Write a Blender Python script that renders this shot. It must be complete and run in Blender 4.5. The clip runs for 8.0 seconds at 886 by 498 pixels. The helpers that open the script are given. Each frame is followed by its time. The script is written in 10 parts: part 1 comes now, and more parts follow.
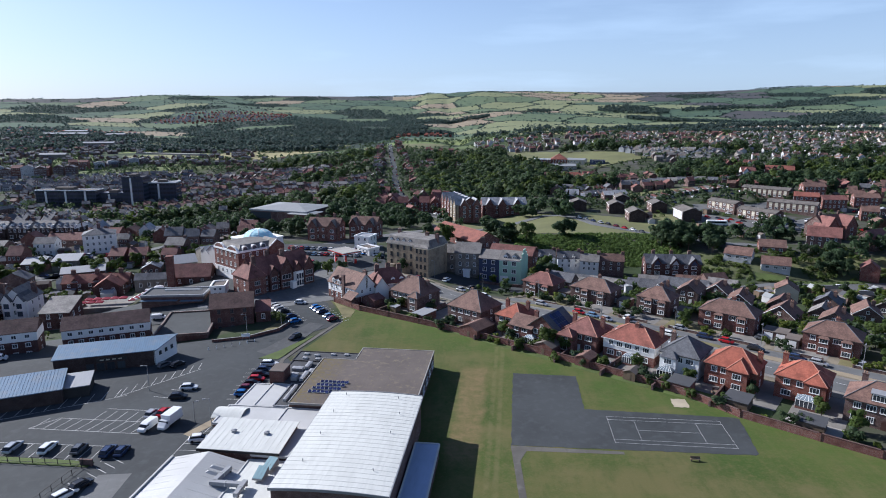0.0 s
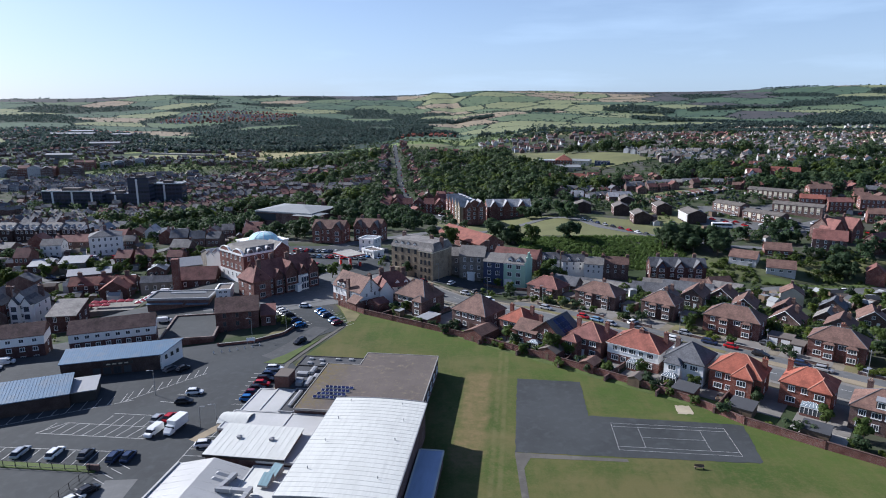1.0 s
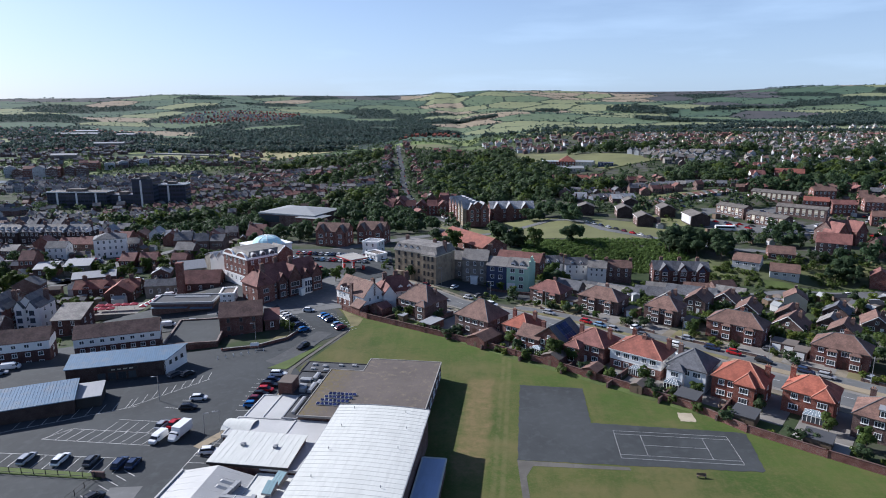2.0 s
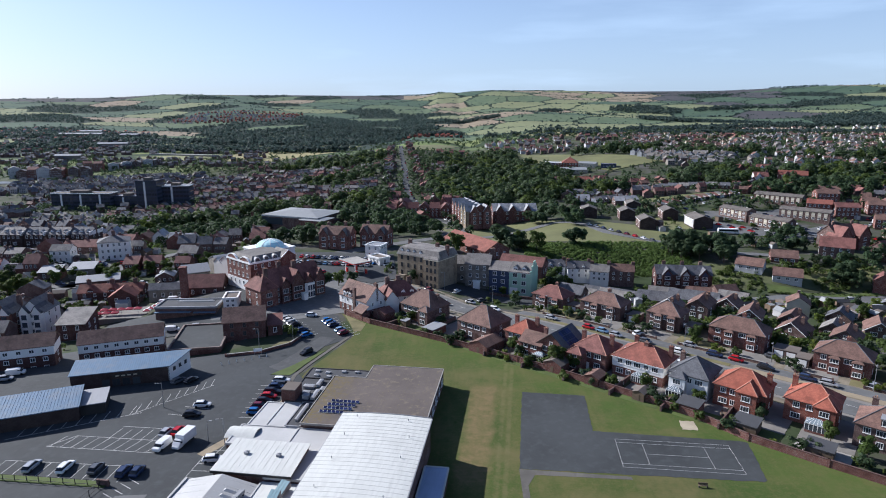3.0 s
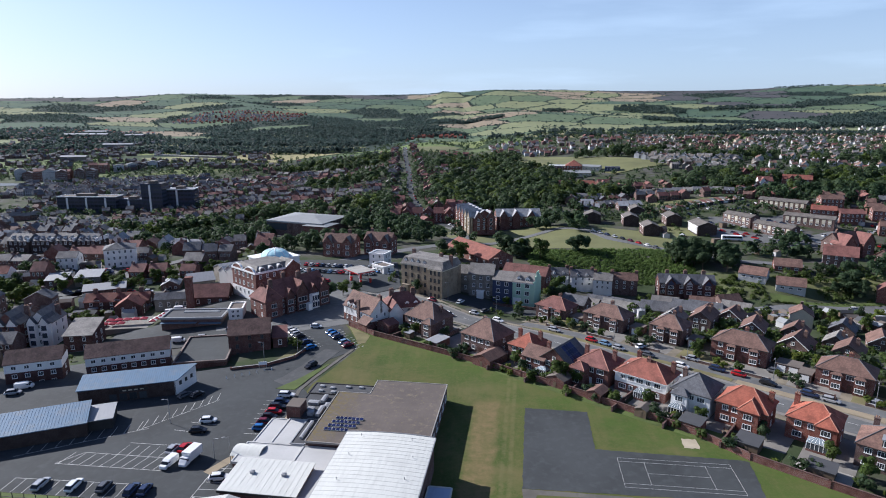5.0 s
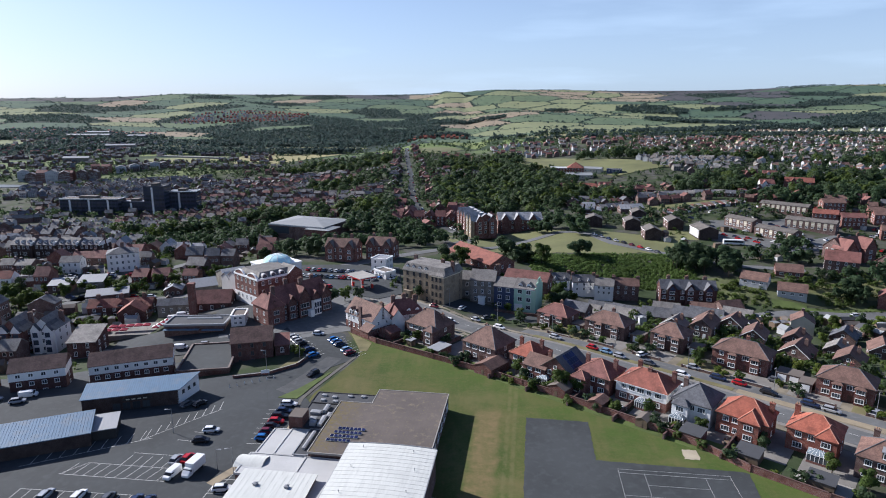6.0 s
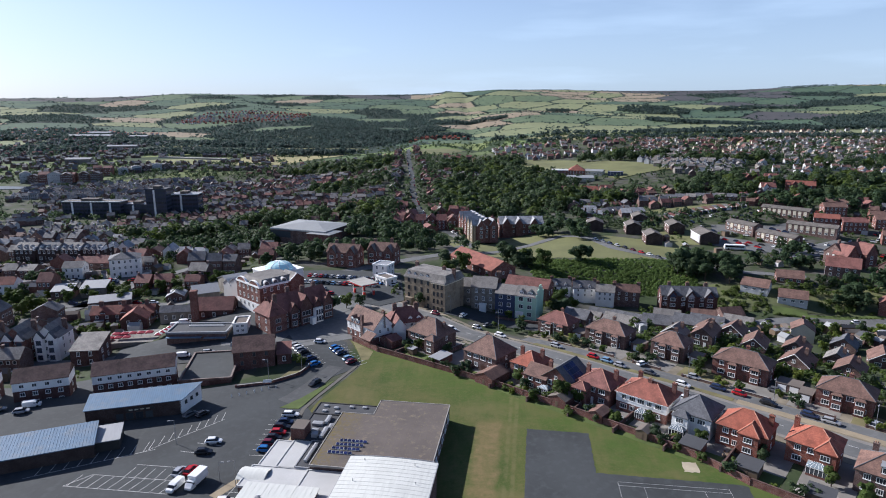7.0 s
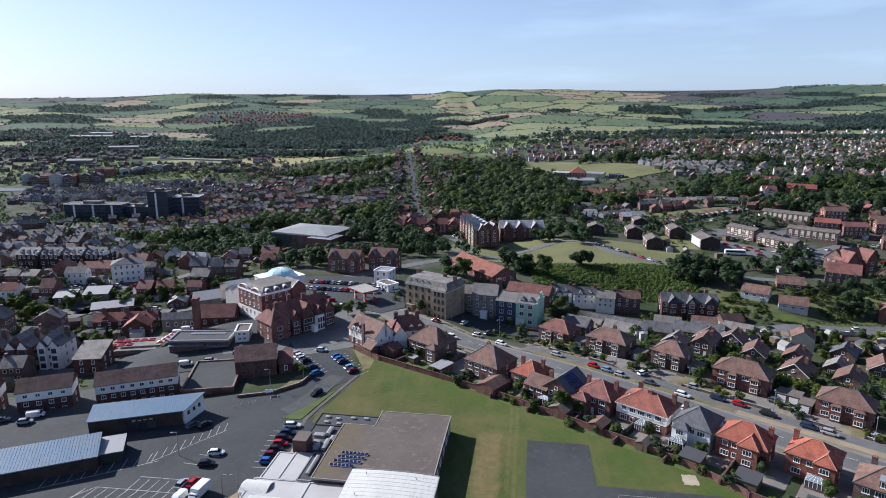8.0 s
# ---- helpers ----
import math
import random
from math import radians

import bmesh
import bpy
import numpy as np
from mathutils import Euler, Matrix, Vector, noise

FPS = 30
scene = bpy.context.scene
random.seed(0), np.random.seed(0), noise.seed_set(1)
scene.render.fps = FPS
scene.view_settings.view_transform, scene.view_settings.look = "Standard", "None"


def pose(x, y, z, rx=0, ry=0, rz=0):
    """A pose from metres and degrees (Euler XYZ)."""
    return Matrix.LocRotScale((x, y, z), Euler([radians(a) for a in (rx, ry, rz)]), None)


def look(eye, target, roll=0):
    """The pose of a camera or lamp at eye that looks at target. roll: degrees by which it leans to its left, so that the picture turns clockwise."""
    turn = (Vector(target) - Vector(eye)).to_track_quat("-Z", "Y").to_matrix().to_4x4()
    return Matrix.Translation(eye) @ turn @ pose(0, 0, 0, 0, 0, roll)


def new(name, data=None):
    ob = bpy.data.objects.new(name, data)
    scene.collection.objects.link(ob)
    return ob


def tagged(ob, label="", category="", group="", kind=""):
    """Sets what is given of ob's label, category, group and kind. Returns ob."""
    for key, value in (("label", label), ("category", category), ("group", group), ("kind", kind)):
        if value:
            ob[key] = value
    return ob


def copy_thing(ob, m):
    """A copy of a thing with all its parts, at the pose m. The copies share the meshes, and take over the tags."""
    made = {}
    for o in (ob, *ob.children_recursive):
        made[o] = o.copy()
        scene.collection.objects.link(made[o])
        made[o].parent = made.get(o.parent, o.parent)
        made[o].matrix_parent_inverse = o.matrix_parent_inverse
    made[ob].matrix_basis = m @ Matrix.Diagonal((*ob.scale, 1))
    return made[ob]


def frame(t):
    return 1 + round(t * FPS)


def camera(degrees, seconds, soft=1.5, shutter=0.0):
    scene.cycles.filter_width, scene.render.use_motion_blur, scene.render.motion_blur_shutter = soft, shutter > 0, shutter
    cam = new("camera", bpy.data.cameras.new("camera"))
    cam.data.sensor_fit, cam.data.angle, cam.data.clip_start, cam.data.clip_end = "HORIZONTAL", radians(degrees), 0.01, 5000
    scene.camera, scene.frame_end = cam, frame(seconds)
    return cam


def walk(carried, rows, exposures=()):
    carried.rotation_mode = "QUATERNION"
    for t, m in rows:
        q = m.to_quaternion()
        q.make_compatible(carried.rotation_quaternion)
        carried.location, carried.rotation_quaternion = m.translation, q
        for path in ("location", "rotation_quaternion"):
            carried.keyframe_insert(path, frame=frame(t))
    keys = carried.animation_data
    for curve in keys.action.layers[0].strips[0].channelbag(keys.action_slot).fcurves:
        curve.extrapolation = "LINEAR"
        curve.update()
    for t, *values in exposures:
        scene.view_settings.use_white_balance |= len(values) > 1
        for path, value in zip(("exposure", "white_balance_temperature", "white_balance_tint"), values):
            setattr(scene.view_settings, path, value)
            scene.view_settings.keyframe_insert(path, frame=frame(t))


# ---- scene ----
cam = camera(71.5, 8.0, soft=1.0)
# seconds, then metres right, ahead and up from the first eye, then yaw, pitch and roll in degrees
EYE, TILT = 64.8, -12.5
ROWS = [
    (0.0, 0.000, -0.000, 0.000, 0.000, 0.000, -0.000),
    (0.5, -0.029, -0.012, 0.748, 0.231, -0.025, -0.001),
    (1.0, -0.009, -0.026, 1.584, 0.424, -0.048, -0.003),
    (1.5, 0.012, -0.040, 2.486, 0.582, -0.077, -0.005),
    (3.0, 0.080, -0.089, 5.511, 0.992, -0.150, -0.011),
    (3.5, 0.070, -0.107, 6.611, 1.085, -0.182, -0.013),
    (4.0, 0.050, -0.126, 7.791, 1.169, -0.212, -0.015),
    (4.5, 0.060, -0.146, 9.018, 1.258, -0.240, -0.018),
    (6.0, 0.101, -0.213, 13.178, 1.517, -0.311, -0.026),
    (6.5, 0.114, -0.240, 14.831, 1.580, -0.340, -0.029),
    (7.0, 0.150, -0.268, 16.522, 1.649, -0.362, -0.032),
    (7.5, 0.150, -0.295, 18.248, 1.713, -0.394, -0.036),
    (8.0, 0.130, -0.324, 20.015, 1.747, -0.425, -0.039),
]
walk(cam, [(t, pose(x, y, EYE + z, 90 + TILT + pitch, roll, yaw)) for t, x, y, z, yaw, pitch, roll in ROWS], [(0.0, 0.66, 5750, 12), (8.0, 0.70, 5950, 13)])


# ---- light: clear afternoon sky, sun ahead on the left ----
SUN_EL, SUN_ROT = radians(30.5), radians(-62)
world = bpy.data.worlds.new("world")
scene.world = world
world.use_nodes = True
wn, wl = world.node_tree.nodes, world.node_tree.links
wn.clear()
sky = wn.new("ShaderNodeTexSky")
sky.sky_type, sky.sun_disc = "NISHITA", False
sky.sun_elevation, sky.sun_rotation = SUN_EL, SUN_ROT
sky.altitude, sky.air_density, sky.dust_density, sky.ozone_density = 60, 1.0, 1.3, 1.3
# thin streaks of high cloud
wcoord = wn.new("ShaderNodeTexCoord")
wmap = wn.new("ShaderNodeMapping")
wmap.inputs["Scale"].default_value = (1.0, 2.2, 8.0)
wnoise = wn.new("ShaderNodeTexNoise")
wnoise.inputs["Scale"].default_value, wnoise.inputs["Detail"].default_value = 2.2, 8.0
wramp = wn.new("ShaderNodeMapRange")
wramp.inputs["From Min"].default_value, wramp.inputs["From Max"].default_value = 0.56, 0.85
wramp.inputs["To Max"].default_value = 0.25
wmix = wn.new("ShaderNodeMix")
wmix.data_type = "RGBA"
wmix.inputs[7].default_value = (11.4, 13.0, 12.6, 1)
wback = wn.new("ShaderNodeBackground")
wback.inputs["Strength"].default_value = 0.0555
wout = wn.new("ShaderNodeOutputWorld")
wl.new(wcoord.outputs["Generated"], wmap.inputs["Vector"])
wl.new(wmap.outputs["Vector"], wnoise.inputs["Vector"])
wl.new(wnoise.outputs["Fac"], wramp.inputs["Value"])
# summer haze low over the horizon
wsep = wn.new("ShaderNodeSeparateXYZ")
whaze = wn.new("ShaderNodeMapRange")
whaze.inputs["From Min"].default_value, whaze.inputs["From Max"].default_value = 0.05, 0.42
whaze.inputs["To Min"].default_value, whaze.inputs["To Max"].default_value = 0.42, 0.0
wsum = wn.new("ShaderNodeMath")
wsum.operation, wsum.use_clamp = "ADD", True
wl.new(wcoord.outputs["Generated"], wsep.inputs["Vector"])
wl.new(wsep.outputs["Z"], whaze.inputs["Value"])
wl.new(whaze.outputs["Result"], wsum.inputs[0])
wl.new(wramp.outputs["Result"], wsum.inputs[1])
wl.new(wsum.outputs[0], wmix.inputs[0])
wl.new(sky.outputs["Color"], wmix.inputs[6])
wtint = wn.new("ShaderNodeMix")
wtint.data_type, wtint.blend_type = "RGBA", "MULTIPLY"
wtint.inputs["Factor"].default_value = 1.0
wtint.inputs[7].default_value = (0.85, 0.94, 1.18, 1)
wl.new(wmix.outputs[2], wtint.inputs[6])
wl.new(wtint.outputs[2], wback.inputs["Color"])
wl.new(wback.outputs["Background"], wout.inputs["Surface"])

sun = new("sun", bpy.data.lights.new("sun", "SUN"))
sun.data.energy, sun.data.angle, sun.data.color = 5.0, radians(0.55), (1.0, 0.94, 0.86)
sun.matrix_world = look(Vector((math.sin(SUN_ROT) * math.cos(SUN_EL), math.cos(SUN_ROT) * math.cos(SUN_EL), math.sin(SUN_EL))) * 600, (0, 0, 0))


# ---- materials ----
class Nodes:
    """A short way to write a node material."""

    def __init__(self, name, rough=0.8, metal=0.0, spec=0.4):
        self.mat = bpy.data.materials.new(name)
        self.mat.use_nodes = True
        self.t = self.mat.node_tree
        self.b = self.t.nodes["Principled BSDF"]
        self.b.inputs["Roughness"].default_value, self.b.inputs["Metallic"].default_value = rough, metal
        self.b.inputs["Specular IOR Level"].default_value = spec

    def n(self, kind, **ins):
        node = self.t.nodes.new("ShaderNode" + kind)
        for k, v in ins.items():
            self.put(node, k.replace("_", " "), v)
        return node

    def put(self, node, key, v):
        if isinstance(v, bpy.types.NodeSocket):
            self.t.links.new(v, node.inputs[key])
        else:
            node.inputs[key].default_value = v

    def coord(self, which="Object"):
        return self.n("TexCoord").outputs[which]

    def place(self):
        return self.n("NewGeometry").outputs["Position"]

    def noise(self, vec, scale, detail=4.0, rough=0.55):
        return self.n("TexNoise", Vector=vec, Scale=scale, Detail=detail, Roughness=rough).outputs["Fac"]

    def span(self, v, a, b, lo=0.0, hi=1.0):
        m = self.n("MapRange", Value=v)
        for k, x in (("From Min", a), ("From Max", b), ("To Min", lo), ("To Max", hi)):
            m.inputs[k].default_value = x
        return m.outputs["Result"]

    def calc(self, op, a, b=0.0):
        m = self.t.nodes.new("ShaderNodeMath")
        m.operation = op
        self.put(m, 0, a)
        self.put(m, 1, b)
        return m.outputs[0]

    def mix(self, fac, a, b, mode="MIX"):
        m = self.t.nodes.new("ShaderNodeMix")
        m.data_type, m.blend_type = "RGBA", mode
        for k, v in (("Factor", fac), ("A", a), ("B", b)):
            if isinstance(v, tuple):
                v = (*v[:3], 1)
            self.put(m, k if k == "Factor" else {"A": 6, "B": 7}[k], v)
        return m.outputs[2]

    def ramp(self, fac, stops):
        r = self.n("ValToRGB", Fac=fac)
        e = r.color_ramp.elements
        while len(e) < len(stops):
            e.new(0.5)
        for k, (p, c) in zip(e, stops):
            k.position, k.color = p, (*c, 1)
        return r.outputs["Color"]

    def stretch(self, vec, s, rot=(0, 0, 0)):
        return self.n("Mapping", Vector=vec, Scale=s, Rotation=rot).outputs["Vector"]

    def axes(self, vec):
        return self.n("SeparateXYZ", Vector=vec).outputs

    def bump(self, h, strength=0.3, dist=0.05):
        self.t.links.new(self.n("Bump", Height=h, Strength=strength, Distance=dist).outputs["Normal"], self.b.inputs["Normal"])

    def done(self, color):
        self.put(self.b, "Base Color", color if isinstance(color, bpy.types.NodeSocket) else (*color, 1))
        return self.mat


def shade(c, k):
    return tuple(min(1.0, v * k) for v in c)


def plain(name, c, rough=0.7, metal=0.0, vary=0.25, scale=1.5, spec=0.4):
    """Paint or plaster: two scales of grime on one colour."""
    m = Nodes(name, rough, metal, spec)
    v = m.coord()
    big, fine = m.noise(v, scale * 0.25, 3), m.noise(v, scale * 6, 3)
    col = m.mix(m.span(big, 0.35, 0.7), c, shade(c, 1 - vary))
    col = m.mix(m.span(fine, 0.4, 0.75, 0, 0.5), col, shade(c, 1 - vary * 0.8))
    m.bump(fine, 0.1, 0.02)
    return m.done(col)


def tiles(name, c, c2, course=0.3, streak=1.28):
    """Roof tiles: courses down the slope, patchy colour, moss."""
    m = Nodes(name, 0.8, 0, 0.3)
    v = m.coord()
    x, y, z = m.axes(v)[:3]
    rnd = m.n("ObjectInfo").outputs["Random"]
    saw = m.calc("FRACT", m.calc("DIVIDE", z, course * 0.6))
    cells = m.n("TexVoronoi", Vector=m.stretch(v, (3.2, 3.2, 5.5)), Scale=1.0).outputs["Color"]
    one = m.axes(cells)[0]
    col = m.mix(m.span(one, 0.1, 0.9), c, c2)
    col = m.mix(m.span(m.noise(v, 0.35, 5), 0.42, 0.68), col, shade(c2, 0.6))
    col = m.mix(m.span(m.noise(m.stretch(v, (1.0, 1.0, 0.22)), 1.6, 5, 0.65), 0.5, 0.7, 0, 0.5), col, shade(c, streak))
    col = m.mix(m.span(m.noise(v, 2.5, 4), 0.62, 0.8, 0, 0.45), col, (0.11, 0.10, 0.06))
    col = m.mix(m.span(rnd, 0, 1, 0.0, 0.35), col, shade(c2, 0.6))
    col = m.mix(m.span(saw, 0.8, 1.0, 0, 0.4), col, shade(c2, 0.4))
    m.bump(m.calc("ADD", saw, m.calc("MULTIPLY", one, 0.6)), 0.6, 0.04)
    return m.done(col)


def bricks(name, c, c2, mortar=(0.33, 0.29, 0.25)):
    m = Nodes(name, 0.85, 0, 0.25)
    v = m.coord()
    x, y, z = m.axes(v)[:3]
    uv = m.n("CombineXYZ", X=m.calc("ADD", x, y), Y=z).outputs[0]
    bt = m.n("TexBrick", Vector=uv, Color1=(*c, 1), Color2=(*c2, 1), Mortar=(*mortar, 1), Scale=1.0)
    for k, val in (("Mortar Size", 0.008), ("Brick Width", 0.225), ("Row Height", 0.075), ("Bias", 0.0)):
        bt.inputs[k].default_value = val
    col = m.mix(m.span(m.noise(v, 0.5, 5), 0.4, 0.75), bt.outputs["Color"], shade(c2, 0.62))
    col = m.mix(m.span(m.noise(v, 4.0, 3), 0.55, 0.8, 0, 0.5), col, shade(c, 1.25))
    rnd = m.n("ObjectInfo").outputs["Random"]
    col = m.mix(m.span(rnd, 0, 1, 0, 0.3), col, shade(c2, 0.7))
    m.bump(bt.outputs["Fac"], 0.25, 0.02)
    return m.done(col)


def metal_sheet(name, c, rough=0.4, rib=0.0):
    m = Nodes(name, rough, 0.0, 0.5 if rib == 0 else 0.2)
    v = m.coord()
    streak = m.noise(m.stretch(v, (1.0, 0.12, 1.0)), 1.6, 5)
    patch = m.noise(v, 0.18, 4)
    col = m.mix(m.span(streak, 0.45, 0.75), c, shade(c, 0.84))
    col = m.mix(m.span(patch, 0.5, 0.72), col, shade(c, 0.88))
    rnd = m.n("ObjectInfo").outputs["Random"]
    col = m.mix(m.span(rnd, 0, 1, 0, 0.1), col, shade(c, 0.8))
    if rib:
        groove = m.calc("FRACT", m.calc("DIVIDE", m.axes(v)[0], rib))
        col = m.mix(m.span(groove, 0.72, 0.9, 0, 0.35), col, shade(c, 0.5))
        col = m.mix(m.span(m.noise(v, 0.3, 5, 0.65), 0.45, 0.7, 0, 0.5), col, (0.2, 0.21, 0.215))
    m.bump(patch, 0.05, 0.1)
    return m.done(col)


def asphalt(name, c, patchy=0.3, cracks=0.12):
    m = Nodes(name, 0.88, 0, 0.3)
    v = m.place()
    col = m.mix(m.span(m.noise(v, 0.06, 5), 0.38, 0.68), c, shade(c, 1 - patchy))
    col = m.mix(m.span(m.noise(v, 0.5, 6), 0.5, 0.72, 0, 0.7), col, shade(c, 1.25))
    oil = m.noise(m.stretch(v, (0.6, 0.25, 1)), 0.7, 4)
    col = m.mix(m.span(oil, 0.62, 0.78, 0, 0.6), col, shade(c, 0.6))
    seam = m.n("TexVoronoi", Vector=v, Scale=0.11)
    seam.feature = "DISTANCE_TO_EDGE"
    col = m.mix(m.span(seam.outputs["Distance"], 0.006, 0.014, cracks, 0.0), col, shade(c, 0.55))
    m.bump(m.noise(v, 9, 3), 0.3, 0.02)
    return m.done(col)


def leaf(name, c, c2):
    m = Nodes(name, 0.7, 0, 0.2)
    isl = m.n("NewGeometry").outputs["Random Per Island"]
    rnd = m.n("ObjectInfo").outputs["Random"]
    col = m.mix(m.span(isl, 0, 1), c, c2)
    col = m.mix(m.span(m.noise(m.place(), 0.25, 3), 0.35, 0.7), col, shade(c, 0.7))
    col = m.mix(m.span(m.noise(m.place(), 0.075, 2), 0.38, 0.62, 0, 0.8), col, shade(c, 0.5))
    col = m.mix(m.span(rnd, 0, 1, 0, 0.5), col, (c2[0] * 0.7, c2[1] * 0.62, c2[2] * 0.6))
    mat = m.done(col)
    thin = m.n("BsdfTranslucent", Color=m.mix(0.5, col, shade(c2, 1.6)))
    both = m.n("MixShader", Fac=0.38)
    out = m.t.nodes["Material Output"]
    m.t.links.new(m.b.outputs[0], both.inputs[1])
    m.t.links.new(thin.outputs[0], both.inputs[2])
    m.t.links.new(both.outputs[0], out.inputs["Surface"])
    return mat


def grass_mat():
    """Mown school field: green, dry patches, a worn strip beside the hall, faint mowing lines."""
    m = Nodes("mown_grass", 0.95, 0, 0.15)
    p = m.place()
    x, y, z = m.axes(p)[:3]
    g1, g2, dry = (0.105, 0.122, 0.036), (0.058, 0.098, 0.022), (0.19, 0.155, 0.07)
    col = m.mix(m.span(m.noise(p, 0.03, 6, 0.6), 0.38, 0.62), g1, g2)
    col = m.mix(m.span(m.noise(p, 0.014, 4), 0.52, 0.66, 0, 0.7), col, (0.068, 0.115, 0.024))
    col = m.mix(m.span(m.noise(m.stretch(p, (1, 1.8, 1), (0, 0, radians(35))), 0.022, 7, 0.66), 0.46, 0.62, 0, 0.75), col, (0.165, 0.140, 0.062))
    col = m.mix(m.span(m.noise(p, 0.9, 5), 0.48, 0.72, 0, 0.6), col, (0.15, 0.135, 0.052))
    col = m.mix(m.span(m.noise(m.stretch(p, (1.0, 0.2, 1), (0, 0, radians(-40))), 0.5, 5), 0.55, 0.75, 0, 0.45), col, (0.06, 0.085, 0.022))
    col = m.mix(m.span(m.noise(p, 0.05, 7, 0.72), 0.5, 0.64, 0, 0.6), col, (0.175, 0.15, 0.07))
    col = m.mix(m.span(m.noise(m.stretch(p, (1, 0.5, 1), (0, 0, radians(-38))), 0.075, 6, 0.7), 0.52, 0.66, 0, 0.55), col, (0.052, 0.088, 0.02))
    col = m.mix(m.span(m.noise(p, 2.6, 4, 0.7), 0.5, 0.75, 0, 0.5), col, (0.17, 0.16, 0.08))
    wall = m.calc("ADD", m.calc("ADD", m.calc("MULTIPLY", x, 0.665), m.calc("MULTIPLY", y, 0.747)), m.calc("MULTIPLY", m.noise(p, 0.07, 5, 0.6), 16.0))
    col = m.mix(m.calc("MULTIPLY", m.span(wall, 122, 138), m.span(m.noise(p, 0.25, 5, 0.65), 0.3, 0.6, 0.75, 0.25)), col, (0.078, 0.132, 0.026))
    lane = m.noise(m.stretch(p, (0.3, 0.03, 1), (0, 0, radians(7))), 1.0, 3)
    col = m.mix(m.span(lane, 0.5, 0.75, 0, 0.28), col, dry)
    warp = m.calc("MULTIPLY", m.calc("SUBTRACT", m.noise(p, 0.22, 5), 0.5), 5.0)
    along = m.calc("SUBTRACT", m.calc("SUBTRACT", x, m.calc("MULTIPLY", y, 0.115)), -8.7)
    strip = m.span(m.calc("ABSOLUTE", m.calc("ADD", along, warp)), 2.4, 4.0, 1, 0)
    ends = m.span(m.calc("ABSOLUTE", m.calc("SUBTRACT", m.calc("ADD", y, warp), 127.0)), 20, 24, 1, 0)
    col = m.mix(m.calc("MULTIPLY", m.calc("MULTIPLY", strip, ends), m.span(m.noise(p, 0.5, 6, 0.68), 0.35, 0.62, 0.9, 0.35)), col, (0.235, 0.172, 0.09))
    for off in (-3.6, -1.9):
        track = m.span(m.calc("ABSOLUTE", m.calc("ADD", m.calc("SUBTRACT", m.calc("SUBTRACT", x, m.calc("MULTIPLY", y, 0.115)), off), m.calc("MULTIPLY", warp, 0.12))), 0.25, 0.7, 1, 0)
        run = m.span(m.calc("ABSOLUTE", m.calc("SUBTRACT", y, 128.0)), 42, 50, 1, 0)
        worn = m.span(m.noise(p, 0.35, 4), 0.35, 0.6)
        col = m.mix(m.calc("MULTIPLY", m.calc("MULTIPLY", track, run), m.calc("MULTIPLY", worn, 0.4)), col, (0.21, 0.18, 0.09))
    m.bump(m.noise(p, 5, 4), 0.4, 0.05)
    return m.done(m.mix(1.0, col, (0.76, 0.765, 0.74), "MULTIPLY"))


def land_mat():
    """The whole sheet of land: gardens and yards near by, hedged fields farther out, moor on the crest."""
    m = Nodes("land", 0.95, 0, 0.1)
    p = m.place()
    x, y, z = m.axes(p)[:3]
    r = m.n("VectorMath", Vector=p)
    r.operation = "LENGTH"
    r = r.outputs["Value"]
    yard = m.ramp(m.noise(p, 0.055, 6, 0.65), [(0.3, (0.03, 0.044, 0.02)), (0.44, (0.046, 0.062, 0.03)), (0.53, (0.066, 0.07, 0.048)), (0.6, (0.082, 0.08, 0.072)), (0.7, (0.115, 0.113, 0.11))])
    warped = m.n("VectorMath", Vector=p)
    warped.operation = "ADD"
    wn3 = m.n("TexNoise", Vector=p, Scale=0.006, Detail=2.0).outputs["Color"]
    ws = m.n("VectorMath", Vector=wn3)
    ws.operation = "SCALE"
    ws.inputs["Scale"].default_value = 90.0
    m.put(warped, 1, ws.outputs["Vector"])
    fv = m.stretch(warped.outputs["Vector"], (0.0062, 0.0040, 0.0), (0, 0, 0.35))
    cell = m.n("TexVoronoi", Vector=fv, Scale=1.0)
    pick = m.axes(cell.outputs["Color"])[0]
    edge = m.n("TexVoronoi", Vector=fv, Scale=1.0)
    edge.feature = "DISTANCE_TO_EDGE"
    field = m.ramp(pick, [(0.0, (0.10, 0.14, 0.06)), (0.2, (0.17, 0.22, 0.075)), (0.36, (0.085, 0.125, 0.06)), (0.5, (0.20, 0.235, 0.085)), (0.66, (0.38, 0.31, 0.185)), (0.8, (0.13, 0.175, 0.075)), (1.0, (0.30, 0.28, 0.15))])
    field = m.mix(m.span(m.noise(m.stretch(p, (1, 0.3, 1)), 0.02, 5), 0.35, 0.7, 0, 0.35), field, (0.13, 0.155, 0.075))
    field = m.mix(m.span(edge.outputs["Distance"], 0.05, 0.075, 1, 0), field, (0.04, 0.06, 0.03))
    far = m.span(m.calc("ADD", r, m.calc("MULTIPLY", m.noise(p, 0.003, 4), 700)), 1350, 1500)
    col = m.mix(far, yard, field)
    moor = m.span(m.calc("ADD", z, m.calc("MULTIPLY", m.noise(p, 0.002, 4), 60)), 215, 245)
    col = m.mix(moor, col, (0.13, 0.125, 0.11))
    return m.done(col)


def glass_mat(name, c=(0.03, 0.035, 0.04), rough=0.08):
    m = Nodes(name, rough, 0, 0.35)
    rnd = m.n("ObjectInfo").outputs["Random"]
    return m.done(m.mix(rnd, c, shade(c, 2.4)))


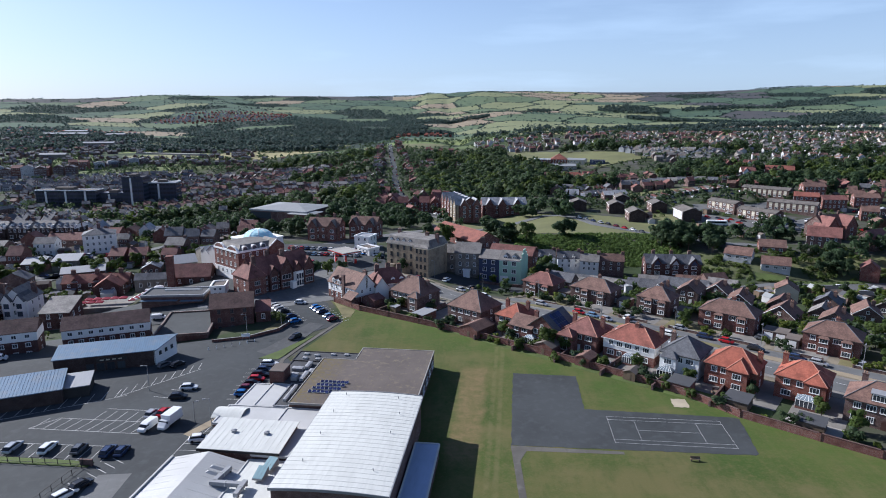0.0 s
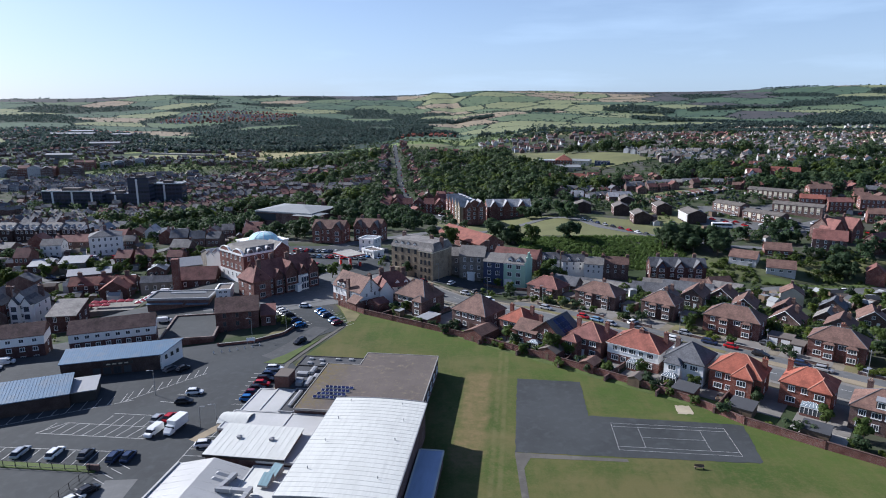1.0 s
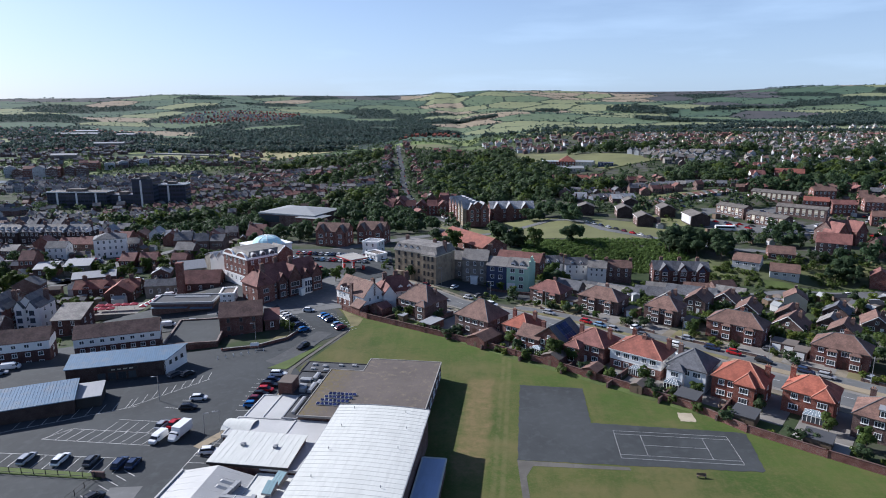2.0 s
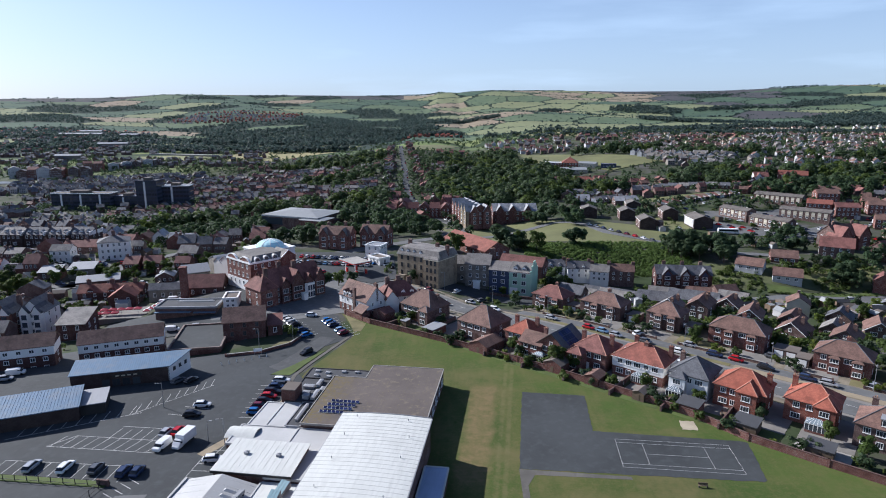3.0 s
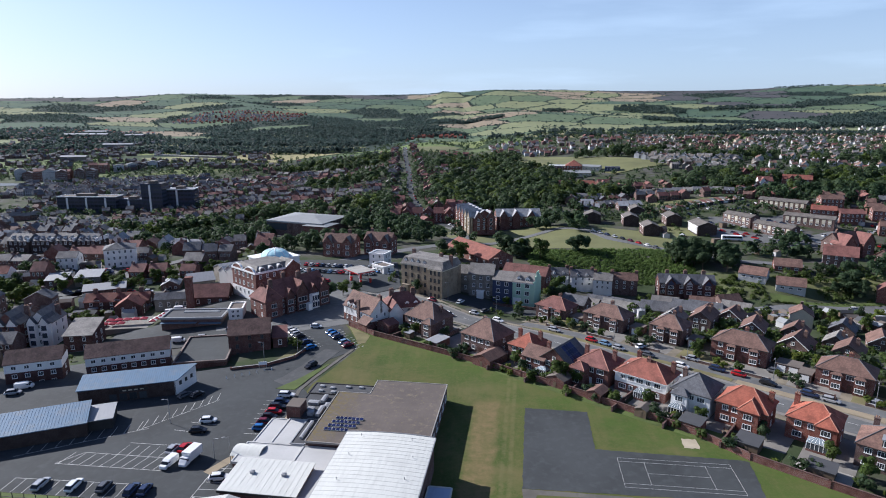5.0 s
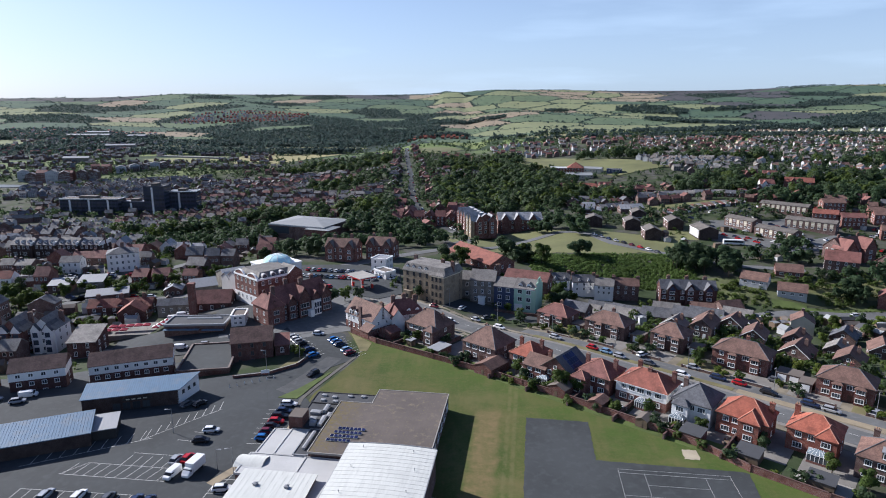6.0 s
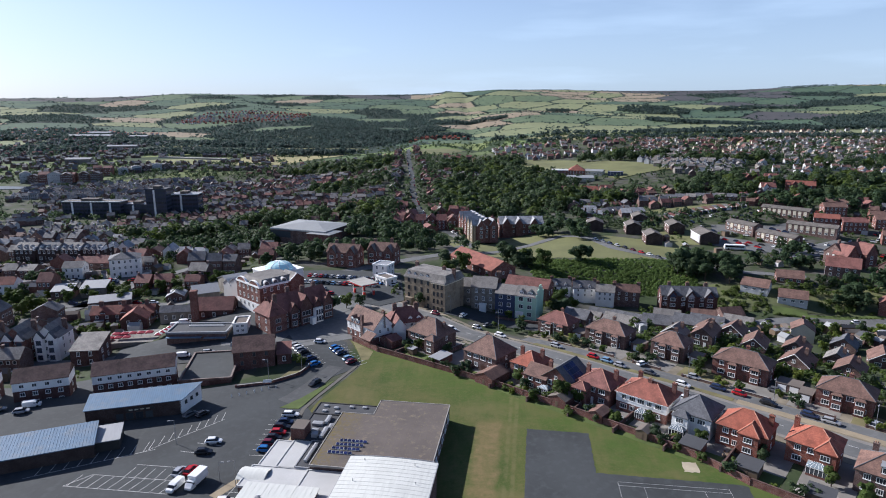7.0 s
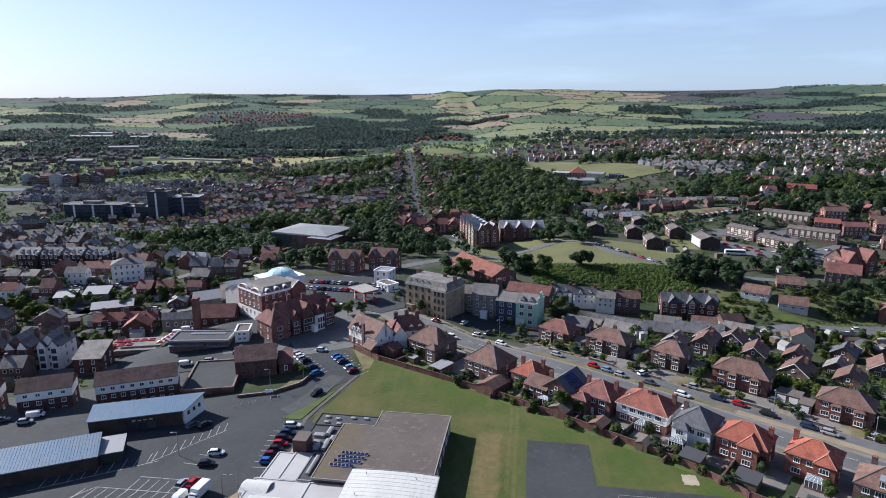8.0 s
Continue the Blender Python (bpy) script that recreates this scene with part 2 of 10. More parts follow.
def old_felt():
    """Flat felt roof: laid strips, ponding stains, moss and grit."""
    m = Nodes("weathered_roof_felt", 0.95, 0, 0.2)
    v = m.coord()
    c = (0.135, 0.114, 0.102)
    col = m.mix(m.span(m.noise(v, 0.14, 6, 0.65), 0.38, 0.66), c, (0.105, 0.09, 0.082))
    col = m.mix(m.span(m.noise(v, 0.5, 6, 0.7), 0.55, 0.72, 0, 0.8), col, (0.22, 0.18, 0.13))
    col = m.mix(m.span(m.noise(v, 2.2, 5), 0.6, 0.75, 0, 0.7), col, (0.20, 0.17, 0.07))
    x = m.axes(v)[0]
    moss = m.calc('MULTIPLY', m.span(m.calc('ADD', x, m.calc('MULTIPLY', m.noise(v, 0.3, 4), 8.0)), -13.0, -6.0, 1, 0), m.span(m.noise(v, 1.4, 6, 0.72), 0.42, 0.6))
    col = m.mix(m.calc('MULTIPLY', moss, 0.8), col, (0.15, 0.115, 0.03))
    strip = m.calc("FRACT", m.calc("DIVIDE", x, 1.0))
    col = m.mix(m.span(strip, 0.94, 1.0, 0, 0.35), col, (0.07, 0.06, 0.055))
    m.bump(m.noise(v, 3, 5), 0.4, 0.05)
    return m.done(col)


M_LAND, M_GRASS, M_OLD_FELT = land_mat(), grass_mat(), old_felt()
M_ASPHALT = asphalt("asphalt", (0.047, 0.052, 0.055), 0.3, 0.2)
M_ROAD = asphalt("road_asphalt", (0.135, 0.137, 0.136))
M_COURT = asphalt("court_asphalt", (0.052, 0.057, 0.059), 0.35, 0.1)
M_DRIVE = asphalt("drive_asphalt", (0.078, 0.081, 0.083), 0.4, 0.1)
M_WORN = asphalt("worn_path", (0.12, 0.112, 0.098), 0.45)
M_PAVE = plain("paving", (0.22, 0.205, 0.185), 0.9, 0, 0.3, 1.0)
M_FRONT = plain("front_garden_paving", (0.24, 0.205, 0.15), 0.9, 0, 0.5, 0.8)
M_TAN = plain("tan_paving", (0.3, 0.245, 0.165), 0.9, 0, 0.3, 0.8)
M_VERGE = plain("verge_grass", (0.185, 0.165, 0.075), 0.95, 0, 0.45, 0.7)
M_MEADOW = plain("meadow_grass", (0.15, 0.155, 0.06), 0.95, 0, 0.4, 0.12)
M_SLOPE = plain("rough_grass", (0.10, 0.115, 0.045), 0.95, 0, 0.55, 0.35)
M_LAWN = plain("lawn", (0.09, 0.125, 0.03), 0.95, 0, 0.45, 0.8)
M_LINE = plain("line_paint", (0.55, 0.55, 0.53), 0.8, 0, 0.35, 2.0)
M_CONC = plain("concrete", (0.36, 0.34, 0.31), 0.9, 0, 0.3, 1.2)
M_SAND = plain("sand", (0.42, 0.36, 0.26), 0.95, 0, 0.3, 1.0)
M_WHITE = plain("white_paint", (0.87, 0.865, 0.84), 0.6, 0, 0.15, 1.0)
M_RENDER = plain("white_render", (0.84, 0.825, 0.795), 0.85, 0, 0.2, 0.6)
M_DASH = plain("grey_pebbledash", (0.52, 0.52, 0.52), 0.9, 0, 0.3, 0.8)
M_CREAM = plain("cream_render", (0.6, 0.54, 0.42), 0.85, 0, 0.25, 0.6)
M_GREEN = plain("mint_render", (0.42, 0.61, 0.47), 0.85, 0, 0.2, 0.6)
M_BLUE = plain("navy_render", (0.055, 0.07, 0.13), 0.8, 0, 0.25, 0.6)
M_STONE = bricks("buff_stone", (0.36, 0.29, 0.195), (0.26, 0.21, 0.15), (0.27, 0.23, 0.18))
M_GREY_STONE = bricks("grey_stone", (0.26, 0.235, 0.20), (0.20, 0.18, 0.155), (0.3, 0.27, 0.24))
M_BRICK = bricks("red_brick", (0.215, 0.084, 0.066), (0.155, 0.062, 0.051), (0.28, 0.22, 0.19))
M_BROWN_BRICK = bricks("brown_brick", (0.165, 0.096, 0.082), (0.118, 0.07, 0.062), (0.25, 0.21, 0.19))
M_DARK_BRICK = bricks("dark_red_brick", (0.125, 0.052, 0.043), (0.09, 0.04, 0.035), (0.15, 0.12, 0.11))
# dark brick, also used where a wall's shade is put into its colour
M_DARK_SHADED_BRICK = bricks("dark_brick", (0.07, 0.045, 0.04), (0.05, 0.034, 0.03), (0.1, 0.085, 0.08))
M_ORANGE_BRICK = bricks("orange_brick", (0.275, 0.086, 0.056), (0.205, 0.064, 0.045), (0.28, 0.2, 0.16))
M_TILE_BROWN = tiles("brown_tiles", (0.232, 0.135, 0.106), (0.158, 0.094, 0.076))
M_TILE_RED = tiles("red_tiles", (0.32, 0.112, 0.079), (0.245, 0.09, 0.067))
M_TILE_ORANGE = tiles("orange_tiles", (0.41, 0.128, 0.08), (0.32, 0.1, 0.066))
M_TILE_ROSE = tiles("rose_tiles", (0.25, 0.108, 0.09), (0.185, 0.082, 0.07))
M_SLATE = tiles("slates", (0.155, 0.158, 0.17), (0.108, 0.11, 0.122), 0.25)
M_SLATE_LIGHT = tiles("weathered_slates", (0.27, 0.25, 0.23), (0.20, 0.187, 0.175), 0.25)
# brighter copy of the slates: sunlight on the roof put into its colour
M_SLATE_SUNLIT = tiles("pale_slates", (0.38, 0.39, 0.41), (0.32, 0.325, 0.34), 0.2, 1.06)
M_FELT = plain("roof_felt", (0.155, 0.13, 0.112), 0.95, 0, 0.35, 0.35)
# worn sheet in shade; the sky it reflects is painted in as blue
M_LEANTO = metal_sheet("faded_blue_sheet", (0.36, 0.44, 0.58), 0.5)
M_FELT_DARK = plain("dark_roof_felt", (0.07, 0.072, 0.078), 0.9, 0, 0.35, 0.5)
M_MEMBRANE = plain("white_membrane", (0.47, 0.468, 0.455), 0.7, 0, 0.22, 0.4)
M_METAL_WHITE = metal_sheet("white_roof_sheet", (0.565, 0.57, 0.53), 0.75)
# the blue stands for sky reflected in the sheet, set as base colour
M_METAL_SKY_BLUE = metal_sheet("pale_blue_roof_sheet", (0.115, 0.19, 0.28), 0.6, 0.55)
M_METAL_GREY = metal_sheet("grey_roof_sheet", (0.27, 0.275, 0.285), 0.55)
M_METAL_PALE = metal_sheet("pale_roof_sheet", (0.245, 0.255, 0.258), 0.7)
M_ESTATE_ROOF = tiles("grey_brown_tiles", (0.175, 0.155, 0.138), (0.135, 0.12, 0.108), 0.3, 1.12)
M_OFFICE = plain("office_cladding", (0.038, 0.047, 0.08), 0.6, 0, 0.25, 0.5)
M_TEAL = metal_sheet("teal_sheet", (0.22, 0.34, 0.37), 0.35)
M_DARK = plain("dark_trim", (0.035, 0.033, 0.032), 0.6, 0, 0.3, 1.5)
M_RUBBER = plain("tyre_rubber", (0.02, 0.02, 0.021), 0.85, 0, 0.2, 3)
M_ALLOY = plain("wheel_alloy", (0.45, 0.45, 0.46), 0.35, 0.8, 0.2, 3)
M_WOOD = plain("weathered_wood", (0.17, 0.12, 0.08), 0.85, 0, 0.35, 1.5)
M_POLE = plain("galvanised_pole", (0.32, 0.33, 0.34), 0.5, 0.5, 0.2, 2)
M_BARK = plain("bark", (0.09, 0.07, 0.05), 0.95, 0, 0.4, 2)
M_POT = plain("clay_pot", (0.42, 0.24, 0.15), 0.85, 0, 0.3, 3)
M_REDCLOTH = plain("red_canvas", (0.38, 0.015, 0.045), 0.75, 0, 0.2, 1.5)
M_REDPAINT = plain("red_paint", (0.5, 0.03, 0.025), 0.45, 0, 0.2, 1)
M_DOOR = plain("door_paint", (0.10, 0.05, 0.04), 0.5, 0, 0.3, 2)
M_GLASS = glass_mat("window_glass")
M_CARGLASS = glass_mat("car_glass", (0.014, 0.016, 0.02), 0.05)
M_SKYLIGHT = glass_mat("skylight_glass", (0.15, 0.18, 0.20), 0.15)
M_DOME = glass_mat("dome_glass", (0.30, 0.50, 0.56), 0.12)
M_RIDGE = plain("ridge_tiles", (0.42, 0.20, 0.14), 0.8, 0, 0.3, 2)
M_SOLAR = glass_mat("solar_cells", (0.012, 0.016, 0.05), 0.12)
M_LEAF = leaf("leaves", (0.058, 0.104, 0.024), (0.105, 0.15, 0.036))
M_LEAF_DARK = leaf("dark_leaves", (0.042, 0.078, 0.036), (0.07, 0.11, 0.048))
M_LEAF_BRIGHT = leaf("bright_leaves", (0.10, 0.15, 0.025), (0.16, 0.20, 0.035))
# bluer green for distant trees: air haze put into the leaf colour
M_LEAF_HAZED = leaf("far_leaves", (0.052, 0.086, 0.078), (0.074, 0.11, 0.096))
M_LEAF_MID = leaf("garden_leaves", (0.048, 0.088, 0.044), (0.078, 0.12, 0.056))
M_SCRUB = leaf("scrub_leaves", (0.105, 0.18, 0.045), (0.15, 0.225, 0.06))
PAINT = {}
for key, c in (("white", (0.75, 0.75, 0.74)), ("silver", (0.42, 0.43, 0.45)), ("black", (0.014, 0.014, 0.016)), ("navy", (0.02, 0.035, 0.085)), ("blue", (0.02, 0.13, 0.36)), ("red", (0.42, 0.012, 0.016)), ("maroon", (0.13, 0.012, 0.025)), ("grey", (0.11, 0.115, 0.125)), ("sky", (0.22, 0.36, 0.52))):
    PAINT[key] = plain(key + "_car_paint", c, 0.25, 0.2 if key in ("silver", "grey", "sky") else 0.0, 0.12, 1.0, 0.6)


def field_mat(name, c, c2):
    """A crop or pasture: broad patches, drill lines and dry spots."""
    m = Nodes(name, 0.95, 0, 0.1)
    p = m.place()
    col = m.mix(m.span(m.noise(p, 0.012, 5, 0.6), 0.36, 0.66), c, c2)
    col = m.mix(m.span(m.noise(m.stretch(p, (1, 0.15, 1), (0, 0, 0.5)), 0.06, 3), 0.45, 0.7, 0, 0.4), col, shade(c, 0.72))
    return m.done(col)


# crop colours shifted towards blue, with distance haze mixed into them
M_HAZED_FIELDS = (
    field_mat("pasture", (0.094, 0.132, 0.080), (0.120, 0.155, 0.088)),
    field_mat("pale_pasture", (0.20, 0.215, 0.118), (0.165, 0.19, 0.104)),
    field_mat("stubble", (0.27, 0.215, 0.158), (0.225, 0.195, 0.132)),
    field_mat("green_crop", (0.062, 0.100, 0.072), (0.078, 0.118, 0.074)),
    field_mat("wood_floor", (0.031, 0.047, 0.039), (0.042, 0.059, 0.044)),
    field_mat("heather_moor", (0.082, 0.078, 0.082), (0.06, 0.066, 0.07)),
)
m = Nodes("harbour_water", 0.45, 0, 0.3)
m.bump(m.noise(m.coord(), 0.8, 5), 0.25, 0.1)
M_WATER = m.done(m.mix(m.noise(m.coord(), 0.03, 4), (0.03, 0.045, 0.055), (0.05, 0.065, 0.07)))


# ---- building helpers ----
class Build:
    """Collects vertices and faces of one mesh."""

    def __init__(self):
        self.v, self.f, self.m = [], [], []

    def face(self, pts, slot=0):
        k = len(self.v)
        self.v += [tuple(p) for p in pts]
        self.f.append(tuple(range(k, k + len(pts))))
        self.m.append(slot)
        return self

    def box(self, x0, y0, z0, x1, y1, z1, slot=0, base=True):
        k = len(self.v)
        self.v += [(x0, y0, z0), (x1, y0, z0), (x1, y1, z0), (x0, y1, z0), (x0, y0, z1), (x1, y0, z1), (x1, y1, z1), (x0, y1, z1)]
        fs = [(4, 5, 6, 7), (0, 1, 5, 4), (1, 2, 6, 5), (2, 3, 7, 6), (3, 0, 4, 7)] + ([(3, 2, 1, 0)] if base else [])
        self.f += [tuple(k + i for i in q) for q in fs]
        self.m += [slot] * len(fs)
        return self

    def prism(self, ring, z0, z1, slot=0):
        """A flat polygon (anticlockwise) raised from z0 to z1."""
        n, k = len(ring), len(self.v)
        self.v += [(x, y, z0) for x, y in ring] + [(x, y, z1) for x, y in ring]
        self.f += [tuple(range(k + n, k + 2 * n)), tuple(range(k + n - 1, k - 1, -1))]
        self.f += [(k + i, k + (i + 1) % n, k + n + (i + 1) % n, k + n + i) for i in range(n)]
        self.m += [slot] * (n + 2)
        return self

    def tube(self, x, y, z0, z1, r0, r1=None, n=8, slot=0):
        r1 = r0 if r1 is None else r1
        k = len(self.v)
        for z, r in ((z0, r0), (z1, r1)):
            self.v += [(x + r * math.cos(2 * math.pi * i / n), y + r * math.sin(2 * math.pi * i / n), z) for i in range(n)]
        self.f += [(k + i, k + (i + 1) % n, k + n + (i + 1) % n, k + n + i) for i in range(n)]
        self.f += [tuple(range(k + n, k + 2 * n)), tuple(range(k + n - 1, k - 1, -1))]
        self.m += [slot] * (n + 2)
        return self

    def solid(self, low, top, faces, slot=0):
        """A closed form: the ring low, the points top, and faces named by index (low first)."""
        k = len(self.v)
        self.v += list(low) + list(top)
        self.f += [tuple(k + i for i in q) for q in faces]
        self.m += [slot] * len(faces)
        return self

    def hip(self, x0, x1, y0, y1, z, h, t=0.18, slot=0, inset=None):
        """A hipped roof: eaves board of thickness t, ridge along the longer side."""
        w, d = x1 - x0, y1 - y0
        e = [(x0, y0), (x1, y0), (x1, y1), (x0, y1)]
        k = min(w, d) / 2 if inset is None else inset
        if w >= d:
            r = [(x0 + k, (y0 + y1) / 2), (x1 - k, (y0 + y1) / 2)]
            fs = [(4, 5, 9, 8), (5, 6, 9), (6, 7, 8, 9), (7, 4, 8)]
        else:
            r = [((x0 + x1) / 2, y0 + k), ((x0 + x1) / 2, y1 - k)]
            fs = [(4, 5, 8), (5, 6, 9, 8), (6, 7, 9), (7, 4, 8, 9)]
        fs += [(3, 2, 1, 0), (0, 1, 5, 4), (1, 2, 6, 5), (2, 3, 7, 6), (3, 0, 4, 7)]
        return self.solid([(a, b, z) for a, b in e], [(a, b, z + t) for a, b in e] + [(a, b, z + t + h) for a, b in r], fs, slot)

    def rod(self, a, b, w=0.13, h=0.09, slot=0):
        """A slim bar from a to b."""
        a, b = Vector(a), Vector(b)
        side = Vector((-(b - a).y, (b - a).x, 0)).normalized() * w / 2
        up = Vector((0, 0, h))
        self.solid([tuple(a - side), tuple(b - side), tuple(b + side), tuple(a + side)], [tuple(p) for p in (a - side * 0.5 + up, b - side * 0.5 + up, b + side * 0.5 + up, a + side * 0.5 + up)], [(4, 5, 6, 7), (0, 1, 5, 4), (1, 2, 6, 5), (2, 3, 7, 6), (3, 0, 4, 7)], slot)
        return self

    def hip_ridges(self, x0, x1, y0, y1, z, h, t=0.18):
        """Ridge tiles along the edges of a hipped roof."""
        w, d = x1 - x0, y1 - y0
        k, zt, zr = min(w, d) / 2, z + t, z + t + h
        if w >= d:
            m = (y0 + y1) / 2
            a, b = (x0 + k, m, zr), (x1 - k, m, zr)
            ends = ((x0, y0, zt, a), (x0, y1, zt, a), (x1, y0, zt, b), (x1, y1, zt, b))
        else:
            m = (x0 + x1) / 2
            a, b = (m, y0 + k, zr), (m, y1 - k, zr)
            ends = ((x0, y0, zt, a), (x1, y0, zt, a), (x0, y1, zt, b), (x1, y1, zt, b))
        if abs(w - d) > 0.2:
            self.rod(a, b, 0.26, 0.1)
        for x, y, q, e in ends:
            self.rod((x, y, q), e, 0.26, 0.1)
        return self

    def ridge(self, x0, x1, y0, y1, z, h, axis="x", t=0.2, slot=0):
        """A gabled roof of two thick slopes, ridge along axis."""
        if axis == "x":
            m = (y0 + y1) / 2
            a = [(x0, y0, z), (x1, y0, z), (x1, m, z + h), (x0, m, z + h)]
            b = [(x1, y1, z), (x0, y1, z), (x0, m, z + h), (x1, m, z + h)]
        else:
            m = (x0 + x1) / 2
            a = [(x1, y0, z), (x1, y1, z), (m, y1, z + h), (m, y0, z + h)]
            b = [(x0, y1, z), (x0, y0, z), (m, y0, z + h), (m, y1, z + h)]
        for q in (a, b):
            self.solid(q, [(p[0], p[1], p[2] + t) for p in q], [(4, 5, 6, 7), (3, 2, 1, 0), (0, 1, 5, 4), (1, 2, 6, 5), (2, 3, 7, 6), (3, 0, 4, 7)], slot)
        return self

    def gable_wall(self, x0, x1, y0, y1, z0, z1, h, axis="x", slot=0):
        """Walls of a gabled house with their two pointed ends."""
        self.box(x0, y0, z0, x1, y1, z1, slot)
        if axis == "x":
            m = (y0 + y1) / 2
            for x, s in ((x0, -1), (x1, 1)):
                q = [(x, y0, z1), (x, y1, z1), (x, m, z1 + h)]
                self.face(q if s > 0 else q[::-1], slot)
        else:
            m = (x0 + x1) / 2
            for y, s in ((y0, 1), (y1, -1)):
                q = [(x0, y, z1), (x1, y, z1), (m, y, z1 + h)]
                self.face(q if s > 0 else q[::-1], slot)
        return self

    def data(self, name, *mats):
        me = bpy.data.meshes.new(name)
        me.from_pydata(self.v, [], self.f)
        for m in mats:
            me.materials.append(m)
        if len(mats) > 1:
            me.polygons.foreach_set("material_index", self.m)
        me.update()
        return me


def thing(name, m, label, category, group="", kind=""):
    """An empty at the base of a thing, to carry its parts."""
    ob = new(name)
    ob.empty_display_size = 0.5
    ob.matrix_basis = m
    return tagged(ob, label, category, group, kind)


def part(name, b, material, parent, label="", m=None):
    """A build or ready mesh as ONE mesh object under a thing or part."""
    me = b.data(name, *(material if isinstance(material, tuple) else (material,))) if isinstance(b, Build) else b
    ob = new(name, me)
    ob.parent = parent
    if m is not None:
        ob.matrix_basis = m
    return tagged(ob, label)


def slab(name, b, material, label, category="ground", kind="structure"):
    return tagged(new(name, b.data(name, material)), label, category, kind=kind)


def at(x, y, rot=0.0, dz=0.0):
    """A pose on the land."""
    return pose(x, y, float(ground(x, y)) + dz, 0, 0, rot)


WIN = {}


def window(parent, x, y, z, rot, w, h, bars=1, frame_mat=None):
    """A framed window on a wall that faces local -y after the turn rot; z is the sill."""
    frame_mat = frame_mat or M_WHITE
    key = (w, h, bars, frame_mat.name)
    if key not in WIN:
        f = Build()
        t = 0.12
        f.box(-w / 2, -0.07, 0, -w / 2 + t, 0.03, h, base=False).box(w / 2 - t, -0.07, 0, w / 2, 0.03, h, base=False)
        f.box(-w / 2 + t, -0.07, h - t, w / 2 - t, 0.03, h).box(-w / 2 - 0.06, -0.14, -0.05, w / 2 + 0.06, 0.03, t)
        for i in range(bars):
            cx = -w / 2 + w * (i + 1) / (bars + 1)
            f.box(cx - 0.035, -0.065, t, cx + 0.035, 0.02, h - t, base=False)
        q = [(-w / 2 + 0.05, -0.03, 0.05), (w / 2 - 0.05, -0.03, 0.05), (w / 2 - 0.05, -0.03, h - 0.05), (-w / 2 + 0.05, -0.03, h - 0.05)]
        near = f.data("window", frame_mat)
        f.face(q, 1)
        WIN[key] = (near, Build().face(q).data("pane", M_GLASS), f.data("window", frame_mat, M_GLASS))
    f, g, far = WIN[key]
    # windows of far buildings carry their glass in the same mesh
    if parent.matrix_basis.translation.y > 190:
        return part("window", far, None, parent, "", pose(x, y, z, 0, 0, rot))
    ob = part("window", f, None, parent, "", pose(x, y, z, 0, 0, rot))
    part("pane", g, None, ob)
    return ob


def chimney(parent, x, y, z0, z1, w=1.1, d=0.7, pots=2, mat=None):
    b = Build().box(x - w / 2, y - d / 2, z0, x + w / 2, y + d / 2, z1 - 0.25)
    b.box(x - w / 2 - 0.08, y - d / 2 - 0.08, z1 - 0.25, x + w / 2 + 0.08, y + d / 2 + 0.08, z1)
    c = part("chimney", b, mat or M_BROWN_BRICK, parent, "brick chimney stack")
    for i in range(pots):
        px = x + (i - (pots - 1) / 2) * 0.42
        part("chimney_pot", Build().tube(px, y, z1, z1 + 0.45, 0.14, 0.11, 7), M_POT, c, "clay chimney pot")


def row_of(n, w, margin=1.0):
    return [(-w / 2 + margin) + (w - 2 * margin) * (i + 0.5) / n for i in range(n)]


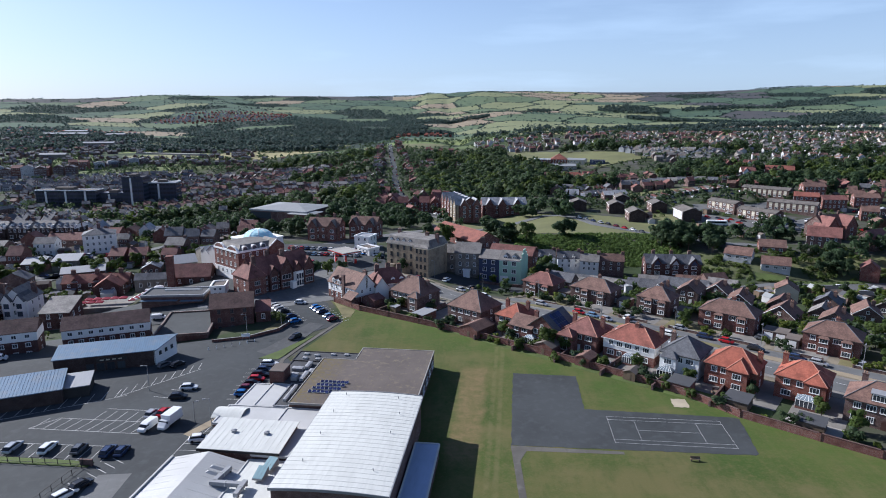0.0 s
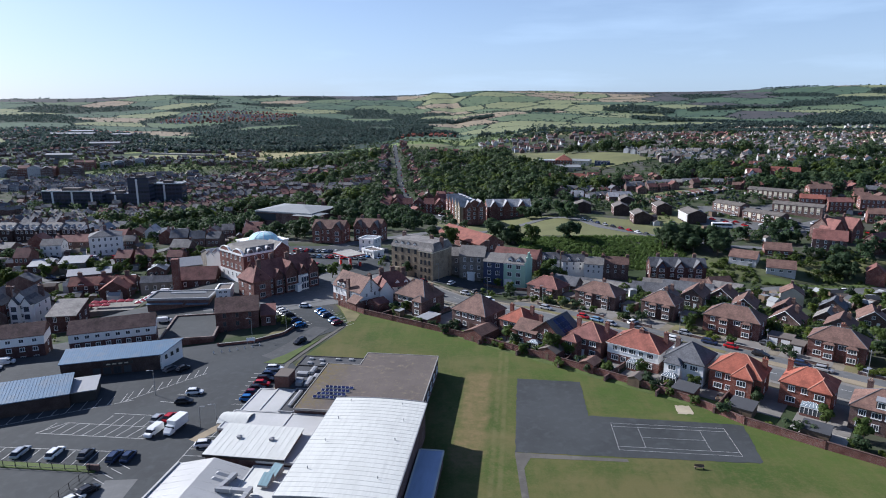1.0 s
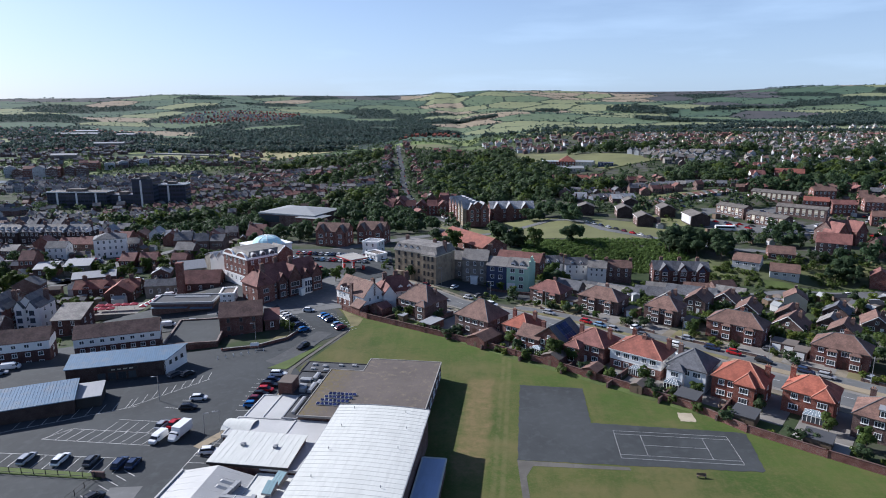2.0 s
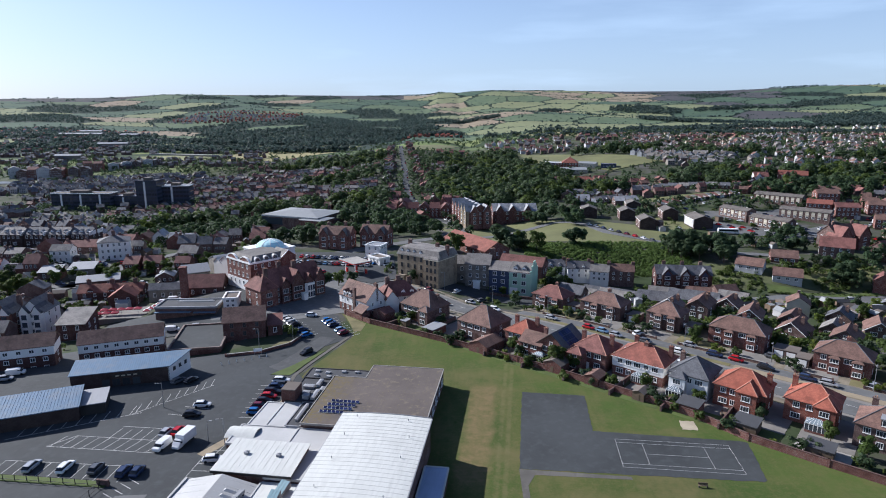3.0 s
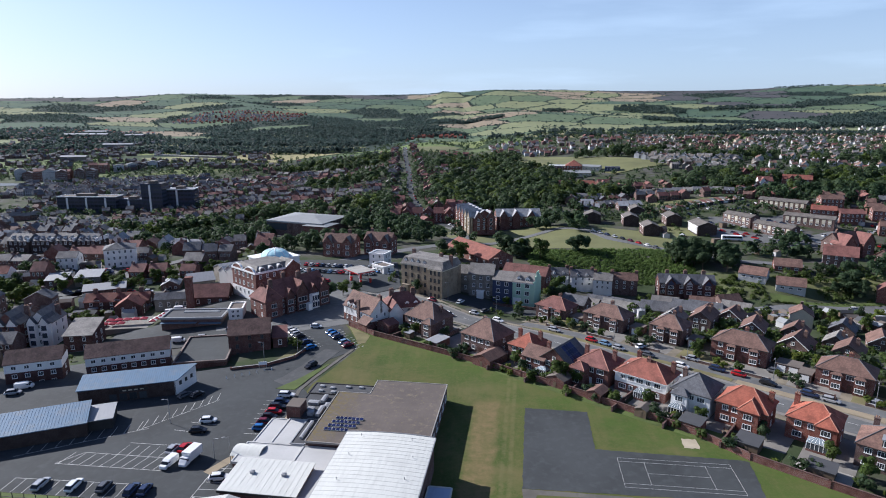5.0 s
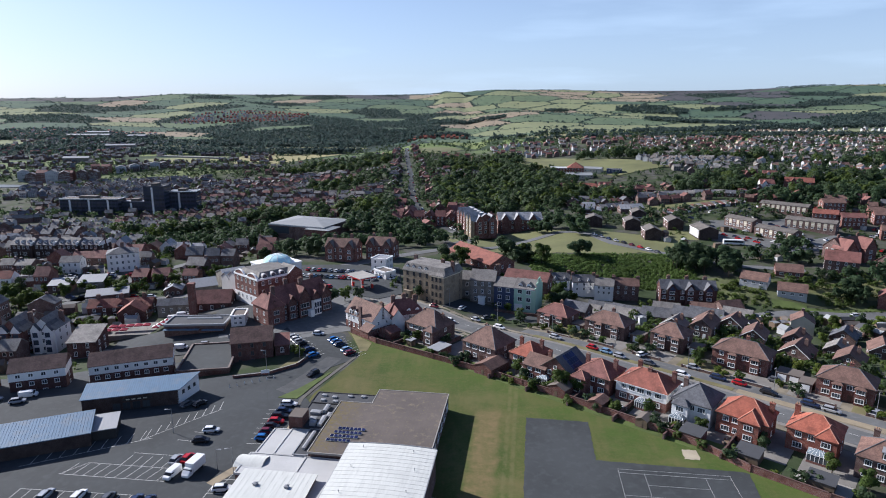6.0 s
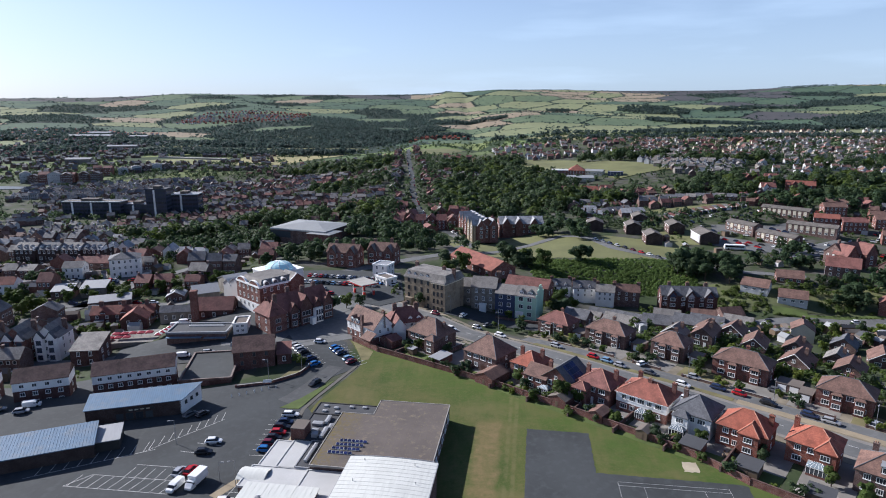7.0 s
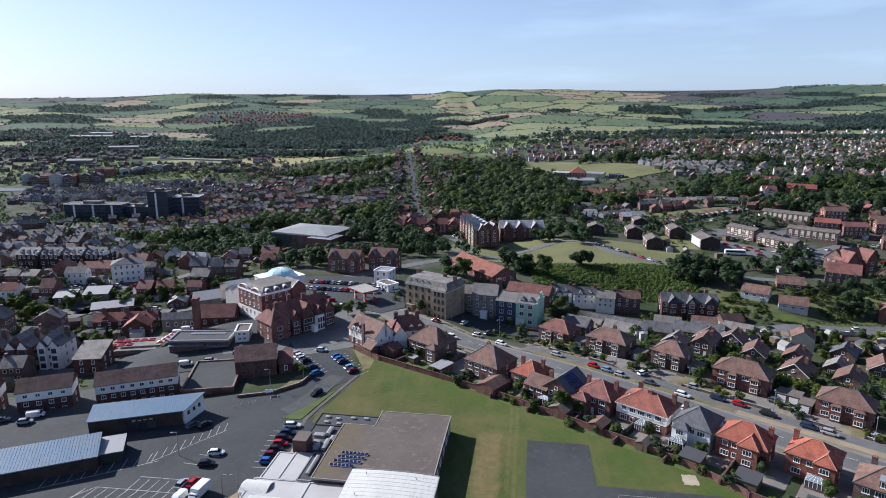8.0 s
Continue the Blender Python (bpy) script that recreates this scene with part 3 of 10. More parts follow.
def house(x, y, rot, w, d, h, rise, roof="hip", wall=None, tile=None, upper=None, wins=3, side=1, stacks=(), label="", group="", wing=None, bays=(), door=True, name="house", axis="x", win_h=1.4, dz=0.0, garden_side_only=False):
    """A two-storey (or lower) house. Local -y is the side that it shows to the field."""
    wall, tile = wall or M_BRICK, tile or M_TILE_BROWN
    ob = thing(name, at(x, y, rot, dz), label, "house", group)
    o = 0.35
    split = h * 0.5
    if roof == "hip":
        b = Build().box(-w / 2, -d / 2, -2, w / 2, d / 2, split if upper else h)
        part("wall", b, wall, ob)
        if upper:
            part("upper_wall", Build().box(-w / 2 - 0.03, -d / 2 - 0.03, split, w / 2 + 0.03, d / 2 + 0.03, h), upper, ob, "rendered upper wall")
        part("roof", Build().hip(-w / 2 - o, w / 2 + o, -d / 2 - o, d / 2 + o, h, rise), tile, ob)
        part("ridge_tiles", Build().hip_ridges(-w / 2 - o, w / 2 + o, -d / 2 - o, d / 2 + o, h, rise), M_SLATE if tile in (M_SLATE, M_TILE_BROWN) else M_RIDGE, ob)
    else:
        gh = rise
        if upper:
            part("wall", Build().box(-w / 2, -d / 2, -2, w / 2, d / 2, split), wall, ob)
            part("upper_wall", Build().gable_wall(-w / 2 - 0.03, w / 2 + 0.03, -d / 2 - 0.03, d / 2 + 0.03, split, h, gh, axis), upper, ob, "rendered upper wall")
        else:
            part("wall", Build().gable_wall(-w / 2, w / 2, -d / 2, d / 2, -2, h, gh, axis), wall, ob)
        k = o * rise / ((d if axis == "x" else w) / 2)
        if axis == "x":
            part("roof", Build().ridge(-w / 2 - 0.25, w / 2 + 0.25, -d / 2 - o, d / 2 + o, h - k + 0.02, rise + k, "x"), tile, ob)
        else:
            part("roof", Build().ridge(-w / 2 - o, w / 2 + o, -d / 2 - 0.25, d / 2 + 0.25, h - k + 0.02, rise + k, "y"), tile, ob)
    if roof == "gable" and axis == "y":
        b = Build()
        for sx in (-1, 1):
            b.rod((sx * (w / 2 + o), -d / 2 - 0.3, h - k - 0.02), (0, -d / 2 - 0.3, h + rise + 0.02), 0.1, 0.26)
        part("bargeboard", b, M_WHITE if int(abs(x * 3)) % 2 else M_DARK, ob)
        if rise > 2.6:
            window(ob, 0, -d / 2, h + 0.35, 0, 1.0, 1.1, 1)
    g = Build()
    if not (roof == "gable" and axis == "y"):
        g.box(-w / 2 - o - 0.1, -d / 2 - o - 0.1, h - 0.06, w / 2 + o + 0.1, -d / 2 - o, h + 0.06)
        part("gutter", g, M_WHITE if upper is not None else M_DARK, ob)
    floors = 2 if h > 4.2 else 1
    for fl in range(floors):
        z = 0.95 + fl * (h / floors) if floors == 2 else 1.0
        off = 0.03 if (upper and fl == floors - 1) else 0.0
        for i, cx in enumerate(row_of(wins, w)):
            if door and fl == 0 and i == wins // 2:
                part("door", Build().box(cx - 0.5, -d / 2 - 0.05, 0, cx + 0.5, -d / 2 + 0.05, 2.05), M_WHITE if i % 2 else M_DOOR, ob)
                continue
            ww = (2.0, 1.4, 1.8)[(i + fl) % 3]
            window(ob, cx, -d / 2 - off, z, 0, ww, win_h, 2 if ww > 1.3 else 1)
            if not garden_side_only:
                window(ob, cx, d / 2 + off, z, 180, ww, win_h, 2 if ww > 1.3 else 1)
        for i, cy in enumerate(row_of(side, d, 1.5)):
            window(ob, -w / 2 - off, cy, z, -90, 1.0, win_h, 1)
            window(ob, w / 2 + off, -cy, z, 90, 1.0, win_h, 1)
    for cx, cy, cz in stacks:
        chimney(ob, cx, cy, h - 0.5, cz, 1.15, 0.7, 2, wall if wall.name.endswith("brick") else M_BROWN_BRICK)
    for cx, bw, top in bays:
        # a square bay with its own little roof
        b = part("bay", Build().box(cx - bw / 2, -d / 2 - 1.0, -0.5, cx + bw / 2, -d / 2 + 0.05, top), wall, ob)
        part("bay_roof", Build().hip(cx - bw / 2 - 0.2, cx + bw / 2 + 0.2, -d / 2 - 1.25, -d / 2 + 0.9, top, 0.7, 0.12, 0, 0.9), tile, b)
        for fl in range(2 if top > 4 else 1):
            window(ob, cx, -d / 2 - 1.0, 0.8 + fl * h / 2, 0, bw - 0.5, 1.4, 2)
    if wing:
        wx, wy, ww, wd, wh, wr = wing
        part("wing_wall", Build().box(wx - ww / 2, wy - wd / 2, -2, wx + ww / 2, wy + wd / 2, wh), wall, ob)
        part("wing_roof", Build().hip(wx - ww / 2 - 0.25, wx + ww / 2 + 0.25, wy - wd / 2 - 0.25, wy + wd / 2 + 0.25, wh, wr), tile, ob)
        if wd > 3:
            part("wing_ridge_tiles", Build().hip_ridges(wx - ww / 2 - 0.25, wx + ww / 2 + 0.25, wy - wd / 2 - 0.25, wy + wd / 2 + 0.25, wh, wr), M_SLATE if tile in (M_SLATE, M_TILE_BROWN) else M_RIDGE, ob)
        window(ob, wx, wy - wd / 2, 0.9, 0, 2.0, 1.4, 2)
        if wh > 4.2:
            window(ob, wx, wy - wd / 2, 3.4, 0, 2.0, 1.4, 2)
    return ob


def S(a, b, v):
    u = np.clip((v - a) / (b - a), 0.0, 1.0)
    return u * u * (3 - 2 * u)


def ground(x, y):
    """Height of the land at x, y (numbers or arrays)."""
    x, y = np.asarray(x, float), np.asarray(y, float)
    # the lower town on the left, and the gentle fall beyond the street
    town = S(196, 222, y)
    z = -4 * S(150, 196, y) * (S(-58, -96, x) * (1 - town) + S(-88, -118, x) * town) - 3 * S(150, 196, y) * S(-108, -135, x) - 3 * S(198, 240, y) * S(-10, 25, x)
    # the dip along the back road, and its green bank
    yy = y + 45 * S(90, 150, x)
    z = z - 9 * S(38, 62, x) * np.maximum(S(222, 260, y), 0.5 * S(90, 125, x) * S(170, 205, y)) * (1 - S(297, 345, yy))
    # rising estate, valley in the middle, river valley far left
    z = z + 9 * S(370, 470, y) * S(110, 230, x)
    z = z - 8 * S(300, 460, y) * (1 - S(20, 90, x))
    z = z + 8 * S(550, 800, y) * S(-220, -60, x) + 4 * S(600, 760, y) * S(60, 150, x) + 9 * S(850, 1100, y)
    z = z - 9 * S(-120, -300, x) * S(300, 560, y) * (1 - S(900, 1500, y))
    # the hills
    r = np.hypot(x, y)
    b = np.arctan2(x, np.maximum(y, 1.0))
    front = S(0.0, 300.0, y)
    crest = 151 + 34 * S(-0.62, -0.33, b) - 10 * S(0.05, 0.3, b) - 6 * S(0.3, 0.45, b) + 24 * S(0.33, 0.64, b)
    z = z + front * (crest - 10) * (0.3 * S(1500, 3000, r) + 0.7 * S(2600, 4300, r))
    roll = np.sin(x / 310 + 1.3) * np.sin(y / 270 + 0.4) + 0.6 * np.sin(x / 140 + y / 190)
    z = z + front * roll * 10 * S(1300, 2400, r) * (1 - S(3900, 4300, r))
    return z


# ---- the land: one sheet out to the skyline ----
# far fields: a jittered grid of plots, each with its crop
fr = np.random.RandomState(8)
gx, gy = np.meshgrid(np.arange(-3900, 3900, 265.0), np.arange(1150, 4900, 205.0))
gx, gy = gx + fr.uniform(-85, 85, gx.shape) + (np.arange(gx.shape[0]) % 2)[:, None] * 130, gy + fr.uniform(-58, 58, gy.shape)
PLOT_AT = np.stack([gx * 0.95 - gy * 0.12, gy + gx * 0.16], -1).reshape(-1, 2)
bear, reach = np.arctan2(PLOT_AT[:, 0], PLOT_AT[:, 1]), np.hypot(PLOT_AT[:, 0], PLOT_AT[:, 1])


def crop_odds(b, r):
    """Odds of pasture, pale pasture, stubble, green crop, wood and heather by bearing and distance."""
    if -0.02 < b < 0.32:
        if (r > 3300 and b > 0.1) or (2500 < r < 3300 and b < 0.14):
            return 0.2, 0.28, 0.38, 0.12, 0.02, 0
        return 0.26, 0.52, 0.09, 0.1, 0.03, 0
    if b <= -0.02:
        return (0.14, 0.08, 0.03, 0.2, 0.55, 0) if r < 2700 else (0.26, 0.13, 0.05, 0.34, 0.22, 0)
    return (0.25, 0.38, 0.2, 0.12, 0.05, 0) if r < 1900 else (0.1, 0.05, 0.03, 0.2, 0.3, 0.32)


CROP = np.array([fr.choice(6, p=np.array(crop_odds(b, r)) / sum(crop_odds(b, r))) for b, r in zip(bear, reach)])


def field_at(x, y):
    """Which far field a point lies in, and how far from its hedge."""
    p = np.stack([np.ravel(x), np.ravel(y)], -1)
    who, edge = np.zeros(len(p), int), np.zeros(len(p))
    for i in range(0, len(p), 4000):
        d = np.hypot(p[i:i + 4000, None, 0] - PLOT_AT[None, :, 0], p[i:i + 4000, None, 1] - PLOT_AT[None, :, 1])
        k = np.argpartition(d, 1, axis=1)[:, :2]
        two = np.take_along_axis(d, k, 1)
        who[i:i + 4000] = np.take_along_axis(k, np.argmin(two, 1)[:, None], 1)[:, 0]
        edge[i:i + 4000] = np.abs(two[:, 0] - two[:, 1]) / 2
    return who, edge


def land_sheet():
    ang = np.radians(np.concatenate([np.arange(-44, -38, 0.4), np.arange(-38, 38.01, 0.14), np.arange(38.4, 44, 0.4), np.arange(46, 316, 4)]))
    rad = np.concatenate([[0.02, 30], np.arange(50, 420, 5.0), np.arange(420, 800, 10.0), np.geomspace(800, 4850, 250)])
    a, r = np.meshgrid(ang, rad)
    x, y = r * np.sin(a), r * np.cos(a)
    z = ground(x, y)
    n, k = len(ang), len(rad)
    idx = np.arange(n * k).reshape(k, n)
    q = np.stack([idx[:-1, :], np.roll(idx, -1, 1)[:-1, :], np.roll(idx, -1, 1)[1:, :], idx[1:, :]], -1).reshape(-1, 4)[:, ::-1]
    me = bpy.data.meshes.new("ground")
    me.from_pydata(np.stack([x, y, z], -1).reshape(-1, 3).tolist(), [], q.tolist() + [list(range(n))[::-1]])
    for m in (M_LAND, *M_HAZED_FIELDS):
        me.materials.append(m)
    ra, ca = np.ravel(r[:-1, :] + r[1:, :]) / 2, np.ravel(a[:-1, :])
    far = (ra > 1330 + 90 * np.sin(ca * 9)) & (np.abs(ca) < 0.67)
    kind = np.zeros(len(q) + 1, int)
    who, edge = field_at((ra * np.sin(ca))[far], (ra * np.cos(ca))[far])
    crop = 1 + CROP[who]
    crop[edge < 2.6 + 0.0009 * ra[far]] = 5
    crop[(ra[far] > 3950 + 200 * np.sin(ca[far] * 14)) & ((ca[far] > 0.16) | (ca[far] < -0.08))] = 6
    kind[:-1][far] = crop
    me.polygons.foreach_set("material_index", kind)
    me.polygons.foreach_set("use_smooth", [True] * len(me.polygons))
    return tagged(new("ground", me), "rolling land with gardens, hedged fields and moor", "ground", kind="structure")


land_sheet()
# street direction u, and v away from the field
ST = -39.3
UX, UY, VX, VY = 0.774, -0.633, 0.633, 0.774


def street(s, o):
    """A point s metres along the street from the field's far corner, o metres out from the boundary wall."""
    return -33.0 + s * UX + o * VX, 203.0 + s * UY + o * VY


ROADLINES = []


def ribbon(name, pts, width, z, material, label, category="road", step=6.0, cuts=1):
    """A strip of even width laid over the land along a line of points."""
    b = Build()
    ROADLINES.append((pts, width / 2))
    line = []
    for (x0, y0), (x1, y1) in zip(pts, pts[1:]):
        n = max(1, int(math.hypot(x1 - x0, y1 - y0) / step))
        line += [(x0 + (x1 - x0) * i / n, y0 + (y1 - y0) * i / n) for i in range(n)]
    line.append(pts[-1])
    n, k = len(line), cuts + 3
    for i, (x, y) in enumerate(line):
        ax, ay = line[max(0, i - 1)]
        bx, by = line[min(n - 1, i + 1)]
        l = math.hypot(bx - ax, by - ay) or 1
        nx, ny = -(by - ay) / l * width / 2, (bx - ax) / l * width / 2
        row = []
        for c in range(cuts + 1):
            u = 1 - 2 * c / cuts
            row.append((x + nx * u, y + ny * u, float(ground(x + nx * u, y + ny * u)) + z))
        row = [(row[0][0], row[0][1], row[0][2] - 0.6), *row, (row[-1][0], row[-1][1], row[-1][2] - 0.6)]
        b.v += row
    for i in range(n - 1):
        for c in range(k - 1):
            b.f.append((i * k + c, i * k + c + 1, (i + 1) * k + c + 1, (i + 1) * k + c))
    b.m = [0] * len(b.f)
    return slab(name, b, material, label, category)


WALL = [(-38, 206.5), (-28, 197), (-8, 184), (11, 171.2), (26, 159.5), (39, 148.8), (48.5, 141), (57, 133), (64.5, 123), (76, 113), (84, 106.5), (112, 84)]
FIELD = [(-36, -90), (130, -90), (130, 69), *WALL[::-1], (-39.5, 207.5), (-37.6, 203.5), (-35.2, 197.5), (-33, 191.5), (-31.8, 186.5), (-32.3, 183.0), (-33.8, 178.5), (-36.6, 169.6), (-40.3, 158.8), (-40.8, 154), (-38, 150)]
slab("school_field", Build().prism(FIELD, -0.5, 0.04), M_GRASS, "mown school playing field, green with dry brown patches", "grass")
PARK = [(-170, -90), (-36.3, -90), (-36.3, 120), (-39, 151), (-44.3, 159.5), (-40.4, 175), (-33, 183), (-36.5, 192), (-40, 205), (-48, 212), (-62, 214), (-64, 205), (-56, 194), (-50, 184), (-50.5, 178), (-57, 173.5), (-66, 170.5), (-76, 166.5), (-88, 160), (-101, 154), (-104, 143), (-170, 125)]
slab("car_park", Build().prism(PARK, -9.0, 0.06), M_ASPHALT, "grey asphalt car park with white bay lines", "car park")


def rough(ring, step=1.1, amp=0.13, seed=3):
    """The same outline with a slightly crumbled edge."""
    g, out = random.Random(seed), []
    for (x0, y0), (x1, y1) in zip(ring, [*ring[1:], ring[0]]):
        n = max(1, int(math.hypot(x1 - x0, y1 - y0) / step))
        out += [(x0 + (x1 - x0) * i / n + g.uniform(-amp, amp), y0 + (y1 - y0) * i / n + g.uniform(-amp, amp)) for i in range(n)]
    return out


COURT = [(13.6, 111.3), (29.4, 110.0), (60.6, 107.6), (61.4, 108.2), (63.0, 116.2), (64.0, 122.0), (63.2, 122.7), (31.6, 126.6), (33.4, 144.2), (17.8, 146.0)]
slab("sports_court", Build().prism(rough(COURT), -0.4, 0.065), M_COURT, "dark asphalt games court on the school field", "court")
slab("footpath", Build().prism([(9.6, -60), (10.9, -60), (14.7, 105.6), (16.4, 109.2), (35.3, 107.9), (35.3, 108.9), (13.5, 111.2)], -0.4, 0.06), M_WORN, "narrow grey asphalt path beside the court", "path")
slab("sand_pit", Build().prism(rough([(52.0, 127.6), (55.4, 127.3), (55.9, 131.4), (52.6, 131.8)], 0.7, 0.22), -0.4, 0.08), M_SAND, "pale sand pit in the grass", "sand pit")


# ---- streets ----
MAIN = [(132.5, 109.5), (104, 132.5), (78, 155), (64.5, 167), (39, 188.3), (18.7, 203.4), (1.2, 217.5), (-13, 233), (-32, 250), (-55, 266), (-85, 285), (-125, 300)]
ribbon("pavement", [(x, y) for x, y in MAIN], 16.5, 0.05, M_FRONT, "worn brown verges along the street", "verge")
ribbon("pavement_1", [(x, y) for x, y in MAIN], 11.6, 0.09, M_PAVE, "pale paved footways along the street", "pavement")
ribbon("service_lane", [street(s, 43.9) for s in (38, 80, 120, 160, 195)], 5.0, 0.075, M_ROAD, "grey asphalt lane with parked cars", "lane")
ribbon("verge", [street(s, 40.4) for s in (112, 140, 170, 195)], 2.9, 0.11, M_TAN, "sandy worn verge between lane and street", "verge")
ribbon("verge_1", [street(s, 40.6) for s in (44, 80, 111)], 2.2, 0.11, M_VERGE, "dry grass verge between lane and street", "verge")
ribbon("front_gardens", [street(s, 49.8) for s in (36, 80, 120, 160, 190)], 8, 0.045, M_FRONT, "worn paved and gravelled front gardens", "paving")
ribbon("road", MAIN, 8.6, 0.13, M_ROAD, "grey asphalt street with a broken white centre line")
ribbon("road_1", [(-50, 208), (-58, 220), (-58, 236), (-45, 258)], 17, 0.16, M_ROAD, "wide side road out of the car park")
ribbon("road_2", [(200, 262), (170, 260), (154, 262), (132, 262), (110, 258), (92, 247), (80, 236)], 8, 0.5, M_ROAD, "back road in the dip")
ribbon("road_3", [(-6, 356), (15, 369), (38, 389), (52, 402), (68, 416), (80, 412), (88, 401), (95, 375), (109, 358), (118, 346), (132, 330), (150, 318), (178, 310)], 6.5, 0.3, M_ROAD, "narrow road over the grassy hill")
ribbon("road_4", [(-5, 436), (-20, 470), (-33, 520), (-42, 577), (-52, 660), (-60, 760), (-80, 960), (-99, 1160)], 6.0, 0.14, M_ASPHALT, "long straight grey street running up the far hill")
ribbon("road_5", [(-5, 436), (8, 400), (-10, 350), (-40, 320), (-60, 300), (-60, 266)], 8, 0.12, M_ROAD, "road past the filling station")
ribbon("road_8", [(-360, 258), (-250, 262), (-160, 264), (-118, 268), (-92, 280)], 6, 0.3, M_ROAD, "narrow street through the lower town")
ribbon("road_9", [(-360, 300), (-250, 303), (-170, 302), (-120, 300)], 6, 0.3, M_ROAD, "narrow street past the tall terraces")
ribbon("road_10", [(-185, 206), (-180, 240), (-172, 264), (-165, 302), (-150, 345)], 6, 0.3, M_ROAD, "lane running back through the lower town")
ribbon("slope_grass", [(122, 290), (140, 285), (165, 281), (186, 277), (206, 272)], 24, 0.12, M_SLOPE, "rough grass on the slope below the bungalows", "grass", 4.0, 12)
ribbon("front_lawn", [(143.5, 273), (150, 270.6), (157, 268)], 7, 0.2, M_LAWN, "small green front lawn of the bungalow", "grass", 2.0, 4)
ribbon("verge_grass", [(150, 267), (158, 266.5), (172, 265.2), (196, 267)], 2.6, 0.5, M_LAWN, "narrow green verge beside the back road", "grass", 3.0, 2)
ribbon("junction", [(-44, 206), (-52, 222), (-56, 240), (-62, 262)], 40, 0.1, M_ROAD, "wide asphalt junction in front of the inn", "road", 4.0, 10)
ribbon("inn_court", [(-76, 208), (-80, 226), (-84, 262), (-92, 284)], 30, 0.07, M_ASPHALT, "worn asphalt round the inn", "yard", 4.0, 8)
ribbon("footpath", [(-40.8, 148), (-42.0, 134), (-44.5, 128.6), (-50.1, 119.4), (-52.6, 115)], 2.2, 0.1, M_TAN, "pale brown paved path beside the parked cars", "path", 4.0)
ribbon("field_path", [(-43.0, 150), (-43.0, 155), (-40.7, 163), (-37.6, 172), (-35.0, 179.4), (-33.4, 184), (-32.8, 188)], 1.1, 0.1, M_WORN, "narrow pale path along the edge of the field", "path", 3.0)
ribbon("drive", [(-49.5, 159), (-47.5, 162), (-43.6, 171), (-41.6, 178), (-39.5, 184)], 5.4, 0.1, M_DRIVE, "pale worn asphalt drive past the grass island", "drive", 3.0)
ribbon("yard_1", [(-185, 138), (-160, 146), (-125, 155), (-100, 164), (-84, 168)], 40, 0.14, M_ASPHALT, "asphalt yard beside the shops", "yard", 3.0, 16)
ribbon("yard_2", [(-122, 199), (-112, 202), (-96, 207), (-82, 211), (-70, 214)], 26, 0.2, M_ASPHALT, "asphalt yard behind the brick building", "yard", 2.0, 14)
ribbon("yard_3", [(-4, 244), (10, 238), (26, 232), (38, 228)], 13, 0.2, M_ASPHALT, "asphalt forecourt of the tall houses", "yard")
ribbon("yard_6", [(-136, 392), (-118, 392), (-98, 388)], 16, 0.25, M_COURT, "asphalt car park below the leisure centre", "yard", 4.0, 4)
ribbon("yard_4", [(160, 400), (185, 378), (215, 366), (250, 385)], 26, 0.3, M_ROAD, "asphalt parking court of the estate", "yard")
ribbon("yard_5", [(175, 425), (215, 415), (255, 430)], 20, 0.3, M_ROAD, "asphalt road through the estate", "yard")
ribbon("road_6", [(-170, 196), (-140, 199), (-112, 202), (-88, 206), (-66, 212)], 6.5, 0.12, M_ROAD, "lane behind the shops")
ribbon("road_7", [(-120, 133), (-108, 150), (-112, 176), (-120, 197)], 6, 0.12, M_ROAD, "lane between the shops")
b = Build()
for i in range(34):
    x, y = street(-2 + i * 5.5, 33.4)
    ring = [(x - UX * 1.2 - VX * 0.07, y - UY * 1.2 - VY * 0.07), (x + UX * 1.2 - VX * 0.07, y + UY * 1.2 - VY * 0.07), (x + UX * 1.2 + VX * 0.07, y + UY * 1.2 + VY * 0.07), (x - UX * 1.2 + VX * 0.07, y - UY * 1.2 + VY * 0.07)]
    zz = float(ground(x, y))
    b.prism(ring, zz + 0.05, zz + 0.155)
slab("centre_line", b, M_LINE, "broken white centre line of the street", "road marking", "stuff")
FORE = 0.28
ring = [(-88, 274), (-62, 264), (-34, 246), (-24, 254), (-30, 300), (-62, 304), (-88, 302)]
slab("forecourt", Build().prism(ring, -14.0, FORE), M_ASPHALT, "asphalt forecourt of the filling station", "forecourt")


def line(x0, y0, x1, y1, w=0.11, z=0.07):
    """A painted line on the flat ground."""
    l = math.hypot(x1 - x0, y1 - y0)
    nx, ny = -(y1 - y0) / l * w / 2, (x1 - x0) / l * w / 2
    k = LINES
    k.prism([(x0 - nx, y0 - ny), (x1 - nx, y1 - ny), (x1 + nx, y1 + ny), (x0 + nx, y0 + ny)], z - 0.02, z)


def lines_done(name, label):
    slab(name, LINES, M_LINE, label, "marking", "stuff")


# tennis lines: 23.77 by 10.97 m
LINES = Build()
cx, cy, ca = 47.0, 116.6, radians(-5.5)


def cp(u, v):
    return cx + u * math.cos(ca) - v * math.sin(ca), cy + u * math.sin(ca) + v * math.cos(ca)


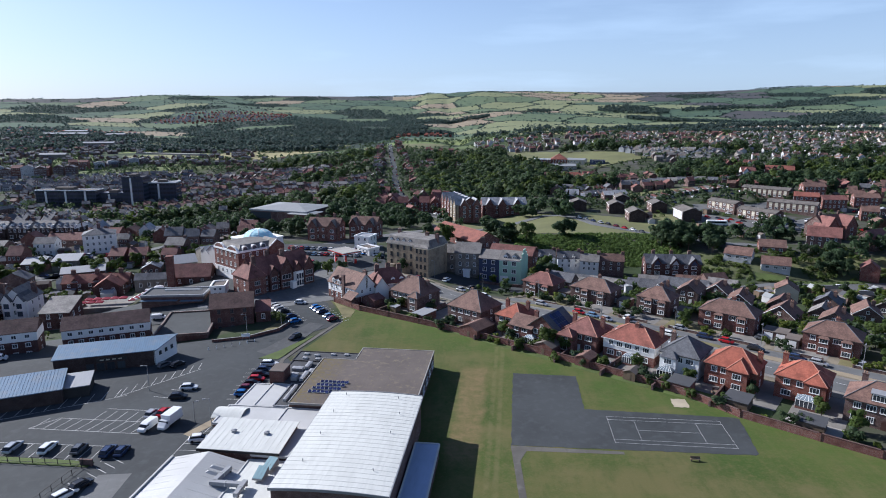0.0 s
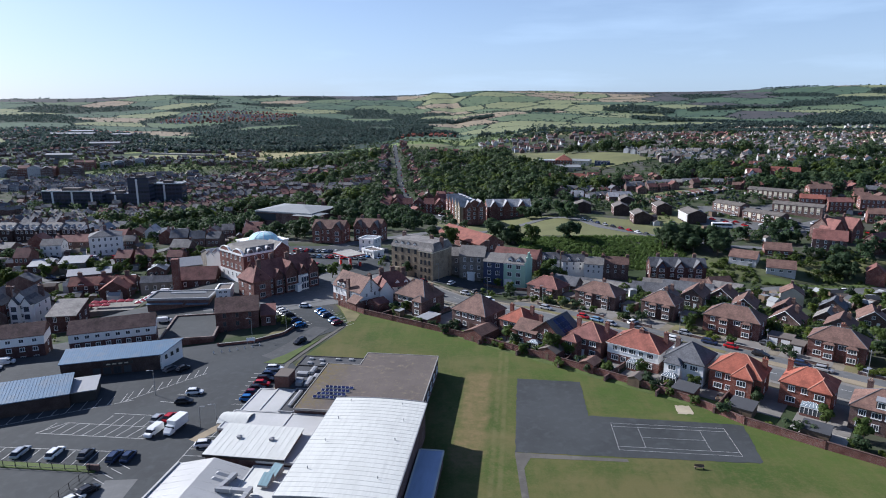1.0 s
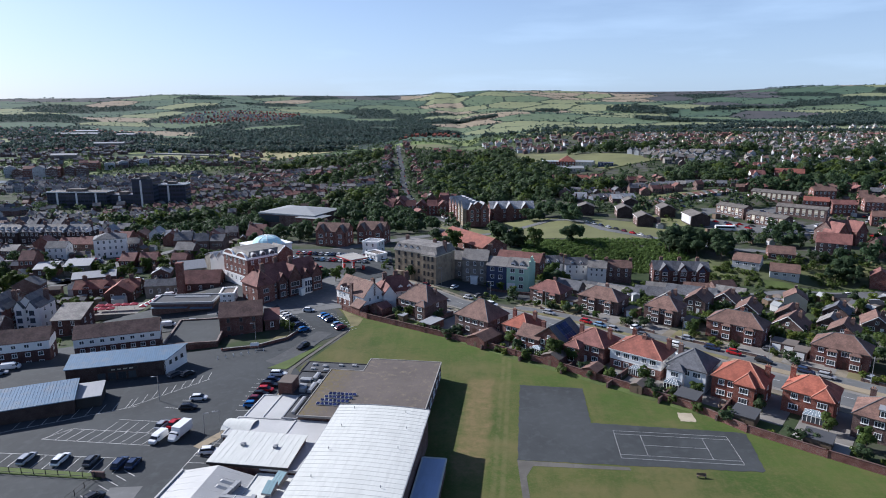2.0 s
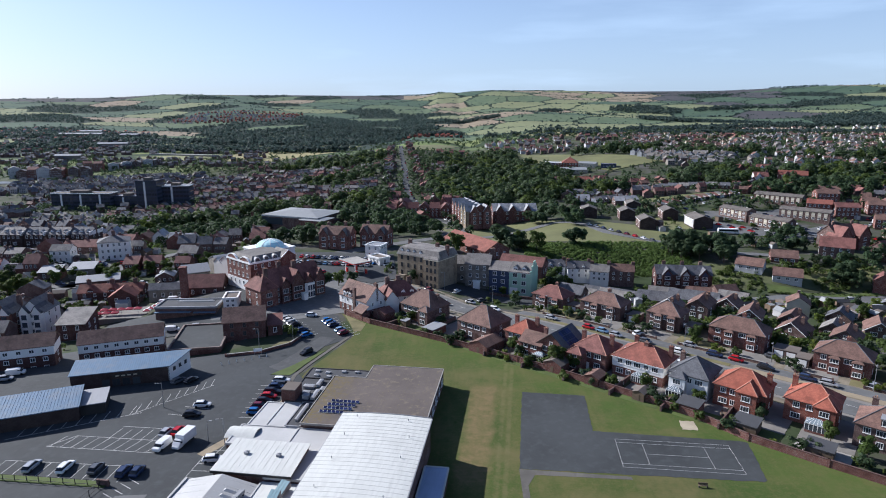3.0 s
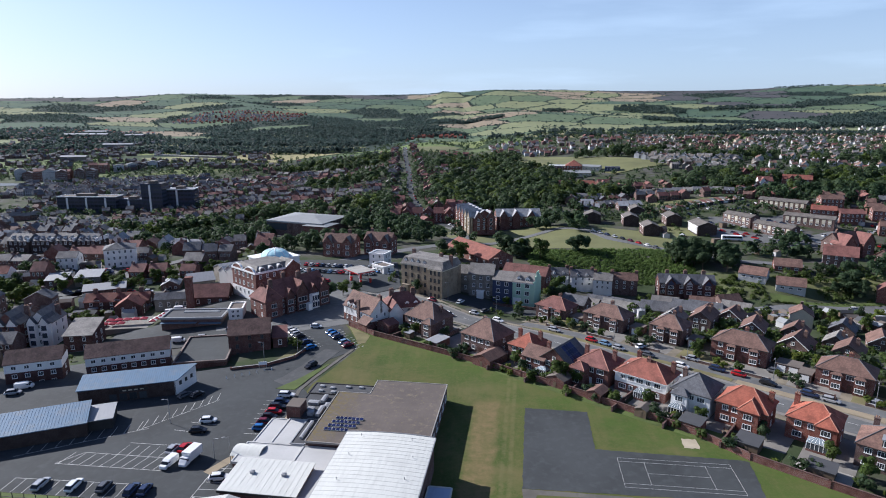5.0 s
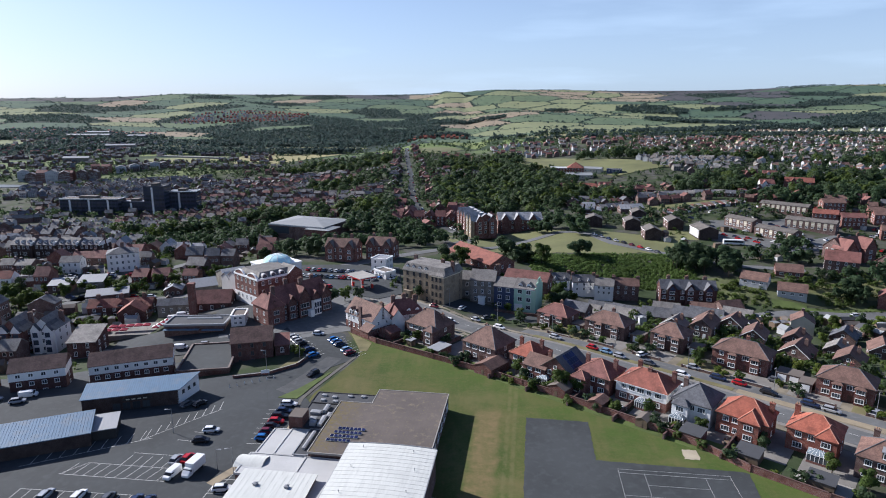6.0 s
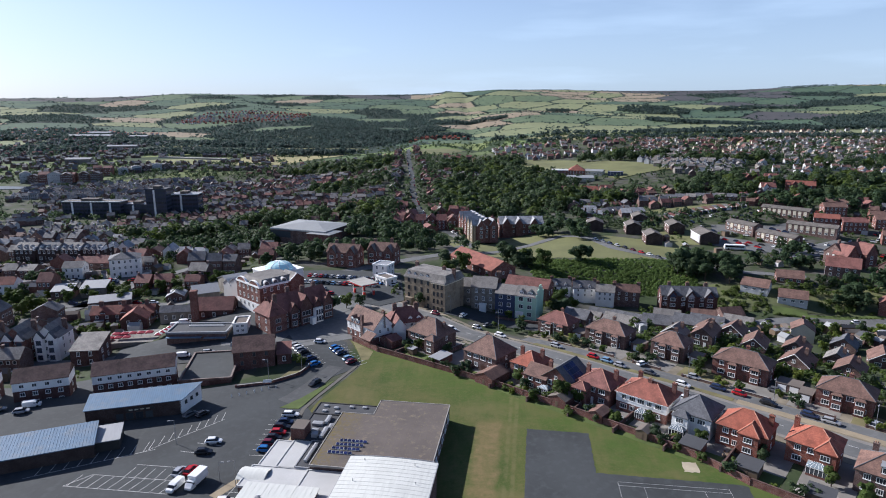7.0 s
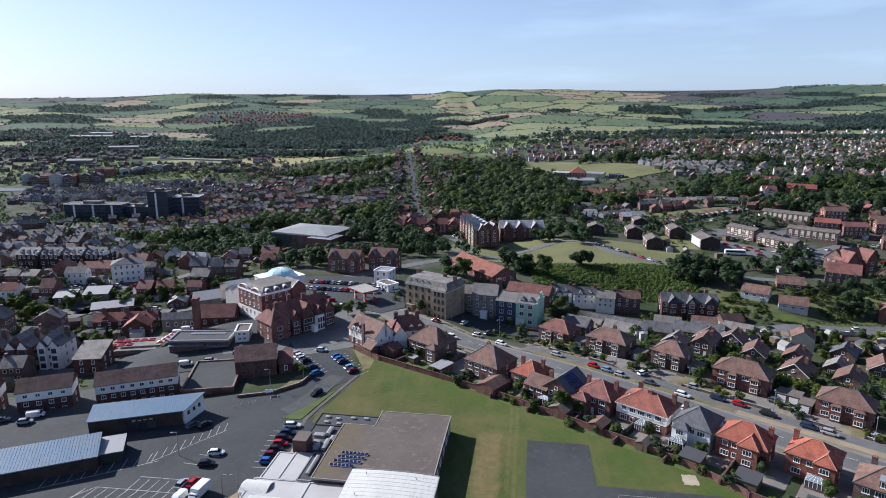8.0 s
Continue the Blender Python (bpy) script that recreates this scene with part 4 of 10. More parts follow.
A, Bc = 11.885, 5.485
for u0, v0, u1, v1 in ((-A, -Bc, A, -Bc), (-A, Bc, A, Bc), (-A, -Bc, -A, Bc), (A, -Bc, A, Bc), (-A, -4.115, A, -4.115), (-A, 4.115, A, 4.115), (-6.4, -4.115, -6.4, 4.115), (6.4, -4.115, 6.4, 4.115), (-6.4, 0, 6.4, 0)):
    line(*cp(u0, v0), *cp(u1, v1), 0.055, 0.085)
lines_done("court_lines", "thin white tennis court lines")

# bay lines of the car park
LINES = Build()
for i in range(9):
    x, y = -96 + i * 2.45, 121.6 + i * 1.32
    line(x, y, x - 0.7, y + 4.6)
line(-98, 120.4, -74, 133.4)
for i in range(9):
    x, y = -75.6 + i * 1.55, 133.4 + i * 1.85
    line(x, y, x - 0.6, y + 4.4)
line(-76, 132.6, -62.6, 148.6)
for i in range(10):
    x = -86.4 + i * 2.42
    y = 118.0 - i * 0.2
    line(x, y, x + 1.2 + 0.06 * i, y + 4.4)
    if i > 3:
        line(x + 1.2, y + 4.4, x + 2.0, y + 8.6)
line(-87.1, 118.0, -62.8, 115.8)
line(-83.0, 122.5, -60.5, 120.4)
line(-75.0, 126.8, -60.0, 125.4)
line(-87.1, 118.0, -83.0, 122.5)
for i in range(11):
    y = 92.0 + i * 2.5
    line(-53.6 + i * 0.2, y, -48.9 + i * 0.2, y - 0.2)
line(-54.0, 88, -51.4, 119)
line(-50.2, 112.5, -49.0, 119)
for i in range(12):
    x = -92.0 + i * 2.45
    line(x, 107.0 - i * 0.15, x + 0.25, 112.3 - i * 0.15)
line(-92, 112.5, -62, 110.6)
for i in range(8):
    y = 131.5 + i * 2.45
    line(-50.2, y, -45.2, y - 0.1)
line(-67.5, 132.8, -60, 131.5)
line(-65.0, 136.6, -58.5, 135.5)
for i in range(9):
    k = i * 2.3
    line(-58.5 + k * 0.64, 201.0 - k * 0.92, -55.4 + k * 0.64, 204.4 - k * 0.92)
    line(-43.6 + k * 0.56, 199.6 - k * 0.83, -40.4 + k * 0.56, 202.9 - k * 0.83)
for i in range(6):
    line(-67.2 + i * 0.8, 98.5 + i * 1.6, -64.4 + i * 0.8, 96.8 + i * 1.6, 0.12)
lines_done("bay_lines", "white painted parking bay lines")
slab("verge_strip", Build().prism([(-100, 106.4), (-66.5, 103.4), (-66.2, 105.2), (-100, 108.4)], -0.3, 0.2), M_LAWN, "narrow grass strip with a kerb beside the car park", "grass")
slab("lower_yard", Build().prism([(-120, -60), (-72, -60), (-67.5, 94), (-66.8, 103.2), (-100, 106.2), (-120, 108)], -0.3, 0.075), M_COURT, "dark asphalt yard behind a rail fence", "yard")
slab("light_patch", Build().prism([(-62.5, -60), (-53.5, -60), (-57.2, 101.5), (-63.0, 101.0)], -0.3, 0.068), M_ROAD, "paler patch of asphalt drive", "drive")
slab("grass_island", Build().prism([(-49.7, 155.6), (-47, 155.0), (-44.3, 155.0), (-43.1, 158.2), (-41.7, 162.8), (-39.6, 168.6), (-38.0, 173), (-39.2, 172), (-42.4, 166.6), (-45.6, 161)], -0.3, 0.16), M_LAWN, "triangular grass island with a kerb by the drive", "grass")
slab("grass_bank", Build().prism([(-55.6, 173.4), (-49.6, 179.2), (-48.8, 184.5), (-52.5, 183)], -6, 0.35), M_VERGE, "dry grass verge beside the drive", "grass")
slab("grass_hill", Build().prism([(-38.3, 206.5), (-36.2, 201), (-34, 194.8), (-32.2, 189.2), (-30, 190), (-29.4, 197)], -0.3, 0.09), M_VERGE, "dry grassy corner of the field", "grass")


# ---- the school: local x across, y along, turned with the hall ----
HALL = pose(-2.2, 149.8, 0, 0, 0, -6.8)


def sports_hall():
    ob = thing("sports_hall", HALL @ pose(-7.8, -49.5, 0), "large school sports hall with a white ribbed metal roof", "sports hall")
    w, l, e, k = 19.2, 34.4, 7.45, 0.4
    part("wall", Build().box(-w / 2 + 0.3, -l / 2 + 0.3, -1, w / 2 - 0.3, l / 2 - 0.3, e), M_BROWN_BRICK, ob, "brown brick wall")

    def top(u):
        return e + 0.12 + k * (1 - (2 * u / w) ** 2)

    # long curved sheets laid side by side, each with a raised seam
    n, cols = 26, 12
    pitch = l / n
    for i in range(n):
        b, y0, y1 = Build(), -l / 2 + i * pitch, -l / 2 + (i + 1) * pitch - 0.05
        for c in range(cols):
            xa, xb = -w / 2 + w * c / cols, -w / 2 + w * (c + 1) / cols
            b.face([(xa, y0, top(xa)), (xb, y0, top(xb)), (xb, y1, top(xb)), (xa, y1, top(xa))])
            b.face([(xa, y1, top(xa)), (xb, y1, top(xb)), (xb, y1, top(xb) + 0.025), (xa, y1, top(xa) + 0.025)], 1)
            b.face([(xa, y1, top(xa) + 0.025), (xb, y1, top(xb) + 0.025), (xb, y1 + 0.05, top(xb) + 0.025), (xa, y1 + 0.05, top(xa) + 0.025)], 1)
            b.face([(xa, y1 + 0.05, top(xa)), (xa, y1 + 0.05, top(xa) + 0.025), (xb, y1 + 0.05, top(xb) + 0.025), (xb, y1 + 0.05, top(xb))], 1)
        part("roof_sheet", b, (M_METAL_WHITE, M_MEMBRANE), ob)
    # gable end infill, eaves and verge trims
    for s in (-1, 1):
        ring = [(-w / 2 + w * c / cols, top(-w / 2 + w * c / cols) - 0.1) for c in range(cols + 1)]
        q = [(a, s * (l / 2 - 0.3), z) for a, z in ring] + [(w / 2, s * (l / 2 - 0.3), e - 0.1), (-w / 2, s * (l / 2 - 0.3), e - 0.1)]
        part("gable_end", Build().face(q), M_BROWN_BRICK, ob)
        b = Build()
        for (a, za), (c2, zc) in zip(ring, ring[1:]):
            ya, yb = sorted((s * l / 2, s * (l / 2 + 0.12)))
            b.solid([(a, ya, za - 0.25), (c2, ya, zc - 0.25), (c2, yb, zc - 0.25), (a, yb, za - 0.25)], [(a, ya, za + 0.22), (c2, ya, zc + 0.22), (c2, yb, zc + 0.22), (a, yb, za + 0.22)], [(4, 5, 6, 7), (0, 1, 5, 4), (2, 3, 7, 6), (3, 2, 1, 0)])
        part("verge_trim", b, M_METAL_GREY, ob, "grey verge trim")
        part("gutter", Build().box(s * w / 2 - 0.1, -l / 2, e - 0.15, s * w / 2 + 0.16, l / 2, e + 0.1), M_METAL_GREY, ob, "grey gutter")
    for x, y in ((-6.6, -9.5), (5.8, -11.0), (-6.4, -0.5), (6.2, 1.2), (-6.5, 8.0), (6.4, 8.6), (-6.0, 15.5), (5.0, 15.0)):
        part("vent", Build().tube(x, y, top(x) - 0.1, top(x) + 0.4, 0.06, None, 6).tube(x, y, top(x) + 0.38, top(x) + 0.52, 0.12, 0.08, 6), M_POLE, ob, "small grey roof vent pipe")
    return ob


def dark_hall():
    ob = thing("school_block", HALL @ pose(-9.4, -16, 0), "low brick school block with a flat brown felt roof", "school building")
    z = 4.4
    ring = [(-17.8, -16.3), (9.3, -16.3), (9.3, 16.2), (-9.5, 16.2), (-9.5, 8.2), (-17.8, 8.2)]
    inner = [(x * 0.985 + (0.05), y * 0.985) for x, y in ring]
    part("wall", Build().prism(inner, -1, z), M_BROWN_BRICK, ob, "brown brick wall")
    part("roof", Build().prism(inner, z, z + 0.06), M_OLD_FELT, ob, "flat brown felt roof, patchy and stained")
    for i, (a, b) in enumerate(zip(ring, ring[1:] + ring[:1])):
        dx, dy = b[0] - a[0], b[1] - a[1]
        l = math.hypot(dx, dy)
        m = pose(a[0], a[1], z, 0, 0, math.degrees(math.atan2(dy, dx)))
        part("parapet_trim", Build().box(0, -0.06, -0.35, l, 0.12, 0.14), M_CONC, ob, "pale parapet trim", m)
    # solar collectors in rows
    k = 0
    for row in range(4):
        for c in range(7 - (row == 3)):
            x, y = -13.6 + c * 0.95 + row * -0.4, -5.6 - row * 1.75
            r = part("roof_panel", Build().solid([(-0.42, -0.4, 0.1), (0.42, -0.4, 0.1), (0.42, 0.3, 0.1), (-0.42, 0.3, 0.1)], [(-0.42, -0.4, 0.2), (0.42, -0.4, 0.2), (0.42, 0.3, 0.5), (-0.42, 0.3, 0.5)], [(4, 5, 6, 7), (0, 1, 5, 4), (1, 2, 6, 5), (2, 3, 7, 6), (3, 0, 4, 7)]), M_METAL_WHITE, ob, "white-framed solar panel on a low rack", pose(x, y, z + 0.05))
            part("solar_glass", Build().solid([(-0.37, -0.36, 0.22), (0.37, -0.36, 0.22), (0.37, 0.25, 0.482), (-0.37, 0.25, 0.482)], [(-0.37, -0.36, 0.25), (0.37, -0.36, 0.25), (0.37, 0.25, 0.512), (-0.37, 0.25, 0.512)], [(4, 5, 6, 7), (0, 1, 5, 4), (1, 2, 6, 5), (2, 3, 7, 6), (3, 0, 4, 7)]), M_SOLAR, r, "dark glazed cells")
    for i in range(6):
        window(ob, 9.25, -12 + i * 5, 1.3, 90, 2.4, 1.5, 2)
    for i in range(5):
        window(ob, -8 + i * 3.6, 16.15, 1.3, 180, 2.4, 1.5, 2)
    return ob


def low_block(x0, x1, y0, y1, z, mat, label, wall=None, trim=M_MEMBRANE, lip=0.18):
    ob = thing("school_annexe", HALL @ pose((x0 + x1) / 2, (y0 + y1) / 2, 0), label, "school building", "school annexes")
    w, d = x1 - x0, y1 - y0
    part("wall", Build().box(-w / 2 + 0.1, -d / 2 + 0.1, -1, w / 2 - 0.1, d / 2 - 0.1, z - 0.05), wall or M_BROWN_BRICK, ob)
    part("roof", Build().box(-w / 2 + 0.15, -d / 2 + 0.15, z - 0.05, w / 2 - 0.15, d / 2 - 0.15, z + 0.03), mat, ob)
    for a in (-1, 1):
        part("parapet_trim", Build().box(a * w / 2 - 0.15, -d / 2, z - 0.3, a * w / 2 + 0.15, d / 2, z + lip), trim, ob)
        part("parapet_trim", Build().box(-w / 2 + 0.16, a * d / 2 - 0.15, z - 0.3, w / 2 - 0.16, a * d / 2 + 0.15, z + lip), trim, ob)
    return ob


def seamed_block():
    x0, x1, y0, y1, z = -37.8, -21.8, -51.2, -40.2, 3.9
    ob = thing("school_annexe", HALL @ pose((x0 + x1) / 2, (y0 + y1) / 2, 0), "low school annexe with a white seamed metal roof", "school building", "school annexes")
    w, d = x1 - x0, y1 - y0
    part("wall", Build().box(-w / 2 + 0.4, -d / 2 + 0.4, -1, w / 2 - 0.4, d / 2 - 0.4, z), M_BROWN_BRICK, ob)
    n = 13
    p = w / n
    for i in range(n):
        xa, xb = -w / 2 + i * p, -w / 2 + (i + 1) * p - 0.05
        b = Build().solid([(xa, -d / 2, z), (xb, -d / 2, z), (xb, d / 2, z + 0.5), (xa, d / 2, z + 0.5)], [(xa, -d / 2, z + 0.15), (xb, -d / 2, z + 0.15), (xb, d / 2, z + 0.65), (xa, d / 2, z + 0.65)], [(4, 5, 6, 7), (0, 1, 5, 4), (1, 2, 6, 5), (2, 3, 7, 6), (3, 0, 4, 7), (3, 2, 1, 0)])
        b.solid([(xb, -d / 2, z), (xb + 0.05, -d / 2, z), (xb + 0.05, d / 2, z + 0.5), (xb, d / 2, z + 0.5)], [(xb, -d / 2, z + 0.18), (xb + 0.05, -d / 2, z + 0.18), (xb + 0.05, d / 2, z + 0.68), (xb, d / 2, z + 0.68)], [(4, 5, 6, 7), (0, 1, 5, 4), (1, 2, 6, 5), (2, 3, 7, 6), (3, 0, 4, 7)])
        part("roof_sheet", b, M_METAL_WHITE, ob)
    for x in (-3.4, 3.2):
        part("roof_vent", Build().box(x - 0.4, 0.2, z + 0.4, x + 0.4, 0.9, z + 0.85).solid([(x - 0.5, 0.1, z + 0.85), (x + 0.5, 0.1, z + 0.85), (x + 0.5, 1.0, z + 0.85), (x - 0.5, 1.0, z + 0.85)], [(x, 0.55, z + 1.1)], [(0, 1, 4), (1, 2, 4), (2, 3, 4), (3, 0, 4)]), M_METAL_GREY, ob, "grey roof vent")
    part("fascia", Build().box(-w / 2, -d / 2 - 0.1, z - 0.35, w / 2, -d / 2 - 0.003, z + 0.1), M_DARK, ob, "dark fascia board")
    return ob


def vault(x0, x1, y0, y1, z, rise, mat, label, name="school_annexe", legs=False, axis="y", cols=12, sheets=8, group="school annexes"):
    """A barrel-vaulted roof on walls, or on posts."""
    ob = thing(name, HALL @ pose((x0 + x1) / 2, (y0 + y1) / 2, 0), label, "canopy" if legs else "school building", group)
    w, d = x1 - x0, y1 - y0
    span = w if axis == "y" else d
    run = d if axis == "y" else w

    def p(u, s, h):
        return (u, s, h) if axis == "y" else (s, u, h)

    for k in range(sheets):
        b, s0, s1 = Build(), -run / 2 + run * k / sheets, -run / 2 + run * (k + 1) / sheets - 0.04
        for c in range(cols):
            ua, ub = -span / 2 + span * c / cols, -span / 2 + span * (c + 1) / cols
            za, zb = (z + rise * math.cos(math.pi * u / span) for u in (ua, ub))
            q = [p(ua, s0, za), p(ub, s0, zb), p(ub, s1, zb), p(ua, s1, za)]
            b.face(q if axis == "y" else q[::-1])
            b.face([(a, bb, h - 0.12) for a, bb, h in (q[::-1] if axis == "y" else q)])
        part("roof_sheet", b, mat, ob)
    if legs:
        for a in (-1, 1):
            for c in (-1, 1):
                part("post", Build().tube(a * (w / 2 - 0.4), c * (d / 2 - 0.4), 0, z + 0.1, 0.09), M_POLE, ob)
    else:
        part("wall", Build().box(-w / 2 + 0.3, -d / 2 + 0.3, -1, w / 2 - 0.3, d / 2 - 0.3, z - 0.02), M_BROWN_BRICK, ob)
    return ob


sports_hall()
dark_hall()
low_block(-35.3, -19.0, -7.6, -1.6, 3.4, M_FELT_DARK, "low school annexe with a flat dark felt roof", trim=M_DARK)
low_block(-35.2, -27.4, -20.5, -7.7, 3.3, M_FELT_DARK, "low school annexe with a flat dark roof and pale plant", trim=M_DARK)
low_block(-35.2, -30.8, -31.9, -20.6, 3.0, M_MEMBRANE, "low school annexe with a stained white roof")
low_block(-30.7, -27.4, -31.9, -20.6, 3.3, M_FELT_DARK, "narrow dark flat roof between white ones", trim=M_METAL_GREY)
low_block(-40.4, -27.6, -40.0, -32.1, 3.0, M_MEMBRANE, "low school annexe with a white membrane roof")
low_block(-27.3, -17.7, -51.0, -32.6, 3.3, M_MEMBRANE, "low link block with a white membrane roof")
low_block(-39.4, -35.5, -31.9, -21.0, 2.9, M_MEMBRANE, "narrow white-roofed entrance strip of the school")
seamed_block()
vault(-42.0, -35.5, -37.6, -32.6, 2.9, 0.75, M_METAL_WHITE, "small curved white entrance canopy on posts", "entrance_canopy", True, "x", sheets=5, group="canopies")
wing = thing("school_wing", HALL @ pose(-34.6, -66.2, 0), "low school wing with a white ribbed gable roof", "school building", "school annexes")
part("wall", Build().gable_wall(-6.9, 6.9, -13.7, 13.7, -1, 2.5, 1.5, "y"), M_BROWN_BRICK, wing)
part("roof", Build().ridge(-7.0, 7.0, -13.8, 13.8, 2.45, 1.7, "y"), M_MEMBRANE, wing)
part("parapet", Build().box(-7.4, -13.8, -0.5, -7.05, 13.8, 3.0), M_MEMBRANE, wing, "white parapet with a gutter behind")
part("ridge_cap", Build().solid([(-0.35, -13.85, 4.05), (0.35, -13.85, 4.05), (0.35, 13.85, 4.05), (-0.35, 13.85, 4.05)], [(-0.05, -13.85, 4.3), (0.05, -13.85, 4.3), (0.05, 13.85, 4.3), (-0.05, 13.85, 4.3)], [(4, 5, 6, 7), (0, 1, 5, 4), (1, 2, 6, 5), (2, 3, 7, 6), (3, 0, 4, 7)]), M_MEMBRANE, wing)
for k in range(14):
    for sx in (-1, 1):
        part("seam", Build().rod((sx * 6.9, -13 + k * 2, 2.66), (sx * 0.4, -13 + k * 2, 4.2), 0.07, 0.06), M_METAL_WHITE, wing)
for k in (-1.0, 0.6):
    r = part("rooflight", Build().hip(-1.5, 1.5, -0.45, 0.45, 0.02, 0.35, 0.1), M_MEMBRANE, wing, "domed white rooflight", pose(3.6, 9.4 + k, 3.35, 0, 13.5, 0))
low_block(-27.5, -18.0, -80, -51.6, 2.6, M_METAL_WHITE, "low white-roofed plant block of the school")
t = low_block(2.0, 6.6, -63.0, -42.6, 2.9, M_LEANTO, "lean-to beside the hall with a worn sheet roof tinted sky blue", trim=M_METAL_WHITE)
tower = thing("stair_tower", HALL @ pose(-34.4, -18.3, 0), "square brown brick tower of the school", "tower")
part("wall", Build().box(-1.7, -2.2, -1, 1.7, 2.2, 6.0), M_DARK_BRICK, tower)
part("roof", Build().box(-1.75, -2.25, 6.0, 1.75, 2.25, 6.2), M_FELT, tower, "flat brown roof with a rim")


def roof_unit(x, y, z, w, d, h, mat, label, name="roof_unit", rot=0.0):
    ob = thing(name, HALL @ pose(x, y, z, 0, 0, rot), label, "roof plant", "roof plant")
    part("casing", Build().box(-w / 2, -d / 2, 0, w / 2, d / 2, h), mat, ob)
    part("cover", Build().hip(-w / 2 - 0.06, w / 2 + 0.06, -d / 2 - 0.06, d / 2 + 0.06, h, 0.12, 0.05), M_METAL_GREY, ob)
    return ob


for x, y in ((-33.0, -3.5), (-30.0, -4.2), (-26.0, -3.2), (-22.5, -3.0), (-32.5, -6.2), (-29.0, -6.6)):
    roof_unit(x, y, 3.42, 1.1, 0.8, 0.35, M_MEMBRANE, "white rooftop skylight box", "skylight_box")
for x, y, w, d, h in ((-32.0, -13.0, 2.6, 1.4, 0.6), (-30.0, -10.8, 0.9, 3.4, 0.7), (-31.6, -16.2, 1.6, 1.2, 0.5), (-29.0, -17.0, 1.0, 4.5, 0.6), (-30.8, -18.6, 1.4, 1.4, 0.9), (-29.0, -26.0, 0.7, 7.5, 0.5), (-28.4, -13.8, 0.9, 2.2, 0.4)):
    roof_unit(x, y, 3.33, w, d, h, M_MEMBRANE if d > 2 else M_METAL_GREY, "white rooftop duct casing" if d > 2 else "pale grey metal rooftop plant box")
for i, (x, y, rot) in enumerate(((-22.4, -54.0, -14), (-22.9, -57.0, -6))):
    ob = thing("tilted_skylight", HALL @ pose(x, y, 3.0, 0, 0, rot), "teal glazed sloping rooflight", "rooflight", "rooflights")
    part("upstand", Build().solid([(-0.95, -1.3, 0), (0.95, -1.3, 0), (0.95, 1.3, 0), (-0.95, 1.3, 0)], [(-0.95, -1.3, 0.3), (0.95, -1.3, 0.3), (0.95, 1.3, 1.3), (-0.95, 1.3, 1.3)], [(4, 5, 6, 7), (0, 1, 5, 4), (1, 2, 6, 5), (2, 3, 7, 6), (3, 0, 4, 7)]), M_METAL_GREY, ob)
    for c in range(3):
        xa = -0.9 + c * 0.61
        part("pane", Build().solid([(xa, -1.25, 0.33), (xa + 0.56, -1.25, 0.33), (xa + 0.56, 1.25, 1.3), (xa, 1.25, 1.3)], [(xa, -1.25, 0.38), (xa + 0.56, -1.25, 0.38), (xa + 0.56, 1.25, 1.35), (xa, 1.25, 1.35)], [(4, 5, 6, 7), (0, 1, 5, 4), (1, 2, 6, 5), (2, 3, 7, 6), (3, 0, 4, 7)]), M_TEAL, ob)
for x, y, l, rot in ((-27.6, -60.5, 5.5, 0), (-29.4, -58.0, 4.5, 80), (-24.5, -61.5, 4.0, 90)):
    ob = thing("air_duct", HALL @ pose(x, y, 3.0, 0, 0, rot), "pale metal air duct on the roof", "duct", "air ducts")
    part("duct", Build().box(-l / 2, -0.4, 0.25, l / 2, 0.4, 0.95), M_METAL_GREY, ob)
    for s in (-1, 1):
        part("foot", Build().box(s * l / 2 * 0.8 - 0.15, -0.45, 0, s * l / 2 * 0.8 + 0.15, 0.45, 0.25), M_DARK, ob)
    part("flange", Build().box(-0.05, -0.46, 0.2, 0.05, 0.46, 1.01), M_METAL_WHITE, ob)


# ---- houses between the field and the street ----
NEAR = "houses backing on to the field"
house(-9.6, 203.8, ST, 13.6, 10, 5.2, 4.9, wall=M_BROWN_BRICK, tile=M_TILE_BROWN, wins=5, stacks=((-2.5, -0.5, 9.8), (4.8, 1.0, 9.2)), wing=(5.2, -5.6, 4.2, 3.4, 5.0, 1.5), label="brown brick semi-detached house with a hipped brown tile roof", group=NEAR)
house(10.0, 187.2, ST, 13.0, 11, 5.2, 4.8, wall=M_BROWN_BRICK, tile=M_TILE_BROWN, wins=4, stacks=((-3.5, 3.5, 9.0),), label="brown brick house under a tall hipped brown roof", group=NEAR)
house(22.4, 178.4, ST, 9, 9.5, 5.2, 3.2, wall=M_BRICK, tile=M_TILE_ORANGE, wins=3, stacks=((-3.6, 0.5, 8.9), (3.0, 1.5, 9.2)), label="red brick house with a bright orange tile roof", group=NEAR)
solar = house(31.5, 169.2, ST, 9.5, 11.5, 5.0, 3.8, "gable", wall=M_BRICK, tile=M_SLATE, wins=2, axis="y", stacks=((-4.2, -1.5, 8.6),), label="red brick gabled house with solar panels on dark slates", group=NEAR)
for i in range(3):
    for j in range(5):
        part("solar_panel", Build().box(-0.85, -0.5, 0, 0.85, 0.5, 0.06), M_SOLAR, solar, "dark blue solar panel", pose(1.05 + i * 1.42, -3.4 + j * 1.1 + 1.0, 8.83 - (1.05 + i * 1.42) * 0.8, 0, 38.7, 0) @ pose(0, 0, 0.12, 0, 0, 0))
house(24.8, 171.2, ST, 7.5, 8, 4.6, 2.4, "gable", wall=M_BRICK, tile=M_TILE_BROWN, wins=2, axis="x", label="low brick wing with a brown tile roof", group=NEAR)
